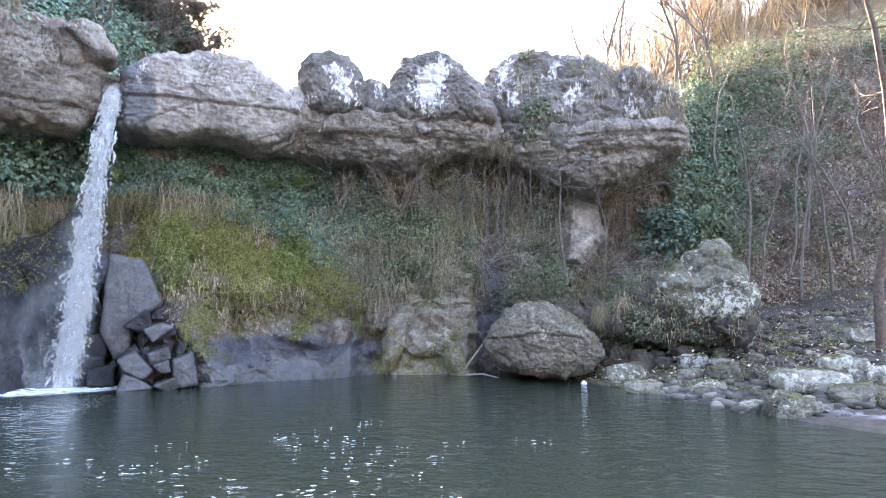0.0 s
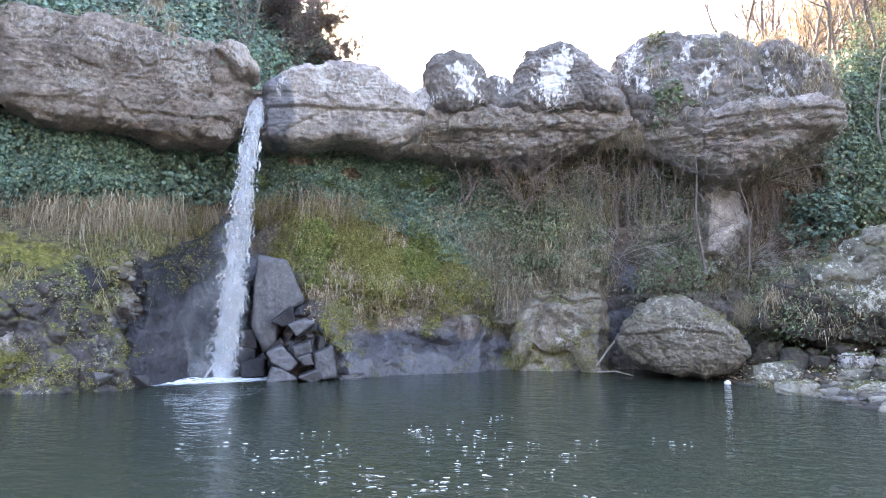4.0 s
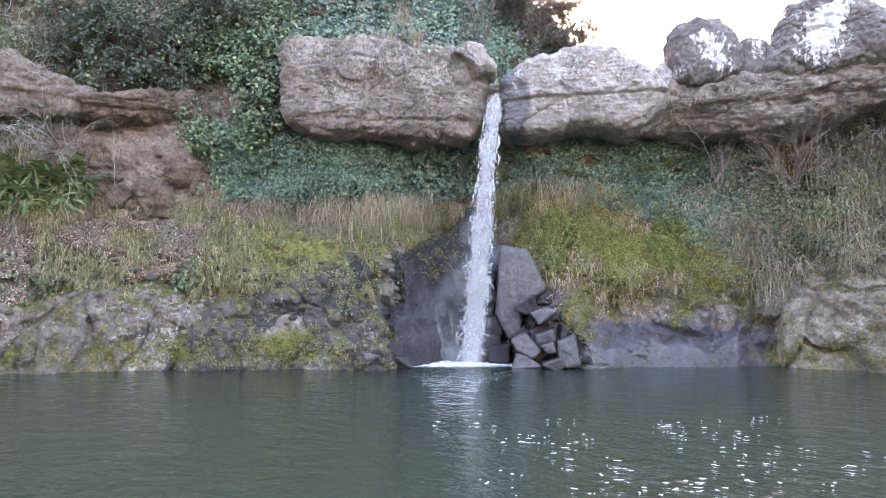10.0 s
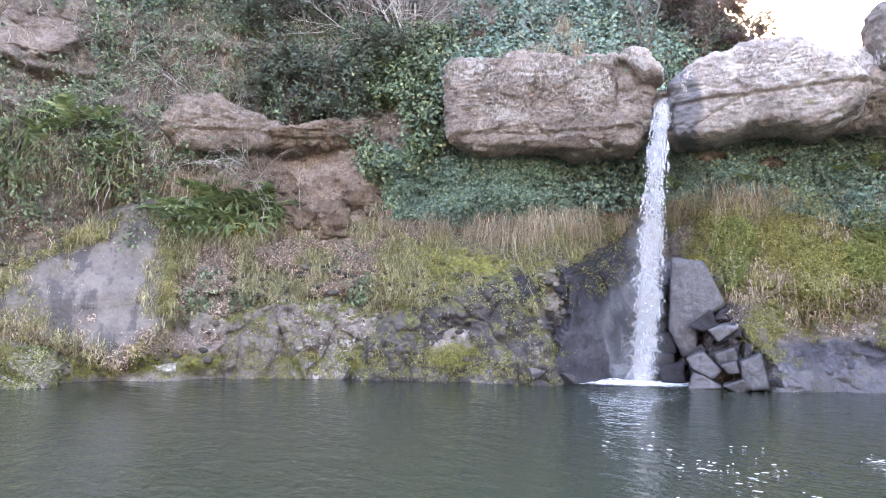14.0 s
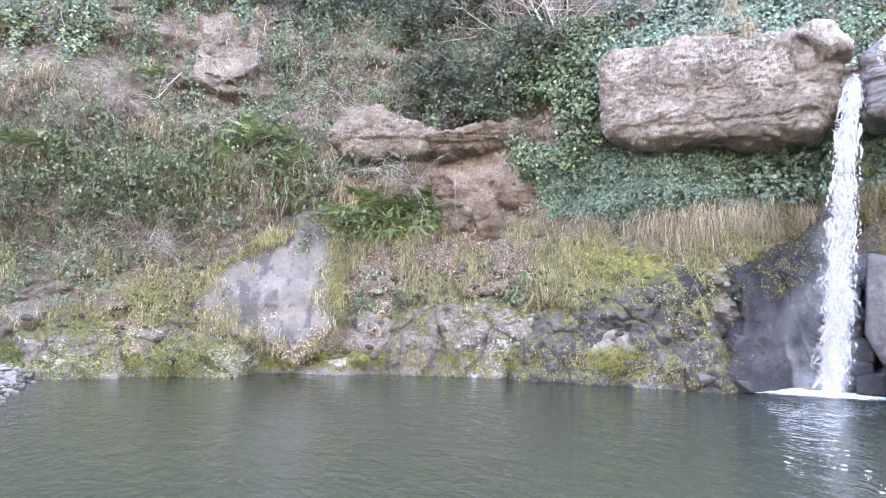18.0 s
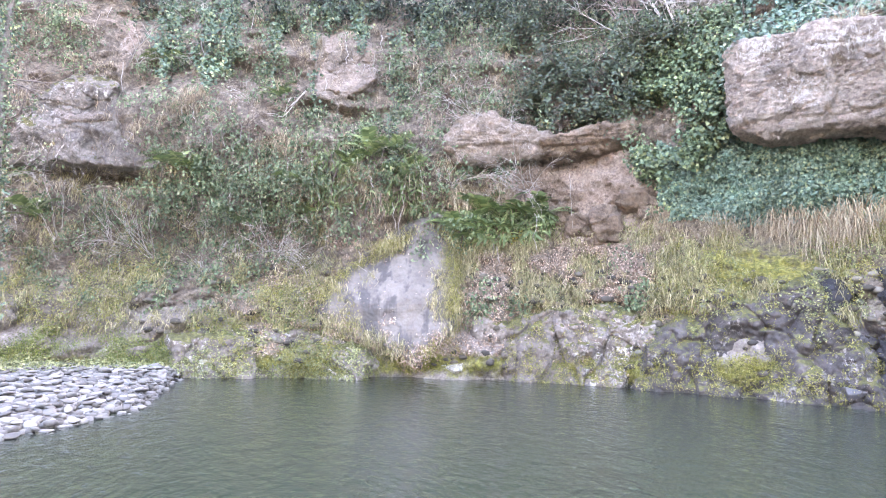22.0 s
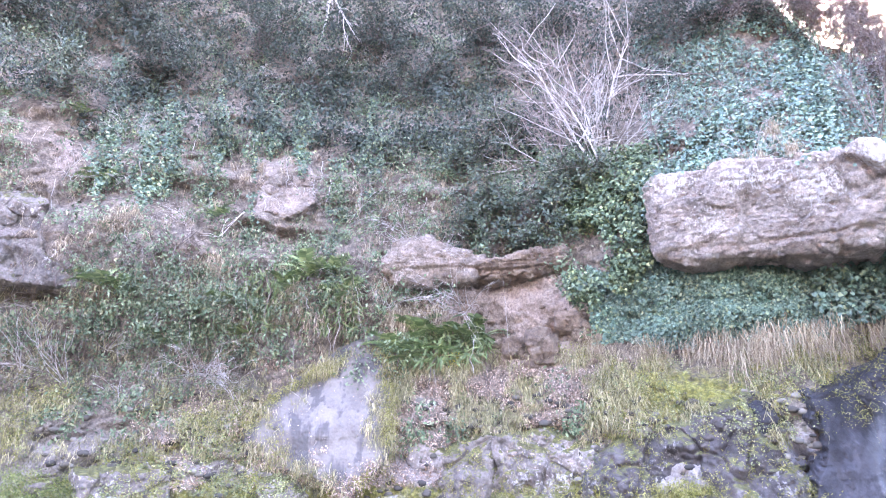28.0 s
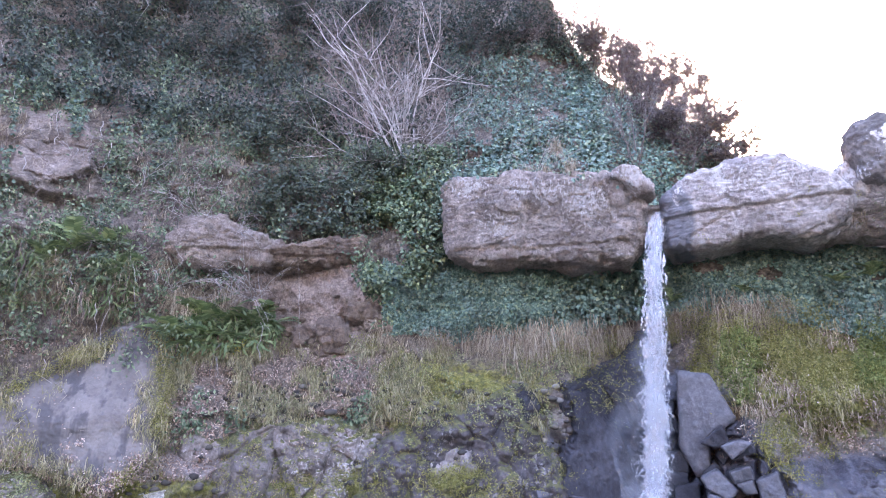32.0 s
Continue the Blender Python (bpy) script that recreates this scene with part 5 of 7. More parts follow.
    p = side[None] * (r * np.cos(a) * 1.9 - 0.5)[:, None] + fore[None] * (r * np.sin(a) * 0.75 + 0.3)[:, None]
    p[:, 2] = 0.015 + 0.05 * np.exp(-(r / 0.35) ** 2) + 0.025 * vnoise(p * 9, 3) * (1 - r)
    idx = np.arange(len(a)).reshape(A.shape)
    f = np.stack([idx[:-1, :-1], idx[:-1, 1:], idx[1:, 1:], idx[1:, :-1]], -1).reshape(-1, 4)
    part("foam", mesh_np("foam", p, f, True, thick=np.clip(1.5 * (1 - r ** 1.5), 0, 1)), veil_material("churned_foam", 2.0, 6, (0.7, 2.2, 1)), t)


build_fall()

# ---- growth on the cliff ----
def lower_right(t):
    return np.interp(t, [-6, 0, 4, 8, 12, 15, 19, 22, 28], [7, 6, 5, 3.5, 4.5, 6.5, 8.6, 9.8, 9.2])


leaf_patch("ivy_carpet", "dense dark ivy covering the hollow under the rock slab", "ivy", IVY_LEAF, IVY_SHAPE, 78000, (5.5, 28.5, 3, 14.4), (0.045, 0.08), 101, out=0.14, loose=0.62, mask=lambda t, e, n: np.minimum(e - lower_right(t) + 0.5, (14.8 - e) * 0.6) + 0.7 * n - 2.5 * bump_at(t, e, 19.5, 11.3, 1.6, 1.0) - 2.5 * bump_at(t, e, 24, 12.3, 3, 0.8) - 3 * bump_at(t, e, 12.5, 10.2, 1.6, 0.7))
leaf_patch("ivy_carpet", "dense dark ivy covering the hollow under the overhanging block", "ivy", IVY_LEAF, IVY_SHAPE, 72000, (28, 53, 6.5, 14.9), (0.045, 0.08), 102, out=0.14, loose=0.62, mask=lambda t, e, n: np.minimum(e - np.interp(t, [28, 31, 36, 44, 52], [9.3, 9, 7.2, 6.8, 7.6]), (15.2 - e) * 0.5) + 0.6 * n)
def columns(t, scale, seed):
    return vnoise(np.stack([t * scale, 0 * t, 0 * t], -1), seed)


leaf_patch("ivy_curtain", "thick ivy curtain draped over the cliff edge", "ivy", IVY_BRIGHT, IVY_SHAPE, 40000, (46.0, 57, 7, 24), (0.055, 0.105), 103,
           lambda t, e, n: 0.9 + 1.3 * n - ((t - 51.5) / 4.2) ** 2 - np.clip(np.interp(t, [46.8, 49, 52, 54.5, 56], [15.2, 13.4, 10.6, 9.6, 11.2]) + 1.4 * columns(t, 2.2, 5) - e, 0, 9) * 1.6 + np.clip(e - 17, 0, 4) * 0.3 - 3 * bump_at(t, e, 53, 15.5, 0.7, 1.2), out=0.7, loose=0.7)
leaf_patch("hill_ivy", "ivy blanket on the slope above the block", "ivy", IVY_LEAF, IVY_SHAPE, 22000, (32, 47, 20.8, 33), (0.06, 0.115), 104, lambda t, e, n: 0.5 + 1.2 * n, out=0.25, loose=0.7)
leaf_patch("hill_ivy", "ivy blanket on the slope behind the waterfall", "ivy", IVY_LEAF, IVY_SHAPE, 22000, (18, 35, 17, 34), (0.06, 0.115), 105, lambda t, e, n: hill_top(t) - e + 0.6 * n, out=0.3, loose=0.7, skin=hill_point)
leaf_patch("ivy_curtain", "ivy curtain hanging over a pale rock patch", "ivy", IVY_DRAPE, IVY_SHAPE, 44000, (71, 97, 17.5, 29), (0.06, 0.115), 106,
           lambda t, e, n: 0.6 + 1.0 * n + 2.6 * columns(t, 1.5, 6) - 0.3 * np.abs(e - 24) - 3 * bump_at(t, e, 81.5, 20.3, 3.6, 2.6) - np.where((t < 76) & (e < 22), 1.5, 0), out=0.6, loose=0.6)
leaf_patch("ivy_strand", "narrow ivy strand down the bare cliff", "ivy", IVY_DRAPE, IVY_SHAPE, 3000, (74.5, 78.5, 12.5, 24), (0.06, 0.11), 107, lambda t, e, n: 0.7 - np.abs(t - 76.6) + 0.8 * n, out=0.25)
leaf_patch("slope_growth", "mixed brambles and ivy on the steep slope", "undergrowth", BRAMBLE_LEAF, OVAL_SHAPE, 80000, (54, 117, 3, 44), (0.06, 0.13), 108, clump=70, spread=0.22, mask=lambda t, e, n: 0.15 - 2 * bump_at(t, e, 62, 3, 8, 3.5) + 1.6 * n + 0.02 * (e - 18) - 2.4 * bump_at(t, e, 59, 10, 8, 4.6) - 1.8 * bump_at(t, e, 76, 1.5, 8, 5.5) - 1.5 * bump_at(t, e, 81.5, 20.3, 3.6, 2.6) - 2.2 * bump_at(t, e, 102, 13.5, 4.5, 4) - 2.2 * bump_at(t, e, 99.3, 21.5, 1.7, 4) - 2.5 * bump_at(t, e, 94, 26.5, 3.2, 1.9), out=0.4, loose=0.8)
leaf_patch("slope_growth", "pale green herbs and brambles on the steep slope", "undergrowth", BRAMBLE_LEAF, OVAL_SHAPE, 90000, (54, 117, 0, 40), (0.06, 0.13), 109, clump=60, spread=0.2, mask=lambda t, e, n: 0.25 - 1.2 * bump_at(t, e, 62, 3, 8, 3.5) - 1.6 * n - 2.4 * bump_at(t, e, 59, 10, 8, 4.6) - 1.8 * bump_at(t, e, 76, 1.5, 8, 5.5) - 1.5 * bump_at(t, e, 81.5, 20.3, 3.6, 2.6) - 2.0 * bump_at(t, e, 102, 13.5, 4.5, 4) - 2.2 * bump_at(t, e, 99.3, 21.5, 1.7, 4) - 2.5 * bump_at(t, e, 94, 26.5, 3.2, 1.9), out=0.3, loose=0.8)
leaf_patch("bramble_mound", "bramble thicket with grey-green leaves on the slope", "bramble", BRAMBLE_LEAF, OVAL_SHAPE, 14000, (84, 101, 6, 15), (0.07, 0.12), 110, clump=40, spread=0.2, mask=lambda t, e, n: 1.0 + 1.2 * n - ((t - 91) / 6) ** 2 - ((e - 10.5) / 3) ** 2, out=0.6, loose=0.8)
leaf_patch("bank_herbs", "low green herbs and clover on the bank", "herbs", HERB_LEAF, OVAL_SHAPE, 26000, (32, 70, -2, 7.5), (0.03, 0.06), 111, clump=18, spread=0.08, mask=lambda t, e, n: 0.1 + 1.5 * n - 1.4 * bump_at(t, e, 62, -3, 8, 3) + 0.9 * bump_at(t, e, 42, 4.3, 5, 1.3), out=0.04, loose=0.6)
leaf_patch("waterside_cress", "bright green cress at the water's edge", "herbs", HERB_LEAF, OVAL_SHAPE, 20000, (80, 116, -6.5, -1.5), (0.04, 0.08), 112, lambda t, e, n: 0.4 + 1.5 * n - 0.5 * np.abs(e + np.interp(t, [80, 95, 114], [5.3, 4.6, 3.8])), out=0.12, loose=0.7, lift=0.8)
leaf_patch("waterside_moss", "bright green moss cushions along the water", "moss", BRIGHT_MOSS, TUFT_SHAPE, 50000, (92, 117, -5.6, -1.6), (0.03, 0.065), 135, clump=40, spread=0.12, mask=lambda t, e, n: 0.7 + 1.6 * n - 0.75 * np.abs(e + np.interp(t, [92, 98, 106, 116], [4.6, 4.0, 3.2, 2.6])), out=0.04, loose=0.6, droop=-0.5)
leaf_patch("bank_moss", "moss cushions on the low slope", "moss", MOSS_TUFT, TUFT_SHAPE, 34000, (80, 116, -2, 3.5), (0.03, 0.07), 136, clump=40, spread=0.12, mask=lambda t, e, n: -0.15 + 1.9 * n, out=0.04, loose=0.6, droop=-0.5)
leaf_patch("slope_herbs", "herbs and moss on the low slope", "herbs", HERB_LEAF, OVAL_SHAPE, 20000, (82, 117, -4, 5), (0.04, 0.08), 113, clump=25, spread=0.12, mask=lambda t, e, n: 0.1 + 1.4 * n, out=0.1, loose=0.7)
leaf_patch("ivy_mound", "pale mixed ivy and vines mound under the overhang", "ivy", IVY_PALE, IVY_SHAPE, 16000, (-5, 6.5, 2.5, 12), (0.045, 0.09), 114, lambda t, e, n: 1.2 + 0.6 * n - ((t - 3.2) / 3.2) ** 2 - ((e - 6.2) / 3.2) ** 2, out=0.3, loose=0.7)
leaf_patch("ivy_streaks", "thin ivy among hanging roots on the bluff", "ivy", IVY_PALE, IVY_SHAPE, 14000, (-14, -1, 1, 19), (0.045, 0.09), 115, lambda t, e, n: -0.1 + 1.6 * n - 2.6 * bump_at(t, e, -4.4, 0.5, 1.3, 6) - 3.5 * bump_at(t, e, -12.4, 6.5, 2.0, 3.0) - 2.5 * bump_at(t, e, 1.2, -1.5, 4, 3.2) - 1.5 * bump_at(t, e, 8.5, 10, 3, 3), out=0.35, loose=0.7)
leaf_patch("ivy_curtain", "long ivy curtain hanging from the bluff's end", "ivy", IVY_DRAPE, IVY_SHAPE, 17000, (-25.5, -18, 6, 18.5), (0.06, 0.11), 116, lambda t, e, n: 1.0 + 1.1 * n + 0.8 * columns(t, 1.6, 9) - ((t + 22.6) / 2.7) ** 2 - np.clip(8 - e, 0, 3), out=0.6, loose=0.5)
leaf_patch("ivy_mass", "ivy mass over the wooded slope", "ivy", BRAMBLE_LEAF, IVY_SHAPE, 44000, (-38, -21, 4, 20.5), (0.05, 0.1), 117, clump=40, spread=0.22, mask=lambda t, e, n: 0.3 + 1.5 * n + 0.07 * (e - 11) - 0.16 * np.clip(-28.5 - t, 0, 9), out=0.5, loose=0.8)
leaf_patch("leaf_litter", "brown fallen leaves on the wooded slope", "leaves", LITTER, OVAL_SHAPE, 30000, (-40, -25, 0, 20), (0.05, 0.1), 134, clump=12, spread=0.2, mask=lambda t, e, n: 0.3 - 1.3 * n, out=0.1, loose=0.7)
leaf_patch("slope_moss_herbs", "mossy herbs on the lower wooded slope", "herbs", HERB_LEAF, OVAL_SHAPE, 14000, (-40, -12, -1, 7), (0.04, 0.08), 118, clump=25, spread=0.14, mask=lambda t, e, n: 0.0 + 1.5 * n, out=0.15, loose=0.8)
leaf_patch("bank_moss", "yellow-green moss on the bank beside the fall", "moss", MOSS_TUFT, TUFT_SHAPE, 110000, (5, 28, -4.5, 9), (0.03, 0.07), 119, clump=40, spread=0.09, mask=lambda t, e, n: -0.65 + 2.4 * n + 1.2 * bump_at(t, e, 17, 2.0, 8, 4) - 1.5 * bump_at(t, e, 26.5, -1, 2.2, 4), out=0.03, loose=0.6, droop=-0.5)
leaf_patch("bank_moss", "moss along the foot of the bank", "moss", MOSS_TUFT, TUFT_SHAPE, 60000, (33, 116, -6, 0), (0.03, 0.07), 120, clump=30, spread=0.08, mask=lambda t, e, n: 0.1 + 1.3 * n - 0.3 * np.abs(e + 4.3), out=0.03, loose=0.6, droop=-0.5)
leaf_patch("bank_moss", "moss and short grass on the shoulder above the fall rocks", "moss", MOSS_TUFT, TUFT_SHAPE, 26000, (31, 58, -1, 8), (0.03, 0.07), 121, clump=30, spread=0.07, mask=lambda t, e, n: -0.15 + 1.2 * n + 0.9 * bump_at(t, e, 35, 6, 4, 1.8) + 0.5 * bump_at(t, e, 50, 2.5, 5, 3), out=0.03, loose=0.6, droop=-0.5)
leaf_patch("moss_bush", "bright green mossy bush", "bush", BRIGHT_MOSS, TUFT_SHAPE, 9000, (11.5, 15.8, 0.5, 7.5), (0.05, 0.1), 122, lambda t, e, n: 1.0 + 0.7 * n - ((t - 13.6) / 1.6) ** 2 - ((e - 4) / 3) ** 2, out=0.35, loose=0.9, droop=-0.3)
leaf_patch("moss_bush", "fuzzy green mossy bush", "bush", BRIGHT_MOSS, TUFT_SHAPE, 8000, (21, 25, 0, 7.5), (0.05, 0.1), 123, lambda t, e, n: 1.0 + 0.7 * n - ((t - 22.8) / 1.5) ** 2 - ((e - 3.5) / 2.8) ** 2, out=0.3, loose=0.9, droop=-0.3)
leaf_patch("leaf_litter", "fallen brown leaves on the bank", "leaves", LITTER, OVAL_SHAPE, 52000, (50, 92, -4, 6.5), (0.03, 0.07), 124, lambda t, e, n: 0.15 - 1.4 * n - 1.2 * bump_at(t, e, 76.5, 2, 4.5, 4), out=0.02, loose=0.5)
leaf_patch("leaf_litter", "fallen red leaves under the smooth rock face", "leaves", LITTER, OVAL_SHAPE, 1500, (73, 84, -5, -1), (0.04, 0.07), 125, lambda t, e, n: 0.8 + n - 1.0 * np.abs(e + 3.4 - 0.12 * (t - 76)), out=0.04)
leaf_patch("bare_slope_growth", "dry vines and twig leaves on the dark upper wood", "undergrowth", BUSH_LEAF, OVAL_SHAPE, 110000, (38, 117, 24, 44), (0.09, 0.18), 126, clump=50, spread=0.3, mask=lambda t, e, n: 0.6 - 2.2 * bump_at(t, e, 40, 26, 5, 6) + 1.5 * n + 0.04 * (e - 30), out=0.9, loose=0.9)

leaf_patch("ivy_clump", "ivy clump in the corner behind the fall", "ivy", IVY_LEAF, IVY_SHAPE, 9000, (28.5, 35.5, 8.5, 17), (0.06, 0.115), 127, lambda t, e, n: 0.9 + 0.6 * n - ((t - 32) / 3) ** 2, out=0.5, loose=0.7)
leaf_patch("waterline_moss", "thick green moss just above the water", "moss", MOSS_TUFT, TUFT_SHAPE, 24000, (37, 94, -6.4, -3.6), (0.03, 0.065), 128, clump=30, spread=0.09, mask=lambda t, e, n: 0.15 + 1.3 * n, out=0.02, loose=0.6, droop=-0.5)

leaf_patch("hanging_creeper", "pale grey-green creeper hanging under the bluff", "creeper", CREEPER_LEAF, OVAL_SHAPE, 34000, (-16, 9, 0, 14.5), (0.04, 0.08), 129, lambda t, e, n: 0.45 + 1.6 * columns(t, 0.8, 8) + 1.1 * n - 2.6 * bump_at(t, e, -4.4, 0.5, 1.3, 6) - 3.5 * bump_at(t, e, -12.4, 6.5, 2.0, 3.0) - 2.5 * bump_at(t, e, 1.2, -1.5, 4, 3.2) - 1.5 * bump_at(t, e, 8.5, 10, 3, 3), out=0.8, loose=0.7)
leaf_patch("strap_leaf_clump", "dense clump of long green strap leaves below the ledge", "fern", FERN_LEAF, STRAP_SHAPE, 1500, (61.5, 71.5, 5.8, 10), (0.22, 0.4), 130, lambda t, e, n: 1.0 + 0.5 * n - ((t - 66.5) / 4.2) ** 2 - ((e - 8) / 1.7) ** 2, out=0.45, loose=0.6)
leaf_patch("strap_leaf_clump", "clump of long green strap leaves on the slope", "fern", FERN_LEAF, STRAP_SHAPE, 1300, (74, 84, 9, 15), (0.2, 0.36), 131, lambda t, e, n: 0.1 + 1.6 * n, out=0.35, loose=0.7)

def face_edge(t, e):
    """How near a place lies to the outline of the smooth rock face."""
    low = np.abs(e - np.interp(t, [70.8, 74.5, 77.1, 82.4, 83.2], [-1.6, -4.8, -3.3, -1.4, 0.6]))
    high = np.abs(e - np.interp(t, [70.8, 72.6, 76.3, 81.3, 83.2], [6.4, 7.5, 5.7, 2.8, 0.6]))
    side = np.abs(t - 70.9) + 9 * ((e > 6.5) | (e < -1.6))
    return np.minimum(np.minimum(low, high), side)


leaf_patch("face_edge_moss", "moss along the edge of the smooth rock face", "moss", MOSS_TUFT, TUFT_SHAPE, 30000, (69.5, 84, -6, 8.5), (0.03, 0.07), 132, clump=24, spread=0.09, mask=lambda t, e, n: 0.3 + 0.6 * n - face_edge(t, e), out=0.26, loose=0.7, droop=-0.4)
leaf_patch("leaf_litter", "red-brown leaves gathered under the smooth rock face", "leaves", LITTER, OVAL_SHAPE, 12000, (72, 84, -6, 1), (0.04, 0.07), 133, clump=8, spread=0.1, mask=lambda t, e, n: 0.3 + 0.5 * n - face_edge(t, e), out=0.2)
grass_patch("bank_grass", "straw grass beside the smooth rock face", GREEN_GRASS, 4200, (69, 84, -2, 8.5), 213, lambda t, e, n: 0.35 + 0.6 * n - face_edge(t, e), length=0.35)

# hanging and standing grass
grass_tufts("dry_grass_tuft", "tuft of long straw-dry hanging grass", "hanging dry grass", 110, (31, 53.5, 5.2, 8.4), 201, DRY_GRASS, 0.62, 1.0, lambda t, e, n: 0.7 + 0.6 * n - np.abs(e - np.interp(t, [31, 36, 44, 52], [7.6, 6.8, 6.6, 7.0])) + 0.15, width=0.009, blades_each=130, spread=0.9, scale=(0.5, 1.35))
grass_tufts("dry_grass_tuft", "tuft of long straw-dry hanging grass", "hanging dry grass", 34, (16, 28, 6.5, 9.8), 202, DRY_GRASS, 0.62, 1.0, lambda t, e, n: 0.7 - np.abs(e - np.interp(t, [16, 20, 24, 28], [6.8, 8.8, 9.2, 8])), width=0.009, blades_each=130, spread=0.9, scale=(0.5, 1.35))
grass_tufts("dry_grass_tuft", "tuft of long straw-dry hanging grass", "hanging dry grass", 40, (-3.5, 9, 0.5, 5), 203, DRY_GRASS, 0.62, 1.0, width=0.009, blades_each=130, spread=0.9, scale=(0.5, 1.35))
grass_tufts("dry_grass_tuft", "tuft of long straw-dry hanging grass", "hanging dry grass", 70, (66, 86, 8, 12.5), 204, DRY_GRASS, 0.62, 1.0, lambda t, e, n: 0.5 + n - np.abs(e - 9.6), width=0.009, blades_each=130, spread=0.9, scale=(0.5, 1.35))
grass_tufts("dry_grass_tuft", "tuft of long straw-dry hanging grass", "hanging dry grass", 60, (62, 114, 10, 24), 205, DRY_GRASS, 0.62, 1.0, lambda t, e, n: 0.3 + 1.2 * n, width=0.009, blades_each=130, spread=0.9, scale=(0.5, 1.35))
grass_tufts("bank_grass_tuft", "short fading green grass tuft on the bank", "bank grass", 150, (33, 72, -1.5, 6.5), 206, GREEN_GRASS, 0.34, 0.8, lambda t, e, n: 0.05 + n - 1.4 * bump_at(t, e, 60, -3, 8, 2.5), rise=0.5, width=0.012)
grass_tufts("bank_grass_tuft", "short fading green grass tuft on the mossy bank", "bank grass", 26, (6, 28, -1, 8.5), 207, GREEN_GRASS, 0.34, 0.8, lambda t, e, n: 0.3 + n, rise=0.5, width=0.012)

grass_patch("bank_grass", "straw-brown grass among the moss beside the fall", DRY_GRASS, 7000, (7, 26, -1, 8.5), 214, lambda t, e, n: -0.15 - 1.6 * n, length=0.26)
leaf_patch("leaf_litter", "pale brown dead leaves among the moss", "leaves", LITTER, OVAL_SHAPE, 9000, (7, 27, -2.5, 8.5), (0.03, 0.06), 137, clump=14, spread=0.12, mask=lambda t, e, n: -0.2 - 1.8 * n, out=0.05)
grass_patch("slope_grass", "fading grass over the low slope", GREEN_GRASS, 16000, (78, 116, -2, 13), 208, lambda t, e, n: 0.3 + n - 1.2 * bump_at(t, e, 76.5, 2, 5.5, 4.5))
grass_patch("slope_grass", "dry grass and stalks over the steep slope", DRY_GRASS, 7000, (58, 116, 7, 27), 210, lambda t, e, n: 0.2 - n - 0.08 * np.clip(e - 20, 0, 9) - 2.4 * bump_at(t, e, 59, 10, 8, 4.6), length=0.45)
grass_patch("slope_grass", "dry grass on the wooded slope", DRY_GRASS, 14000, (-39, -12, 0, 14), 209, lambda t, e, n: 0.2 + n, length=0.4)
grass_patch("bluff_grass", "dry hanging grass and roots on the bluff face", GREEN_GRASS, 14000, (-15, 8, 1, 15), 211, lambda t, e, n: 0.1 - 1.4 * n - 2.6 * bump_at(t, e, -4.4, 0.5, 1.3, 6) - 3.5 * bump_at(t, e, -12.4, 6.5, 2.0, 3.0) - 2.5 * bump_at(t, e, 1.2, -1.5, 4, 3.2) - 1.5 * bump_at(t, e, 8.5, 10, 3, 3), length=0.45, droop=1.0)
grass_patch("bank_grass", "thin straw grass over the stony bank", GREEN_GRASS, 13000, (50, 73, -1, 7), 212, lambda t, e, n: 0.2 + n, length=0.3)


# ---- stones of the banks ----
def on_ground(th, r):
    p = at(th, r, 0)
    return float(ground_height(np.array([p.x]), np.array([p.y]))[0])


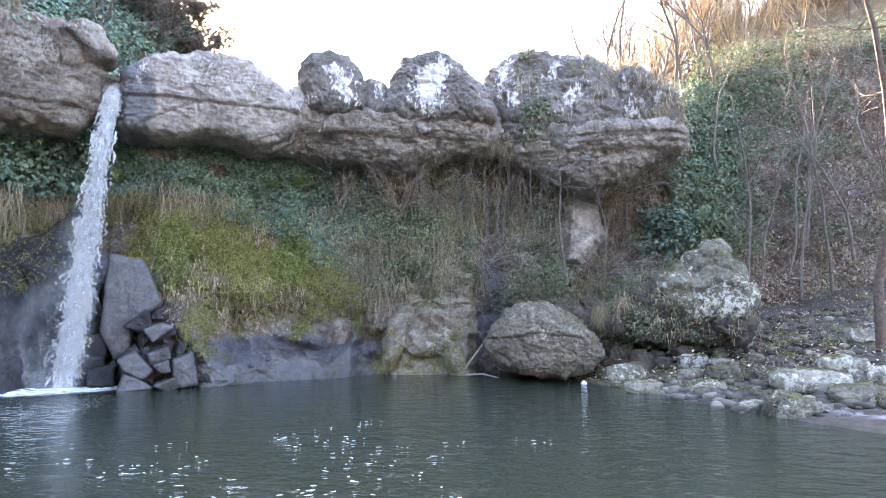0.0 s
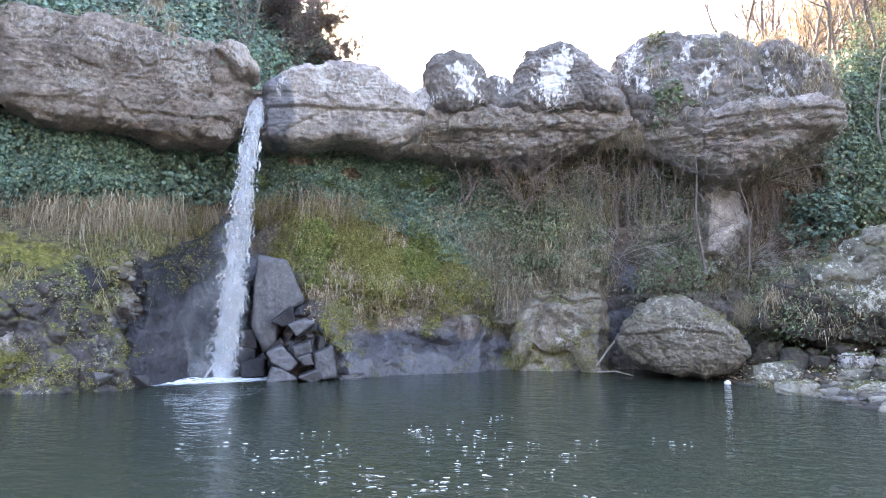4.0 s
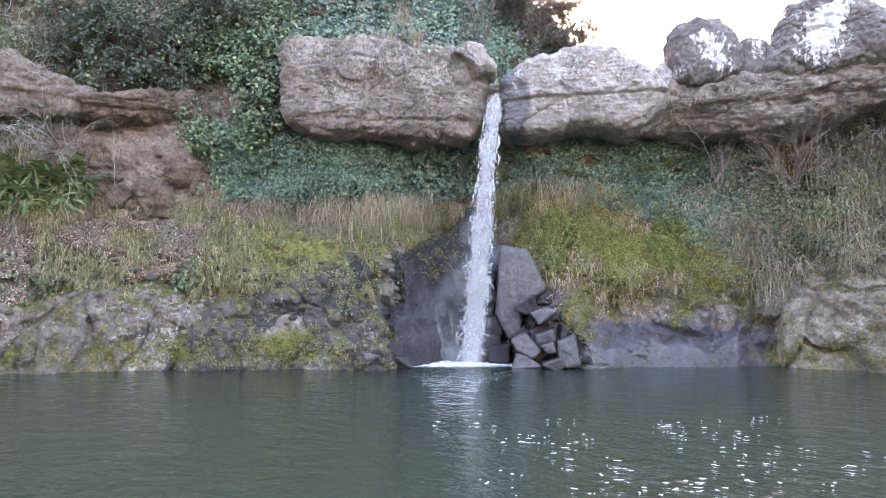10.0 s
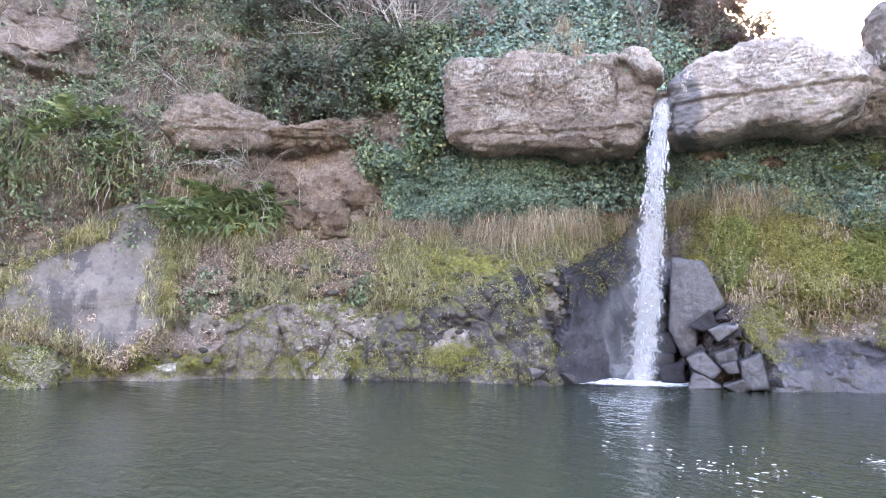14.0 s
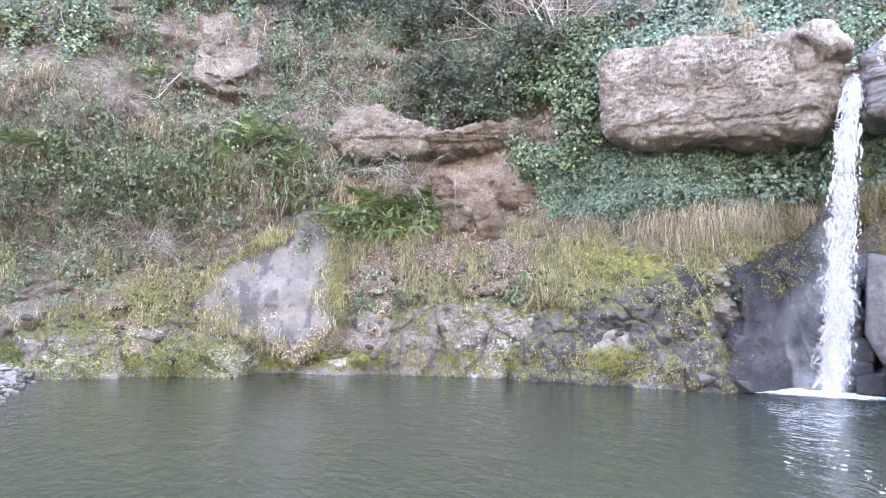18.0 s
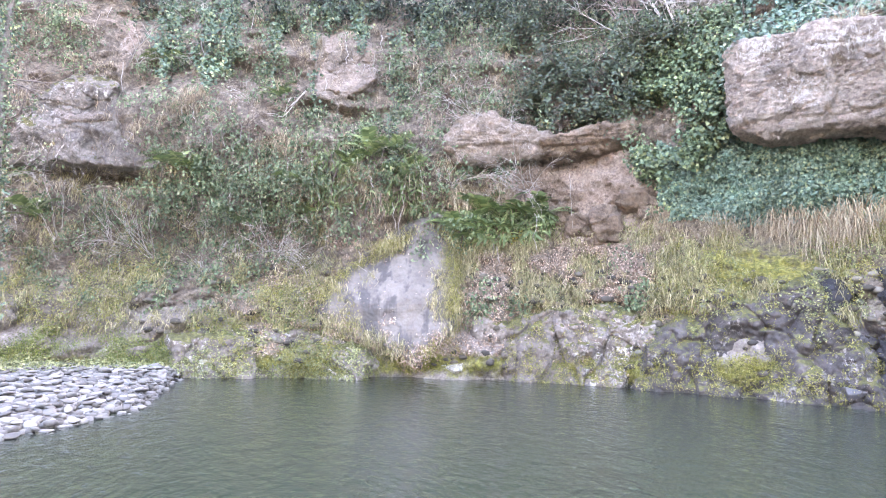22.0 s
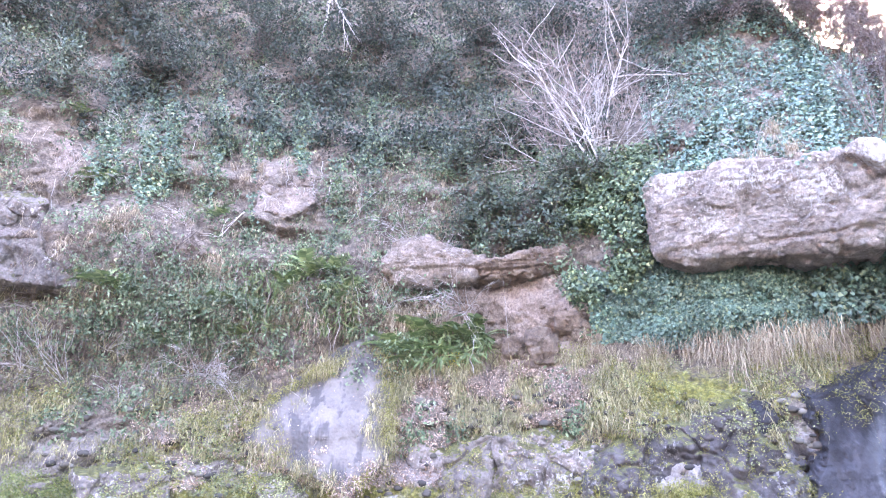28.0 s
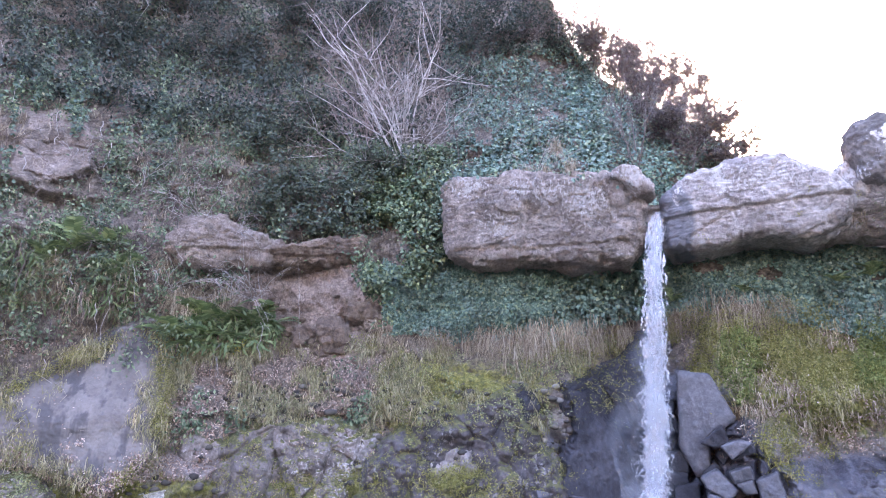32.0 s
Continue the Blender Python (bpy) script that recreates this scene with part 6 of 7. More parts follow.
SHORE = "stones on the stream bank"
for k, (th, r, w, h, mat, lab) in enumerate([
        (-24.5, 16.3, 0.77, 0.42, ROCK_PALE, "rounded pale rock below the outcrop"), (-15.5, 14.4, 1.1, 0.36, ROCK_OUTCROP, "mossy flat pale-topped rock at the waterline"), (-17.3, 12.9, 0.66, 0.25, ROCK_PALE, "flat pale stone in shallow water"),
        (-21.1, 14.0, 0.57, 0.24, ROCK_PALE, "pale flat stone on the bank"), (-23.6, 13.75, 0.65, 0.3, ROCK_OUTCROP, "dark-sided stone with a pale top"), (-22.4, 12.95, 0.75, 0.22, ROCK_PALE, "low pale stone in gravel"),
        (-29.7, 12.85, 1.3, 0.46, ROCK_PALE, "broad pale boulder by the rapids"), (-32.0, 13.7, 0.9, 0.46, ROCK_PALE, "large pale boulder by the tree"), (-32.4, 12.2, 0.68, 0.3, ROCK_PALE, "smooth pale boulder by the rapids"),
        (-28.9, 11.2, 0.5, 0.26, ROCK_PALE, "lumpy white-topped stone in the rapids"), (-27.6, 11.0, 0.44, 0.3, ROCK_OUTCROP, "lumpy white-topped stone in the rapids"), (-28.3, 10.8, 0.36, 0.2, ROCK_PALE, "lumpy white-topped stone in the rapids"), (-26.9, 11.1, 0.32, 0.18, ROCK_OUTCROP, "white-topped stone in the rapids"), (-29.6, 11.3, 0.34, 0.2, ROCK_PALE, "white-topped stone in the rapids"), (-28.2, 11.4, 0.4, 0.34, ROCK_PALE, "lumpy white-topped stone in the rapids"),
        (-15.6, 15.8, 0.56, 0.7, ROCK_BOULDER, "grey block beside the boulder"), (-17.7, 15.5, 0.54, 0.34, ROCK_BOULDER, "angular brown stone on the bank"), (-34.1, 13.55, 0.38, 0.32, ROCK_PALE, "pale stone beside the tree"), (-33.0, 16.35, 0.64, 0.36, ROCK_PALE, "pale stone under the slope"),
        (-21.3, 15.1, 0.6, 0.32, ROCK_WALL, "grey stone under the outcrop"), (-26.5, 13.65, 0.41, 0.18, ROCK_CRUMBLY, "dark wet stone in the stream"), (-25.9, 15.15, 0.39, 0.22, ROCK_PALE, "pale stone in mud"), (-30.9, 14.65, 0.38, 0.18, ROCK_CRUMBLY, "dark wet stone in the stream"), (-33.6, 17.2, 0.37, 0.24, ROCK_WALL, "grey stone on the bank"), (-23.7, 14.7, 0.51, 0.22, ROCK_PALE, "half-buried pale stone in mud"), (-25.6, 11.5, 0.42, 0.1, ROCK_PALE, "small white stone in the water")]):
    stone("bank_stone", mat, (w, 0.75 * w, 1.25 * h), th, r, max(0, on_ground(th, r)) + 0.28 * h, 300 + k, lab, "stone", turn=k * 47 % 50 - 25, group=SHORE, box=0.45, level=5, facets=0.2, lumps=0.14, cracks=0.03)

# broken dark rocks under the outcrop
rs = np.random.default_rng(350)
for k in range(14):
    th, r = rs.uniform(-23.5, -16.5), rs.uniform(14.9, 15.6)
    w = rs.uniform(0.25, 0.6)
    stone("outcrop_stone", ROCK_CRUMBLY, (w, w, 0.7 * w), th, r, on_ground(th, r) + rs.uniform(0.05, 0.45), 360 + k, "dark broken stone under the outcrop", "stone", turn=rs.uniform(-60, 60), group="broken stones under the outcrop", box=0.6, level=4, facets=0.25, lumps=0.1)

# pebbles between them
PEBBLES = [rock_mesh("pebble", (1, 0.75, 0.5), 400 + k, box=0.3, level=2, facets=0.1, grain=0.02) for k in range(6)]


SHARDS = [rock_mesh("shard", (1, 0.8, 0.55), 420 + k, box=0.6, level=2, facets=0.35, grain=0.02, lumps=0.1) for k in range(6)]


def pebble_field(name, label, n, places, sizes, seed, mat, kinds=PEBBLES):
    """Many small stones joined into one."""
    rs = np.random.default_rng(seed)
    vs, fs, base = [], [], 0
    src = []
    for me in kinds:
        v = np.empty(len(me.vertices) * 3)
        me.vertices.foreach_get("co", v)
        src.append((v.reshape(-1, 3), np.array([p.vertices[:] for p in me.polygons])))
    for q in places[:n]:
        v, f = src[rs.integers(6)]
        a = rs.uniform(0, 6.28)
        c, s = math.cos(a), math.sin(a)
        w = v @ np.array([(c, s, 0), (-s, c, 0), (0, 0, 1)]) * rs.uniform(*sizes)
        vs.append(w + q)
        fs.append(f + base)
        base += len(v)
    tagged(part(name, mesh_np(name, np.concatenate(vs), np.concatenate(fs)), mat), label, "stones", kind="stuff")


def ground_places(n, ths, rs_, seed, keep=None):
    rs = np.random.default_rng(seed)
    th, r = rs.uniform(*ths, n), rs.uniform(*rs_, n)
    x, y = -np.sin(np.radians(th)) * r, np.cos(np.radians(th)) * r
    z = ground_height(x, y)
    ok = z > -0.06
    return np.stack([x, y, z], -1)[ok]


def stone_tint(name, stops, rough=0.8):
    """River stones, each of its own grey."""
    m, nodes, links, bsdf = material(name)
    geo = nodes.new("ShaderNodeNewGeometry")
    info = nodes.new("ShaderNodeObjectInfo")
    r = n_math(nodes, links, "FRACT", n_math(nodes, links, "ADD", geo.outputs["Random Per Island"], info.outputs["Random"]))
    col = n_ramp(nodes, links, r, stops)
    grain = n_noise(nodes, links, geo.outputs["Position"], 22, 6, 0.7)
    col = n_mix(nodes, links, 0.5, col, n_ramp(nodes, links, grain, [(0.3, (0.35, 0.35, 0.35)), (0.7, (0.65, 0.65, 0.65))]), "OVERLAY")
    links.new(col, bsdf.inputs["Base Color"])
    bsdf.inputs["Roughness"].default_value = rough
    n_bump(nodes, links, grain, 0.4, 0.02, bsdf)
    return m


RIVER_STONE = stone_tint("pale_river_pebbles", [(0.0, (0.055, 0.052, 0.047)), (0.4, (0.12, 0.115, 0.106)), (1.0, (0.225, 0.218, 0.204))])
BANK_STONE = stone_tint("brown_bank_pebbles", [(0.0, (0.03, 0.026, 0.021)), (0.75, (0.085, 0.073, 0.057)), (1.0, (0.24, 0.225, 0.185))])
pebble_field("bank_pebbles", "mixed brown and grey pebbles of the stream bank", 1600, ground_places(2200, (-44, -9), (11, 19), 5), (0.08, 0.34), 6, BANK_STONE, SHARDS)
pebble_field("bar_pebbles", "small pale pebbles of the gravel bar", 4600, ground_places(5000, (94, 118), (8.5, 19), 7), (0.09, 0.22), 8, RIVER_STONE)
bar = thing("gravel_bar", "gravel bar of pale rounded river stones", "gravel bar", at=at(103, 12, 0.1))
rs = np.random.default_rng(9)
for q in ground_places(420, (94.5, 111), (8.9, 16), 10)[:290]:
    part("river_stone", PEBBLES[rs.integers(6)], RIVER_STONE, bar,
         m=Matrix.Translation(Vector(q) - bar.location + Vector((0, 0, 0.07))) @ pose(0, 0, 0, rs.uniform(-15, 15), rs.uniform(-15, 15), rs.uniform(0, 360)) @ Matrix.Diagonal((*[rs.uniform(0.1, 0.24)] * 2, rs.uniform(0.08, 0.16), 1)))

def skin_places(n, box, seed, mask=None):
    return on_skin(n, box, np.random.default_rng(seed), mask)[0]


pebble_field("bank_rubble", "loose angular stones lying in the bank", 900, skin_places(900, (36, 98, -5, 3.5), 11, lambda t, e, n: 0.5 + n - 2 * bump_at(t, e, 76.5, 1.5, 5, 4)), (0.07, 0.3), 12, BANK_STONE, SHARDS)
pebble_field("earth_rubble", "loose brown stones in the bare earth", 70, skin_places(90, (52, 72, 6, 13.5), 13), (0.08, 0.3), 14, ROCK_EARTH, SHARDS)


def ground_growth(name, label, mat, shape, n, ths, rr, size, seed, clump=25, spread=0.1, category="herbs"):
    """Low growth on the flat bank, in mounds."""
    rs = np.random.default_rng(seed)
    p = ground_places(n // clump, ths, rr, seed)
    p = np.repeat(p, clump, 0)
    off = rs.normal(size=p.shape) * (1, 1, 0.5)
    off[:, 2] = np.abs(off[:, 2])
    v, f = scattered(shape, p + off * spread, unit(off + (0, 0, 0.6)), rs.uniform(*size, len(p)), rs, 0.7, -0.2, 0.5)
    tagged(part(name, mesh_np(name, v, f, False), mat), label, category, kind="stuff")


ground_growth("bank_moss", "moss cushions between the bank stones", MOSS_TUFT, TUFT_SHAPE, 12000, (-42, -12), (12, 20), (0.03, 0.06), 15, 60, 0.12)
ground_growth("bank_herbs", "green herbs between the bank stones", HERB_LEAF, OVAL_SHAPE, 6000, (-42, -14), (14, 21), (0.035, 0.065), 16, 90, 0.16)
ground_growth("leaf_litter", "fallen brown leaves on the stream bank", LITTER, OVAL_SHAPE, 5000, (-42, -11), (13.5, 21), (0.05, 0.09), 17, 12, 0.25, "leaves")
ground_growth("bar_cress", "green cress behind the gravel bar", HERB_LEAF, OVAL_SHAPE, 9000, (93, 116), (15.5, 18.6), (0.05, 0.09), 18, 40, 0.16)

# angular wet rocks beside the fall
def shard_mesh(name, size, seed):
    """A broken angular block: the hull of a few scattered points, edges knocked off."""
    rs = np.random.default_rng(seed)
    bm = bmesh.new()
    for q in rs.uniform(-0.5, 0.5, (20, 3)):
        q = q / (np.abs(q) ** 5).sum() ** 0.2 * rs.uniform(0.42, 0.5)
        bm.verts.new(q * size)
    res = bmesh.ops.convex_hull(bm, input=bm.verts)
    bmesh.ops.delete(bm, geom=[g for g in res["geom_interior"] if isinstance(g, bmesh.types.BMVert)], context="VERTS")
    bmesh.ops.dissolve_limit(bm, angle_limit=0.2, verts=bm.verts, edges=bm.edges)
    bmesh.ops.bevel(bm, geom=list(bm.edges), offset=0.025 * min(size), segments=1, affect="EDGES")
    me = bpy.data.meshes.new(name)
    bm.to_mesh(me)
    bm.free()
    return me


FALLEN = "angular wet rocks beside the fall"
for k, (th, e, w, h, d) in enumerate([(20.2, -6.2, 0.3, 0.2, 0.5), (36.8, -6.2, 0.4, 0.2, 0.3), (39.4, -6.0, 0.5, 0.25, 0.35)]):
    r = float(cliff_range(np.array([float(th)]), np.array([float(e)]))[0]) - d + 0.1
    ob = part("wet_rock", shard_mesh("wet_rock", np.array((w, 0.7, h)) * 1.15, 500 + k), ROCK_WET_GREY if k % 3 else ROCK_DARK, m=Matrix.Translation(at(th, r, float(polar(th, e, r)[2]))) @ pose(0, 0, 0, k * 13 % 24 - 12, k * 29 % 40 - 20, th + k * 37 % 50 - 25))
    tagged(ob, "dark wet angular rock beside the waterfall", "rock", FALLEN)

# rocks set in the bank
BANKROCK = "rocks set in the mossy bank"
for k, (th, e, w, h, mat, lab) in enumerate([
        (65.5, -3.2, 0.7, 0.6, ROCK_BLOCK, "pebbly conglomerate lump in the bank"), (67.8, -1.6, 0.9, 0.7, ROCK_BANK, "grey rock in dry grass"),
        (41.0, 1.2, 0.9, 0.7, ROCK_DARK, "purple-grey rock under the grass"), (53.8, -3.2, 0.7, 1.2, ROCK_BANK, "mossy rock at the cleft"),
        (48.4, 4.0, 0.3, 0.14, ROCK_PALE, "small pale stone on the bank"), (33.9, -0.6, 0.35, 0.3, ROCK_BLOCK, "brown stone beside the fall"),
        (92.0, -4.9, 0.75, 0.5, ROCK_PALE, "white-topped rock at the water's edge"), (80.0, -4.6, 1.3, 0.4, ROCK_BANK, "low mossy rock below the smooth face"), (83.0, -4.2, 0.9, 0.4, ROCK_BANK, "mossy rock at the waterline"), (70.6, -5.2, 0.7, 0.25, ROCK_PALE, "pale flat stone at the water's edge"), (97.0, -3.6, 0.8, 0.4, ROCK_BANK, "grey rock in green cress"), (84.0, 1.0, 0.7, 0.3, ROCK_BANK, "ledge stone in the herbs"),
        (9.3, -2.6, 1.0, 0.9, ROCK_BANK, "mossy grey rock over the water"), (4.6, -5.0, 0.6, 0.3, ROCK_DARK, "dark stone at the waterline")]):
    r = float(cliff_range(np.array([float(th)]), np.array([float(e)]))[0]) + 0.28 * w
    stone("bank_rock", mat, (w, 0.9 * w, h), th, r, float(polar(th, e, r)[2]), 600 + k, lab, "rock", turn=k * 31 % 40 - 20, lean=k * 17 % 24 - 12, group=BANKROCK, box=0.5, level=5, facets=0.16, lumps=0.16, cracks=0.03)

# strata ledges on the left
outline_rock("rock_ledge", ROCK_LEDGE, "overhanging pale brown rock ledge above bare earth", [(71.8, 14.9), (70.6, 16.8), (67.6, 17.6), (65.0, 16.2), (62.2, 15.3), (62.4, 14.0), (64.5, 13.5), (68.1, 13.1), (70.8, 13.4)], float(cliff_range(np.array([67.0]), np.array([14.6]))[0]) + 0.1, 1.7, 700, box=0.8, lumps=0.07, grain=0.03, bed=0.025, seams=((14.6, 0.08),), rough=1.5, under=0.2, cracks=0.05, slope=0.4, level=6, group="rock ledges")
outline_rock("rock_ledge", ROCK_EARTH, "thin overhanging brown rock layer above bare earth", [(63.8, 14.9), (60.0, 15.6), (55.0, 16.2), (54.4, 14.4), (57.5, 14.2), (59.1, 13.8), (63.2, 13.6)], float(cliff_range(np.array([59.0]), np.array([14.6]))[0]) + 0.1, 1.5, 701, box=0.8, lumps=0.05, grain=0.03, bed=0.03, seams=((14.6, 0.08),), rough=1.5, under=0.2, cracks=0.04, level=6, group="rock ledges")
for k, (th, e, w, h, lab) in enumerate([(71.8, 19.1, 0.5, 0.36, "pale stone on the slope above the ledge"), (54.6, 9.4, 0.85, 0.5, "stack of thin layered stones at the end of the ledge"), (54.3, 10.1, 0.6, 0.3, "stack of thin layered stones at the end of the ledge"), (59.6, 7.4, 0.7, 0.5, "loose brown rock in bare earth"), (61.5, 8.2, 0.6, 0.6, "rounded brown rock in bare earth"), (57.4, 7.6, 0.8, 0.9, "rounded brown rock in bare earth"), (58.6, 6.0, 0.5, 0.3, "loose brown rock in bare earth"), (53.4, 8.6, 0.6, 0.4, "layered stone at the end of the ledge"), (70.3, 14.2, 1.0, 0.4, "brown rock corner with dry grass"), (58.5, 6.9, 0.5, 0.35, "loose brown rock in bare earth"), (56.3, 8.3, 0.5, 0.5, "loose brown rock in bare earth")]):
    r = float(cliff_range(np.array([float(th)]), np.array([float(e)]))[0]) + 0.2
    stone("rock_ledge", ROCK_EARTH, (w, min(1.4, 1.5 * w), h), th, r, float(polar(th, e, r)[2]), 700 + k, lab, "rock", box=0.85, level=5, lumps=0.1, strata=0.03, facets=0.14, cracks=0.05, group="rock ledges")

# dry grass on the outcrop and the rim rocks
rs = np.random.default_rng(760)
tufts = TUFTS[(DRY_GRASS.name, 0.62, 1.0, 0.3)]
for th, r, z, n, sp in ((-19.0, 15.4, 1.9, 6, 0.4), (-17.0, 15.4, 1.5, 6, 0.4), (-14.2, 15.9, 1.35, 8, 0.3), (-20.3, 16.2, 6.3, 10, 0.3), (-16.0, 16.3, 6.9, 10, 0.35), (-5.2, 15.8, 5.6, 12, 0.4), (37, 14.3, 7.15, 8, 1.0)):
    for _ in range(n):
        ob = part("dry_grass_tuft", tufts[rs.integers(4)], DRY_GRASS, m=Matrix.Translation(at(th, r, z) + Vector(rs.normal(size=3) * (sp, sp * 0.4, sp * 0.25))) @ pose(0, 0, 0, 0, 0, th + rs.uniform(-40, 40)) @ Matrix.Scale(rs.uniform(0.45, 0.8), 4))
        tagged(ob, "tuft of straw-dry grass on the rocks", "grass", "grass on the rocks")

# ---- shrubs and trees ----
def skin_at(th, e):
    return skin_point(th, e)[0]


bare_shrub("bare_shrub", "pale leafless shrub rooted under the overhang", "shrub", 10.4, 8.5, 0, 1.5, 801, 9, TWIG_PINK, base=skin_at(9.6, 8.8) * np.array((0.95, 0.95, 1)), spread=0.7, radius=0.013, up=0.04, fan=1.0)
bare_shrub("bare_shrub", "twiggy pinkish leafless shrub under the overhang", "shrub", 4.6, 8.5, 0, 1.9, 802, 14, TWIG_PINK, base=skin_at(4.0, 8.6) * np.array((0.96, 0.96, 1)), spread=0.9, radius=0.013, lean=(0.0, -0.5, 0.7), up=0.03, fan=1.0)
bare_shrub("bare_tree", "tall pale many-stemmed leafless tree on top of the block", "tree", 0, 0, 0, 5.2, 803, 4, TWIG_PALE, base=skin_at(50.8, 21.9), spread=0.12, radius=0.036, depth=2, forks=13, lean=(0.02, -0.2, 1), fan=1.15, up=0.03, shrink=0.5, limb_parts=True, twig_mat=TWIG)
bare_shrub("bare_shrub", "spreading pale leafless shrub on top of the block", "shrub", 0, 0, 0, 2.8, 813, 11, TWIG_PALE, base=skin_at(51.0, 22.4), spread=0.9, radius=0.017, depth=2, forks=6, lean=(0.15, -0.2, 0.6), fan=0.9, up=0.05)
bare_shrub("bare_shrub", "pinkish-brown leafless shrub on top of the block", "shrub", 0, 0, 0, 3.4, 807, 14, TWIG_PINK, base=skin_at(54.4, 22.6), spread=0.4, radius=0.013, depth=2, forks=6, fan=0.9, up=0.06)
bare_shrub("bare_shrub", "leafless shrub with crossing pale branches on the slope", "shrub", 46, 23.5, 0, 2.4, 804, 7, TWIG, base=skin_at(46, 23), spread=0.6, radius=0.016)
bare_shrub("dead_branch", "pale dead branch hanging down the slope", "branch", 0, 0, 0, 4.4, 805, 5, TWIG_PALE, base=skin_at(77.9, 36.6) * np.array((0.95, 0.95, 1)), lean=(0.15, 0.35, -0.9), spread=0.6, radius=0.04, up=-0.08, forks=4)
bare_shrub("dead_branch", "fallen pale branch on the slope", "branch", 85, 15, 0, 1.6, 806, 1, TWIG_PALE, base=skin_at(84.5, 19.2) + np.array((0.3, 0, 0)), lean=(-0.3, -0.35, -1), radius=0.022, depth=1, up=-0.05)
for k, (th, e, h) in enumerate([(28.6, 21.2, 2.4), (24.6, 20.0, 2.2), (27, 25, 1.6)]):
    bare_shrub("bare_shrub", "leafless grey shrub above the waterfall lip", "shrub", th, e, 0, h, 810 + k, 4, TWIG, base=hill_point(th, e)[0] + np.array((0, -0.3, 0)), spread=0.45, radius=0.022)

for k, (th, h) in enumerate([(19.6, 1.2), (21.6, 1.4), (23.2, 1.5), (24.8, 1.4), (26.4, 1.6), (28.2, 1.5), (30.2, 1.7), (31.8, 1.6), (33.6, 1.8)]):
    bare_shrub("bare_shrub", "thin leafless shrub on the hill's skyline", "shrub", 0, 0, 0, 1.5 * h, 1500 + k, 7, TWIG_BROWN, base=hill_point(th, float(hill_top(th)) - 1.1)[0], spread=0.5, radius=0.014, forks=6, group="shrubs on the skyline")

for k, (th, e) in enumerate([(103.5, 5.6), (99.5, 5.0), (96.5, 4.4)]):
    bare_shrub("bare_shrub", "bleached leafless stems standing on the low slope", "shrub", 0, 0, 0, 1.5, 816 + k, 7, TWIG_PALE, base=skin_at(th, e), spread=0.5, radius=0.014, depth=1, forks=4, lean=(0.2, -0.4, 0.8))

# brambles: three kinds, set out over the slopes
kinds = [bare_shrub("bramble", lab, "bramble", 0, 0, 0, h, 820 + k, 7, m_, base=skin_at(th, e), spread=0.9, radius=0.009, lean=(0.4, -0.6, 0.5), up=-0.05, forks=4, group="leafless brambles on the slopes") for k, (th, e, h, m_, lab) in enumerate([
    (92, 4.5, 1.2, TWIG_BROWN, "brown leafless bramble on the slope"), (84, 16, 1.1, TWIG, "grey leafless bramble on the slope"), (98, 5, 1.3, TWIG_PALE, "pale leafless bramble on the slope")])]
rs = np.random.default_rng(830)
spots = [(rs.uniform(82, 114), rs.uniform(3, 10)) for _ in range(34)] + [(rs.uniform(62, 114), rs.uniform(10, 34)) for _ in range(70)] + [(rs.uniform(-37, -23), rs.uniform(2, 20)) for _ in range(96)] + [(rs.uniform(-16, -3), rs.uniform(1, 14)) for _ in range(22)] + [(rs.uniform(-22, -13), rs.uniform(1, 5)) for _ in range(12)] + [(rs.uniform(34, 60), rs.uniform(22, 36)) for _ in range(24)]
for th, e in spots:
    copy_thing(kinds[rs.integers(3)], Matrix.Translation(Vector(skin_at(th, e))) @ pose(0, 0, 0, 0, 0, th + rs.uniform(-70, 70)) @ Matrix.Scale(rs.uniform(0.7, 1.3), 4))

# trunks on the wooded right bank
for k, (th, e, r, h, rad, lab) in enumerate([
        (-25.6, 1.5, 16.5, 4.8, 0.05, "slim bare sapling with a pale stem"), (-11.1, 2.8, 15.2, 3.6, 0.045, "leaning bare sapling beside the bluff"), (-31.5, 1.8, 16, 5.6, 0.05, "slim bare tree on the bank"), (-34.4, -2.4, 14.2, 8.0, 0.115, "thick bare tree trunk on the bank"),
        (-28.6, 3.0, 18, 5.0, 0.035, "thin bare sapling on the bank"), (-26.6, 2.2, 17, 3.0, 0.03, "thin bare sapling by the outcrop"), (-33.0, 4, 18, 5.4, 0.05, "bare tree on the slope"), (-30.0, 6, 19, 5.0, 0.045, "bare tree on the slope"), (-36.5, 3, 17, 6.0, 0.07, "bare tree on the slope"), (-23.6, 12, 18.5, 4.0, 0.04, "bare tree on top of the ivy slope"), (-29.4, 1.2, 15.8, 5.6, 0.034, "thin bare sapling on the bank"), (-35.4, 1.6, 16.2, 5.8, 0.04, "thin bare sapling on the bank"), (-33.3, -0.5, 15.2, 4.8, 0.03, "thin bare sapling on the bank"), (-6.4, 2.0, 15.5, 3.0, 0.025, "thin bare sapling under the bluff"), (-14.2, 2.2, 15.6, 3.0, 0.025, "thin bare sapling under the bluff")]):
    q = at(th, r, 1.6 + r * math.tan(radians(e)))
    bare_shrub("bare_tree", lab, "tree", 0, 0, 0, h, 840 + k, 1, TWIG_BROWN if rad > 0.1 else TWIG, base=np.array(q), spread=0.06, radius=rad * 0.8, depth=2, forks=11, fan=1.25, up=0.02, shrink=0.3, limb_parts=True, taper=0.2 if rad > 0.1 else 0.34, group="bare trees on the right bank")

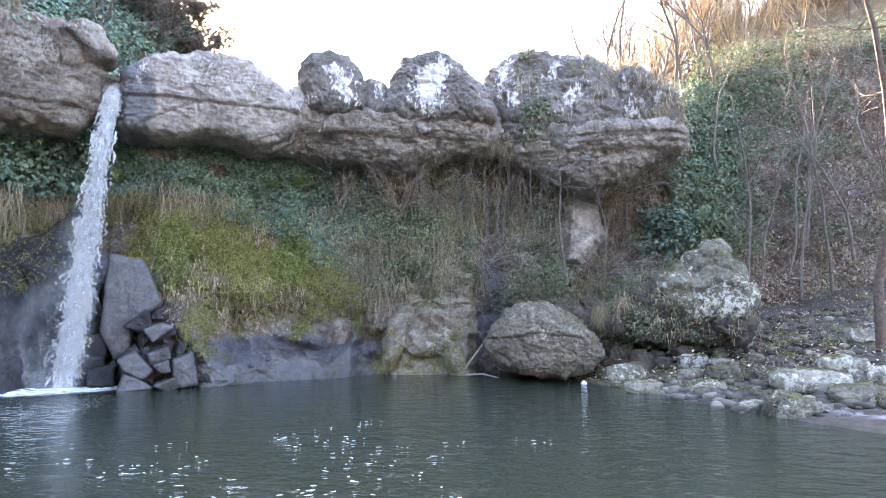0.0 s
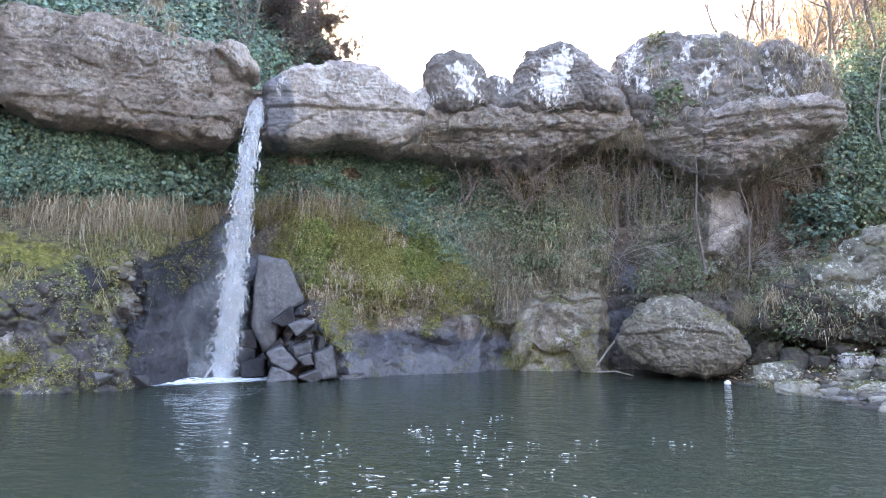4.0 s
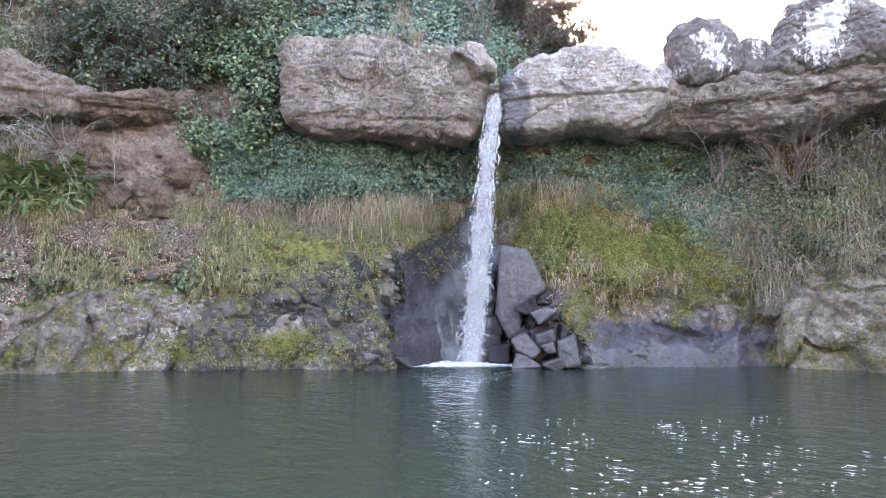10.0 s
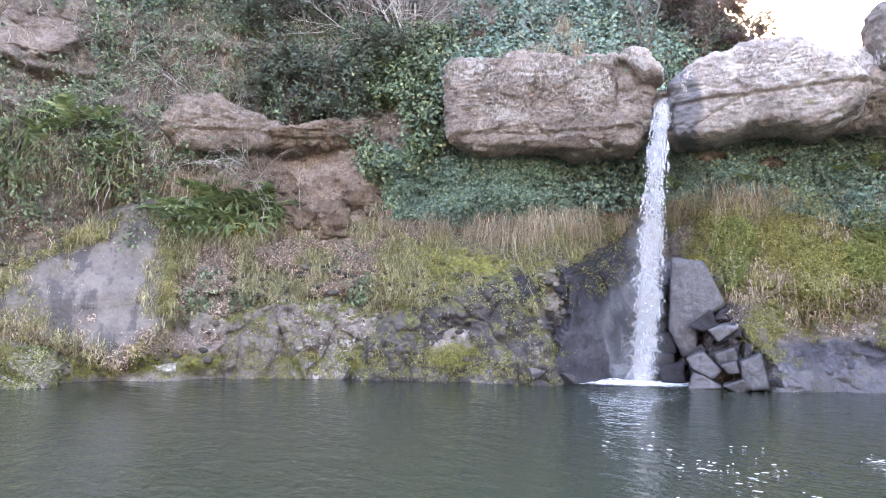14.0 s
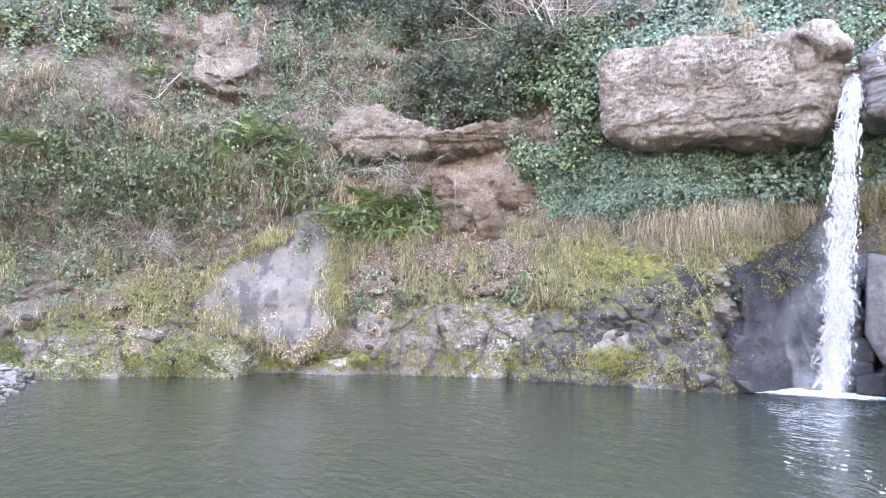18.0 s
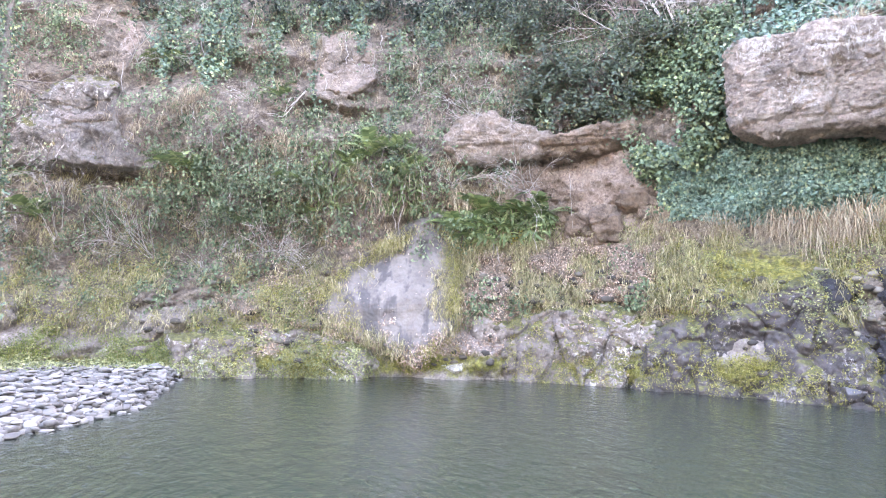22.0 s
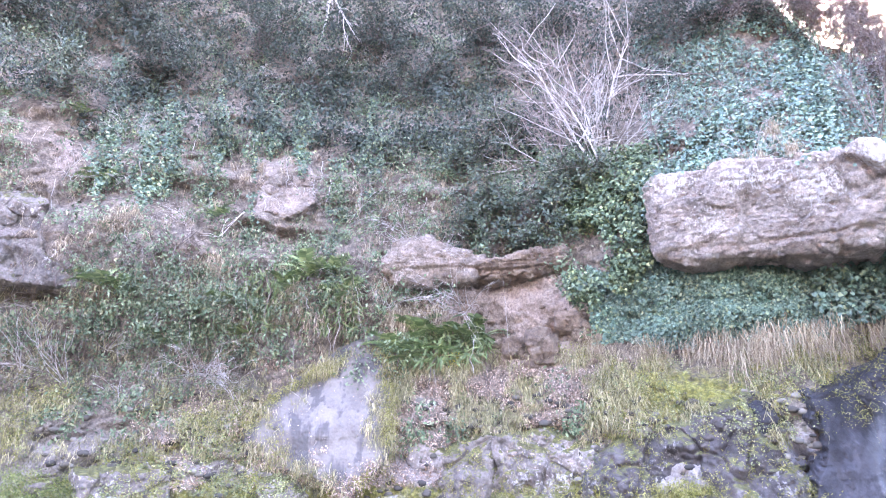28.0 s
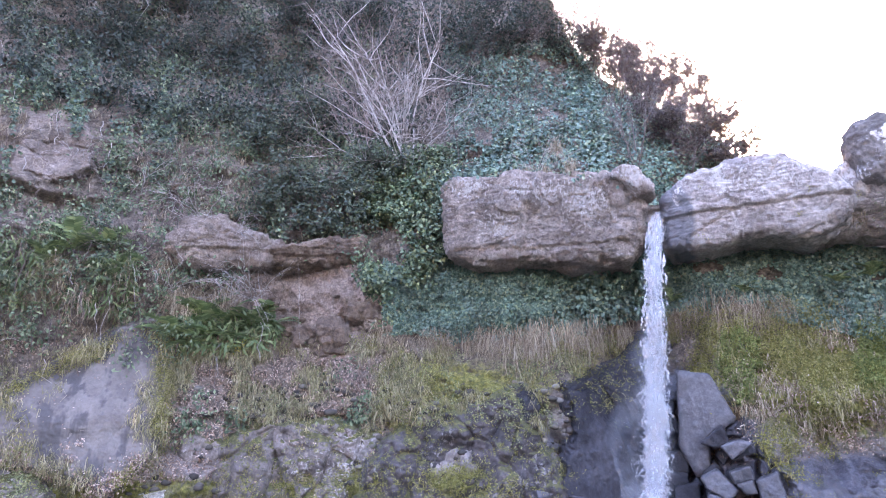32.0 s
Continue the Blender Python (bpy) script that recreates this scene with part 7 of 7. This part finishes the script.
for k, (th, h) in enumerate([(-13.6, 5.4), (-14.6, 6.0), (-15.3, 6.2), (-16.3, 4.2), (-17.6, 4.6), (-18.9, 5.4), (-20.2, 6), (-21.3, 6.2), (-22.6, 6.4), (-23.8, 6.6)]):
    bare_shrub("bare_tree", "slender bare tree against the sky behind the rim", "tree", 0, 0, 0, h, 1600 + k, 1, TWIG, base=np.array(at(th, 22.5, 8.0)), spread=0.07, radius=0.075, depth=2, forks=9, fan=0.8, up=0.05, shrink=0.34, taper=0.4, limb_parts=True, group="slender trees behind the rim")

# sunlit trees beyond the rim
far = [bare_shrub("bare_tree", "sunlit leafless tree beyond the rim", "tree", 0, 0, 0, 6.5, 860 + k, 2, TWIG_BROWN, twig_mat=GOLD_TWIG, base=far_hill_point(np.array([th]), np.array([e]))[0], spread=0.06, radius=0.05, depth=2, forks=8, fan=0.6, up=0.08, shrink=0.4, group="sunlit trees beyond the rim") for k, (th, e) in enumerate([(-20.5, 15.5), (-26, 19), (-32, 20)])]
rs = np.random.default_rng(870)
for k in range(150):
    th = rs.uniform(-42, -22) if k % 2 else rs.uniform(-26, -13.5)
    e = max(9.0, float(far_top(th)) - rs.uniform(0.2, 6))
    copy_thing(far[rs.integers(3)], Matrix.Translation(Vector(far_hill_point(np.array([th]), np.array([e]))[0]) - Vector((0, 0, 0.2))) @ pose(0, 0, 0, 0, 0, rs.uniform(0, 360)) @ Matrix.Scale(rs.uniform(0.7, 1.4), 4))

# evergreen bushes
for k, (th, e, s, n, lab) in enumerate([
        (57.0, 18.5, 1.2, 3800, "green evergreen bush hanging over the ledge"), (61.5, 19.5, 1.2, 3600, "spreading evergreen bush above the bare earth"), (54.0, 21.5, 1.2, 3400, "green evergreen bush beside the ivy curtain"), (65.0, 23.5, 1.3, 3600, "evergreen bush on the slope"), (60.0, 25.5, 1.4, 3600, "green evergreen bush on the slope"),
        (69.0, 29.5, 1.7, 4200, "dark evergreen bush in the upper wood"), (62.0, 33.5, 2.0, 5000, "dark evergreen tree crown in the upper wood"), (54.5, 34.0, 2.0, 4600, "dark evergreen tree crown in the upper wood"), (84.0, 33.0, 1.9, 4500, "dark bush in the upper wood"), (93.0, 28.5, 1.7, 4000, "dark bush in the upper wood"), (101.0, 26.0, 1.7, 4000, "dark bush in the upper wood"),
        (44.0, 33.0, 1.8, 4400, "dark evergreen crown at the skyline"), (38.0, 33.0, 1.7, 4200, "dark evergreen crown at the skyline"), (75.0, 38.0, 2.2, 4800, "dark tree crown at the top"), (66.0, 38.5, 2.3, 5000, "dark tree crown at the top"), (58.0, 39.0, 2.3, 5000, "dark tree crown at the top"), (79.0, 30.0, 1.6, 4000, "dark bush in the upper wood"), (72.0, 33.5, 1.8, 4400, "dark bush in the upper wood"), (88.0, 36.0, 2.2, 4800, "dark bush in the upper wood"), (97.0, 33.0, 2.2, 4800, "dark bush in the upper wood"), (106.0, 30.0, 2.0, 4600, "dark bush in the upper wood"), (41.0, 37.0, 2.1, 4800, "dark tree crown at the top"), (63.5, 17.5, 0.9, 2600, "small evergreen bush over the ledge"), (60.0, 16.6, 0.8, 2400, "small evergreen bush hanging over the ledge"), (48.0, 39.0, 2.3, 5000, "dark tree crown at the top")]):
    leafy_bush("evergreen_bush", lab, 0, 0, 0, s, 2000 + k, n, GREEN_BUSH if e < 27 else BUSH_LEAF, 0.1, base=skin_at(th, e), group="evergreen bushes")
for k, (th, e, s, n) in enumerate([(19.9, 18.6, 0.9, 4200), (20.9, 20.8, 1.0, 4600), (22.2, 23.0, 1.1, 5200), (23.6, 25.4, 1.2, 5600), (25.4, 27.0, 1.3, 6000), (27.2, 27.8, 1.3, 6000), (29.0, 28.8, 1.3, 6000), (30.8, 30.0, 1.4, 6400), (32.4, 31.2, 1.5, 6400), (33.8, 33.2, 1.6, 6600), (35.2, 35.8, 1.7, 6600), (36.6, 38.4, 1.8, 6600), (24.4, 22.6, 1.2, 4600), (26.6, 24.4, 1.2, 4600)]):
    leafy_bush("evergreen_bush", "dark twiggy tree with withered leaves at the hill's skyline", 0, 0, 0, s, 930 + k, int(1.3 * n), DRY_CROWN, 0.075, base=hill_point(th, e)[0], group="evergreen bushes")
leafy_bush("ivy_bush", "rounded ivy bush above the outcrop", 0, 0, 0, 0.95, 940, 3600, IVY_LEAF, 0.085, base=skin_at(-18.9, 5.2) + np.array((0, -0.3, 0.1)), shape=IVY_SHAPE)

# ivy-clad trunks on the left
def ivied_tree(th, r, seed, lean, width):
    t = thing("ivied_tree", "slender grey tree trunk wrapped in ivy", "tree", "ivied trees", at=at(th, r, 2.4))
    rs = np.random.default_rng(seed)
    z = np.linspace(-0.8, 9, 24)
    axis = np.stack([0.05 * np.sin(z * 1.1 + seed) + lean * z, 0.03 * np.cos(z), z], -1)
    part("trunk", mesh_np("trunk", *tubes([(axis, np.linspace(width, 0.5 * width, 24))], 10)), BARK, t)
    pk = axis[(rs.uniform(size=4200) ** 1.2 * 23).astype(int)] + rs.normal(size=(4200, 3)) * (0.1, 0.1, 0.3)
    part("ivy", mesh_np("ivy", *scattered(IVY_SHAPE, pk, unit(rs.normal(size=(4200, 3)) + (0, -0.6, 0)), rs.uniform(0.04, 0.08, 4200), rs, 0.5), False), IVY_DRAPE, t, "dark ivy leaves")
    br = []
    for _ in range(9):
        br += grow(rs, axis[rs.integers(8, 23)], rs.normal(size=3) * (1, 1, 0.3), rs.uniform(0.8, 1.8), 0.02, 1, forks=4)
    tagged(part("crown", mesh_np("crown", *tubes([(p, q) for _, p, q in br], 3)), TWIG, t), kind="stuff")


ivied_tree(107.6, 15.6, 950, -0.012, 0.1)
ivied_tree(109.0, 16.0, 951, -0.05, 0.08)

# ferns
for k, (th, e, n, s) in enumerate([(70.8, 6.9, 12, 1.05), (68.6, 8.0, 12, 1.1), (66.6, 8.4, 13, 1.1), (64.6, 8.2, 12, 1.1), (63.0, 7.8, 11, 1.0), (66.0, 6.8, 10, 0.9), (69.6, 6.2, 9, 0.85), (78.6, 13.2, 12, 1.1), (76.8, 13.6, 11, 1.0), (75.6, 11.6, 10, 0.9), (80.5, 12.0, 9, 0.9), (84.5, 8.0, 9, 0.9), (95.2, 11.2, 10, 1.1), (93.8, 10.8, 8, 0.9), (105.0, 6.4, 10, 1.1), (87.0, 17.8, 9, 0.8), (96.5, 19.5, 8, 0.9), (98.5, 24, 9, 0.9), (86.0, 10.5, 8, 0.8), (90.0, 7.0, 8, 0.8), (-15.8, -0.6, 9, 0.6), (27.5, 9.4, 6, 0.5), (21.8, 9.6, 7, 0.5)]):
    fern("green fern with arching fronds on the bank", th, e, 960 + k, n, 1.25 * s)
fern("rust-brown dead fern among dark ivy", 12.9, 10.0, 990, 10, 0.7, RUST_LEAF)
fern("rust-brown dead fern among dark ivy", 15.2, 9.8, 991, 8, 0.6, RUST_LEAF)
for k, (th, e) in enumerate([(64.9, 5.9), (64.5, 6.1)]):
    rs = np.random.default_rng(995 + k)
    q = skin_at(th, e)
    pk = rs.normal(size=(120, 3)) * (0.1, 0.1, 0.1) + (0, -0.15, 0.12)
    v, f = scattered(OVAL_SHAPE, pk, np.tile((0.0, -0.5, 0.6), (120, 1)), rs.uniform(0.03, 0.05, 120), rs, 0.6)
    tagged(part("yellow_flowers", mesh_np("yellow_flowers", v, f, False), YELLOW, m=Matrix.Translation(Vector(q))), "cluster of small yellow flowers below the ferns", "flowers")

# hanging roots and vines on the bluff
rs = np.random.default_rng(1000)
paths = []
for _ in range(200):
    th = rs.uniform(-11, 2) if rs.uniform() < 0.85 else rs.uniform(-16, -14)
    e = rs.uniform(7, 16)
    q = skin_at(th, e) + np.array((0, -0.35 - 0.9 * rs.uniform(), 0))
    n = 9
    drop = rs.uniform(0.6, 2.4)
    pts = q + np.stack([np.cumsum(rs.normal(size=n)) * 0.035, np.cumsum(rs.normal(size=n)) * 0.02, -np.linspace(0, drop, n)], -1)
    paths.append((pts, np.linspace(0.009, 0.003, n) * rs.uniform(0.5, 1.5)))
v, f = tubes(paths, 3)
tagged(part("hanging_vines", mesh_np("hanging_vines", v, f), TWIG_PINK), "tangle of bare hanging vines and roots on the bluff", "vines", kind="stuff")

# dead stems and roots hanging down the steep slope
rs = np.random.default_rng(1010)
paths = []
for _ in range(650):
    th, e = rs.uniform(60, 114), rs.uniform(5, 26)
    q = skin_at(th, e)
    q = q - unit(q * (1, 1, 0)) * rs.uniform(0.1, 0.5)
    n = 7
    drop = rs.uniform(0.4, 1.6) * (1 if rs.uniform() < 0.7 else -0.7)
    pts = q + np.stack([np.cumsum(rs.normal(size=n)) * 0.06, np.cumsum(rs.normal(size=n)) * 0.06, -np.linspace(0, drop, n)], -1)
    paths.append((pts, np.linspace(0.012, 0.004, n) * rs.uniform(0.5, 1.4)))
for k, mat in enumerate((TWIG_BROWN, TWIG, TWIG_PALE)):
    some = paths[:300] if k == 0 else paths[300:560] if k == 1 else paths[560:]
    tagged(part("dead_stems", mesh_np("dead_stems", *tubes(some, 3)), mat), ("brown", "grey", "bleached")[k] + " dead stems and roots on the steep slope", "stems", kind="stuff")

# driftwood pole and a white plastic bottle at the boulder's foot
a, b = at(-1.5, 15.25, -0.1), at(-4.4, 14.25, 0.95)
pts = np.array([a.lerp(b, t) + Vector((0, 0, 0.09 * math.sin(t * 2.6))) for t in np.linspace(0, 1, 10)])
v, f = tubes([(pts, np.linspace(0.028, 0.018, 10)), (np.array([at(-2.0, 15.0, 0.02), at(-3.6, 14.7, 0.08), at(-5, 14.4, 0.03)]), np.array([0.02, 0.016, 0.01]))], 7)
tagged(part("driftwood_pole", mesh_np("driftwood_pole", v, f), TWIG_PALE), "pale driftwood pole leaning on the boulder", "branch")

PLASTIC, pn, pl, pb = material("white_plastic")
pb.inputs["Base Color"].default_value, pb.inputs["Roughness"].default_value = (0.85, 0.86, 0.86, 1), 0.35


def lathe(name, prof, sides=20):
    ang = np.linspace(0, 2 * np.pi, sides, endpoint=False)
    p = np.array([(r * math.cos(a), r * math.sin(a), z) for r, z in prof for a in ang])
    i = np.arange(len(p)).reshape(len(prof), sides)
    j = np.roll(i, -1, 1)
    return mesh_np(name, p, np.stack([i[:-1], j[:-1], j[1:], i[1:]], -1).reshape(-1, 4))


bottle = thing("plastic_bottle", "white plastic canister floating beside the boulder", "bottle", at=at(-12.4, 13.9, -0.05))
bottle.scale = (0.75, 0.75, 0.5)
part("body", lathe("body", [(0.0, 0), (0.07, 0.0), (0.085, 0.02), (0.085, 0.15), (0.075, 0.18), (0.035, 0.2), (0.03, 0.21)]), PLASTIC, bottle)
part("cap", lathe("cap", [(0.036, 0.205), (0.036, 0.235), (0.03, 0.24), (0.0, 0.24)]), PLASTIC, bottle, "white screw cap")


# rapids where the stream leaves
def build_rapids():
    rs = np.random.default_rng(77)
    mat = veil_material("rapids_foam", 0.35, 4.0, (1, 1, 1))
    for k, (th, r, w, d) in enumerate([(-21, 12.3, 1.6, 0.4), (-25, 12.4, 1.5, 0.5), (-31, 11.2, 2.0, 0.5), (-27.5, 13.2, 1.4, 0.5), (-34, 10.9, 1.6, 0.5)]):
        A, R = np.meshgrid(np.linspace(0, 2 * np.pi, 40), np.linspace(0, 1, 10), indexing="ij")
        a, q = A.ravel(), R.ravel()
        p = np.stack([q * np.cos(a) * w / 2, q * np.sin(a) * d / 2, 0 * a], -1)
        p[:, 2] = 0.03 * vnoise(p * 5 + k * 9, 4)
        idx = np.arange(len(a)).reshape(A.shape)
        f = np.stack([idx[:-1, :-1], idx[:-1, 1:], idx[1:, 1:], idx[1:, :-1]], -1).reshape(-1, 4)
        ob = part("rapids_foam", mesh_np("rapids_foam", p, f, True, thick=np.clip(1.2 * (1 - q), 0, 1)), mat, m=Matrix.Translation(at(th, r, max(0.02, on_ground(th, r) + 0.06))) @ pose(0, 0, 0, 0, 0, th + 15))
        tagged(ob, "white rippling water of the small rapids", "rapids", "rapids of the stream")


build_rapids()


# growth rooted on the rocks themselves
def rock_named(name):
    return bpy.data.objects[name]


up_moss = lambda p, q, n: q[:, 2] - 0.22 + 0.9 * n  # noqa: E731
for k, (name, count) in enumerate((("mossy_bank_mass", 4500), ("knobbly_bank_rock", 3200), ("cleft_rock", 2500), ("grey_wet_face", 900), ("boulder", 700), ("ledge_rock", 1500), ("lip_slab", 500), ("outcrop_mound", 3000))):
    cover(rock_named(name), "moss", "yellow-green moss", MOSS_TUFT, TUFT_SHAPE, count, (0.03, 0.06), 1100 + k, up_moss, 20, 0.045)
for k, ob in enumerate([o for o in bpy.data.objects if o.name.startswith("bank_rock")]):
    cover(ob, "moss", "yellow-green moss", MOSS_TUFT, TUFT_SHAPE, 300, (0.03, 0.055), 1200 + k, lambda p, q, n: q[:, 2] - 0.3 + n, 16, 0.035)
cover(rock_named("mossy_bank_mass"), "herb_cover", "pale green herbs", HERB_LEAF, OVAL_SHAPE, 1700, (0.03, 0.06), 1301, lambda p, q, n: p[:, 2] - 1.6 + 1.2 * n, 14, 0.06)
cover(rock_named("outcrop_mound"), "grass_cap", "dry grass cap", DRY_GRASS, None, 3600, (0.16, 0.26), 1302, lambda p, q, n: q[:, 2] - 0.05 + 0.5 * n, 12, 0.07)
cover(rock_named("outcrop_mound"), "herb_cover", "green herbs", BRAMBLE_LEAF, OVAL_SHAPE, 5000, (0.04, 0.07), 1303, lambda p, q, n: q[:, 2] - 0.1 - 0.7 * n, 20, 0.09)
cover(rock_named("lichen_bluff"), "grass", "brown dry grass", DRY_GRASS, None, 1800, (0.2, 0.3), 1304, lambda p, q, n: 0.9 * n - 0.35 + 0.4 * (p[:, 2] < -0.6), 12, 0.05)
cover(rock_named("lichen_bluff"), "ivy", "small ivy leaves", IVY_PALE, IVY_SHAPE, 3200, (0.05, 0.09), 1305, lambda p, q, n: 0.35 - np.abs(p[:, 0] + 0.35) + 0.6 * n - 0.1, 16, 0.07, 0.03)
cover(rock_named("lichen_bluff"), "moss", "dark green moss cap", HERB_LEAF, TUFT_SHAPE, 2600, (0.04, 0.08), 1306, lambda p, q, n: np.minimum(0.5 - np.abs(p[:, 0] - 1.05), p[:, 2] - 0.55) + 0.25 * n, 20, 0.06)
cover(rock_named("ledge_rock"), "grass", "brown dry grass", DRY_GRASS, None, 1600, (0.2, 0.3), 1307, lambda p, q, n: n - 0.1, 12, 0.05)
cover(rock_named("overhanging_block"), "litter", "dry leaves and twigs on top", LITTER, OVAL_SHAPE, 900, (0.04, 0.07), 1308, lambda p, q, n: q[:, 2] - 0.6 + 0.4 * n, 6, 0.1)
cover(rock_named("overhanging_block"), "ivy_edge", "ivy creeping over the top edge", IVY_LEAF, IVY_SHAPE, 1600, (0.07, 0.12), 1309, lambda p, q, n: np.minimum(p[:, 2] - 0.75, 1) + 0.35 * n + np.clip(-1.9 - p[:, 0], -0.2, 1), 14, 0.1, 0.05)

for name, mat, label, n in (("smooth_rock_face", LITTER, "red-brown fallen leaves", 260), ("ledge_wall", LITTER, "fallen leaves", 300), ("knobbly_bank_rock", LITTER, "red-brown fallen leaves", 700)):
    cover(rock_named(name), "litter", label, mat, OVAL_SHAPE, n, (0.03, 0.06), 1320, lambda p, q, n: q[:, 2] - 0.2 + 0.5 * n, 5, 0.08)
cover(rock_named("grey_wet_face"), "moss_edge", "green moss along the top edge", MOSS_TUFT, TUFT_SHAPE, 5000, (0.03, 0.06), 1330, lambda p, q, n: p[:, 2] - 0.95 + 0.8 * n, 20, 0.06)

cover(rock_named("wet_shoulder"), "moss", "green moss on the upper edge", MOSS_TUFT, TUFT_SHAPE, 2600, (0.03, 0.06), 1331, lambda p, q, n: p[:, 2] - 2.1 + 0.6 * n, 20, 0.06)
cover(rock_named("cracked_wet_rock"), "moss", "green moss patches", MOSS_TUFT, TUFT_SHAPE, 500, (0.03, 0.05), 1337, lambda p, q, n: n - 0.4, 16, 0.05)
cover(rock_named("rim_shelf"), "creeper", "pale creeper trailing from the shelf", CREEPER_LEAF, OVAL_SHAPE, 2600, (0.04, 0.07), 1338, lambda p, q, n: n - 0.1 - 0.3 * p[:, 0] * (p[:, 0] < 0), 14, 0.14, 0.05)
cover(rock_named("strata_lip"), "creeper", "grey-green creeper trailing over the lip", CREEPER_LEAF, OVAL_SHAPE, 4200, (0.04, 0.08), 1332, lambda p, q, n: 0.1 + n, 14, 0.14, 0.05)
cover(rock_named("strata_lip"), "grass", "brown dry grass", DRY_GRASS, None, 900, (0.2, 0.32), 1333, lambda p, q, n: -0.1 - n, 10, 0.06)
cover(rock_named("rim_shelf"), "grass", "brown dry grass", DRY_GRASS, None, 600, (0.18, 0.28), 1334, lambda p, q, n: -0.2 - n, 10, 0.06)
cover(rock_named("outcrop_mound"), "brush", "grey-green leafy brush", BRAMBLE_LEAF, OVAL_SHAPE, 5000, (0.05, 0.09), 1335, lambda p, q, n: 0.3 - p[:, 0] + n, 24, 0.16, 0.08)

cover(rock_named("waterside_ledge"), "cress", "bright green cress along the water", HERB_LEAF, OVAL_SHAPE, 7000, (0.04, 0.07), 1340, lambda p, q, n: 0.45 - np.abs(p[:, 2] - 0.15) + 0.4 * n, 24, 0.09)
for k, name in enumerate(("knobbly_bank_rock", "mossy_bank_mass", "cleft_rock", "waterside_ledge")):
    cover(rock_named(name), "low_moss", "dark green moss near the water", MOSS_TUFT, TUFT_SHAPE, 5000, (0.03, 0.06), 1345 + k, lambda p, q, n: 0.45 - np.abs(p[:, 2] - 0.2) + 0.7 * n, 24, 0.06)

def on_edge(p, n):
    r = np.hypot(p[:, 0], p[:, 1])
    return 0.2 + 0.7 * n - face_edge(np.degrees(np.arctan2(-p[:, 0], p[:, 1])), np.degrees(np.arctan2(p[:, 2] - 1.6, r)))


face = rock_named("smooth_rock_face")
cover(face, "edge_moss", "green moss round the edge", MOSS_TUFT, TUFT_SHAPE, 9000, (0.03, 0.07), 1350, lambda p, q, n: on_edge(p, n), 20, 0.08, 0.02)
cover(face, "edge_grass", "straw grass round the edge", GREEN_GRASS, None, 2400, (0.2, 0.3), 1351, lambda p, q, n: on_edge(p, -n) - 0.1, 10, 0.08)
cover(face, "edge_litter", "red-brown leaves along the foot", LITTER, OVAL_SHAPE, 1600, (0.04, 0.07), 1352, lambda p, q, n: np.minimum(on_edge(p, n), 1.4 - p[:, 2]), 6, 0.1, 0.02)

# white flecks on the pool below the fall, painted glints of sky on ripples
rs = np.random.default_rng(1400)
seeds = [(rs.normal(12, 10), rs.uniform(-18.5, -12) if rs.uniform() < 0.75 else rs.uniform(-13, -10)) for _ in range(70)]
vs, fs = [], []
for th, e in seeds:
    for _ in range(rs.integers(1, 5)):
        r = 1.6 / math.tan(radians(-e)) + rs.normal() * 0.12
        c, a = at(th + rs.normal() * 0.9, r, 0.0), radians(th + rs.uniform(-25, 25))
        L, W = rs.uniform(0.01, 0.06) * rs.uniform(0.3, 1), rs.uniform(0.005, 0.014)
        ang = np.linspace(0, 2 * np.pi, 10, endpoint=False)
        k = rs.uniform(0.65, 1.15, 10)
        q = np.stack([L * np.cos(ang) * k, W * np.sin(ang) * k], -1) @ np.array([(math.cos(a), math.sin(a)), (-math.sin(a), math.cos(a))])
        b0 = 11 * len(vs)
        vs.append(np.vstack([np.array(c) + (0, 0, 0.005), np.column_stack([q + np.array(c)[:2], np.full(10, 0.0015)])]))
        fs.append(np.array([(b0, b0 + 1 + i, b0 + 1 + (i + 1) % 10) for i in range(10)]))
# plain white, so each fleck reads as a bright reflection
FLECK, fn, fl, fb = material("white_glint_fleck")
fb.inputs["Base Color"].default_value, fb.inputs["Roughness"].default_value = (0.85, 0.86, 0.84, 1), 0.5
tagged(part("foam_flecks", mesh_np("foam_flecks", np.concatenate(vs), np.concatenate(fs)), FLECK), "small white flecks on the pool imitating glints of sky", "foam", kind="stuff")
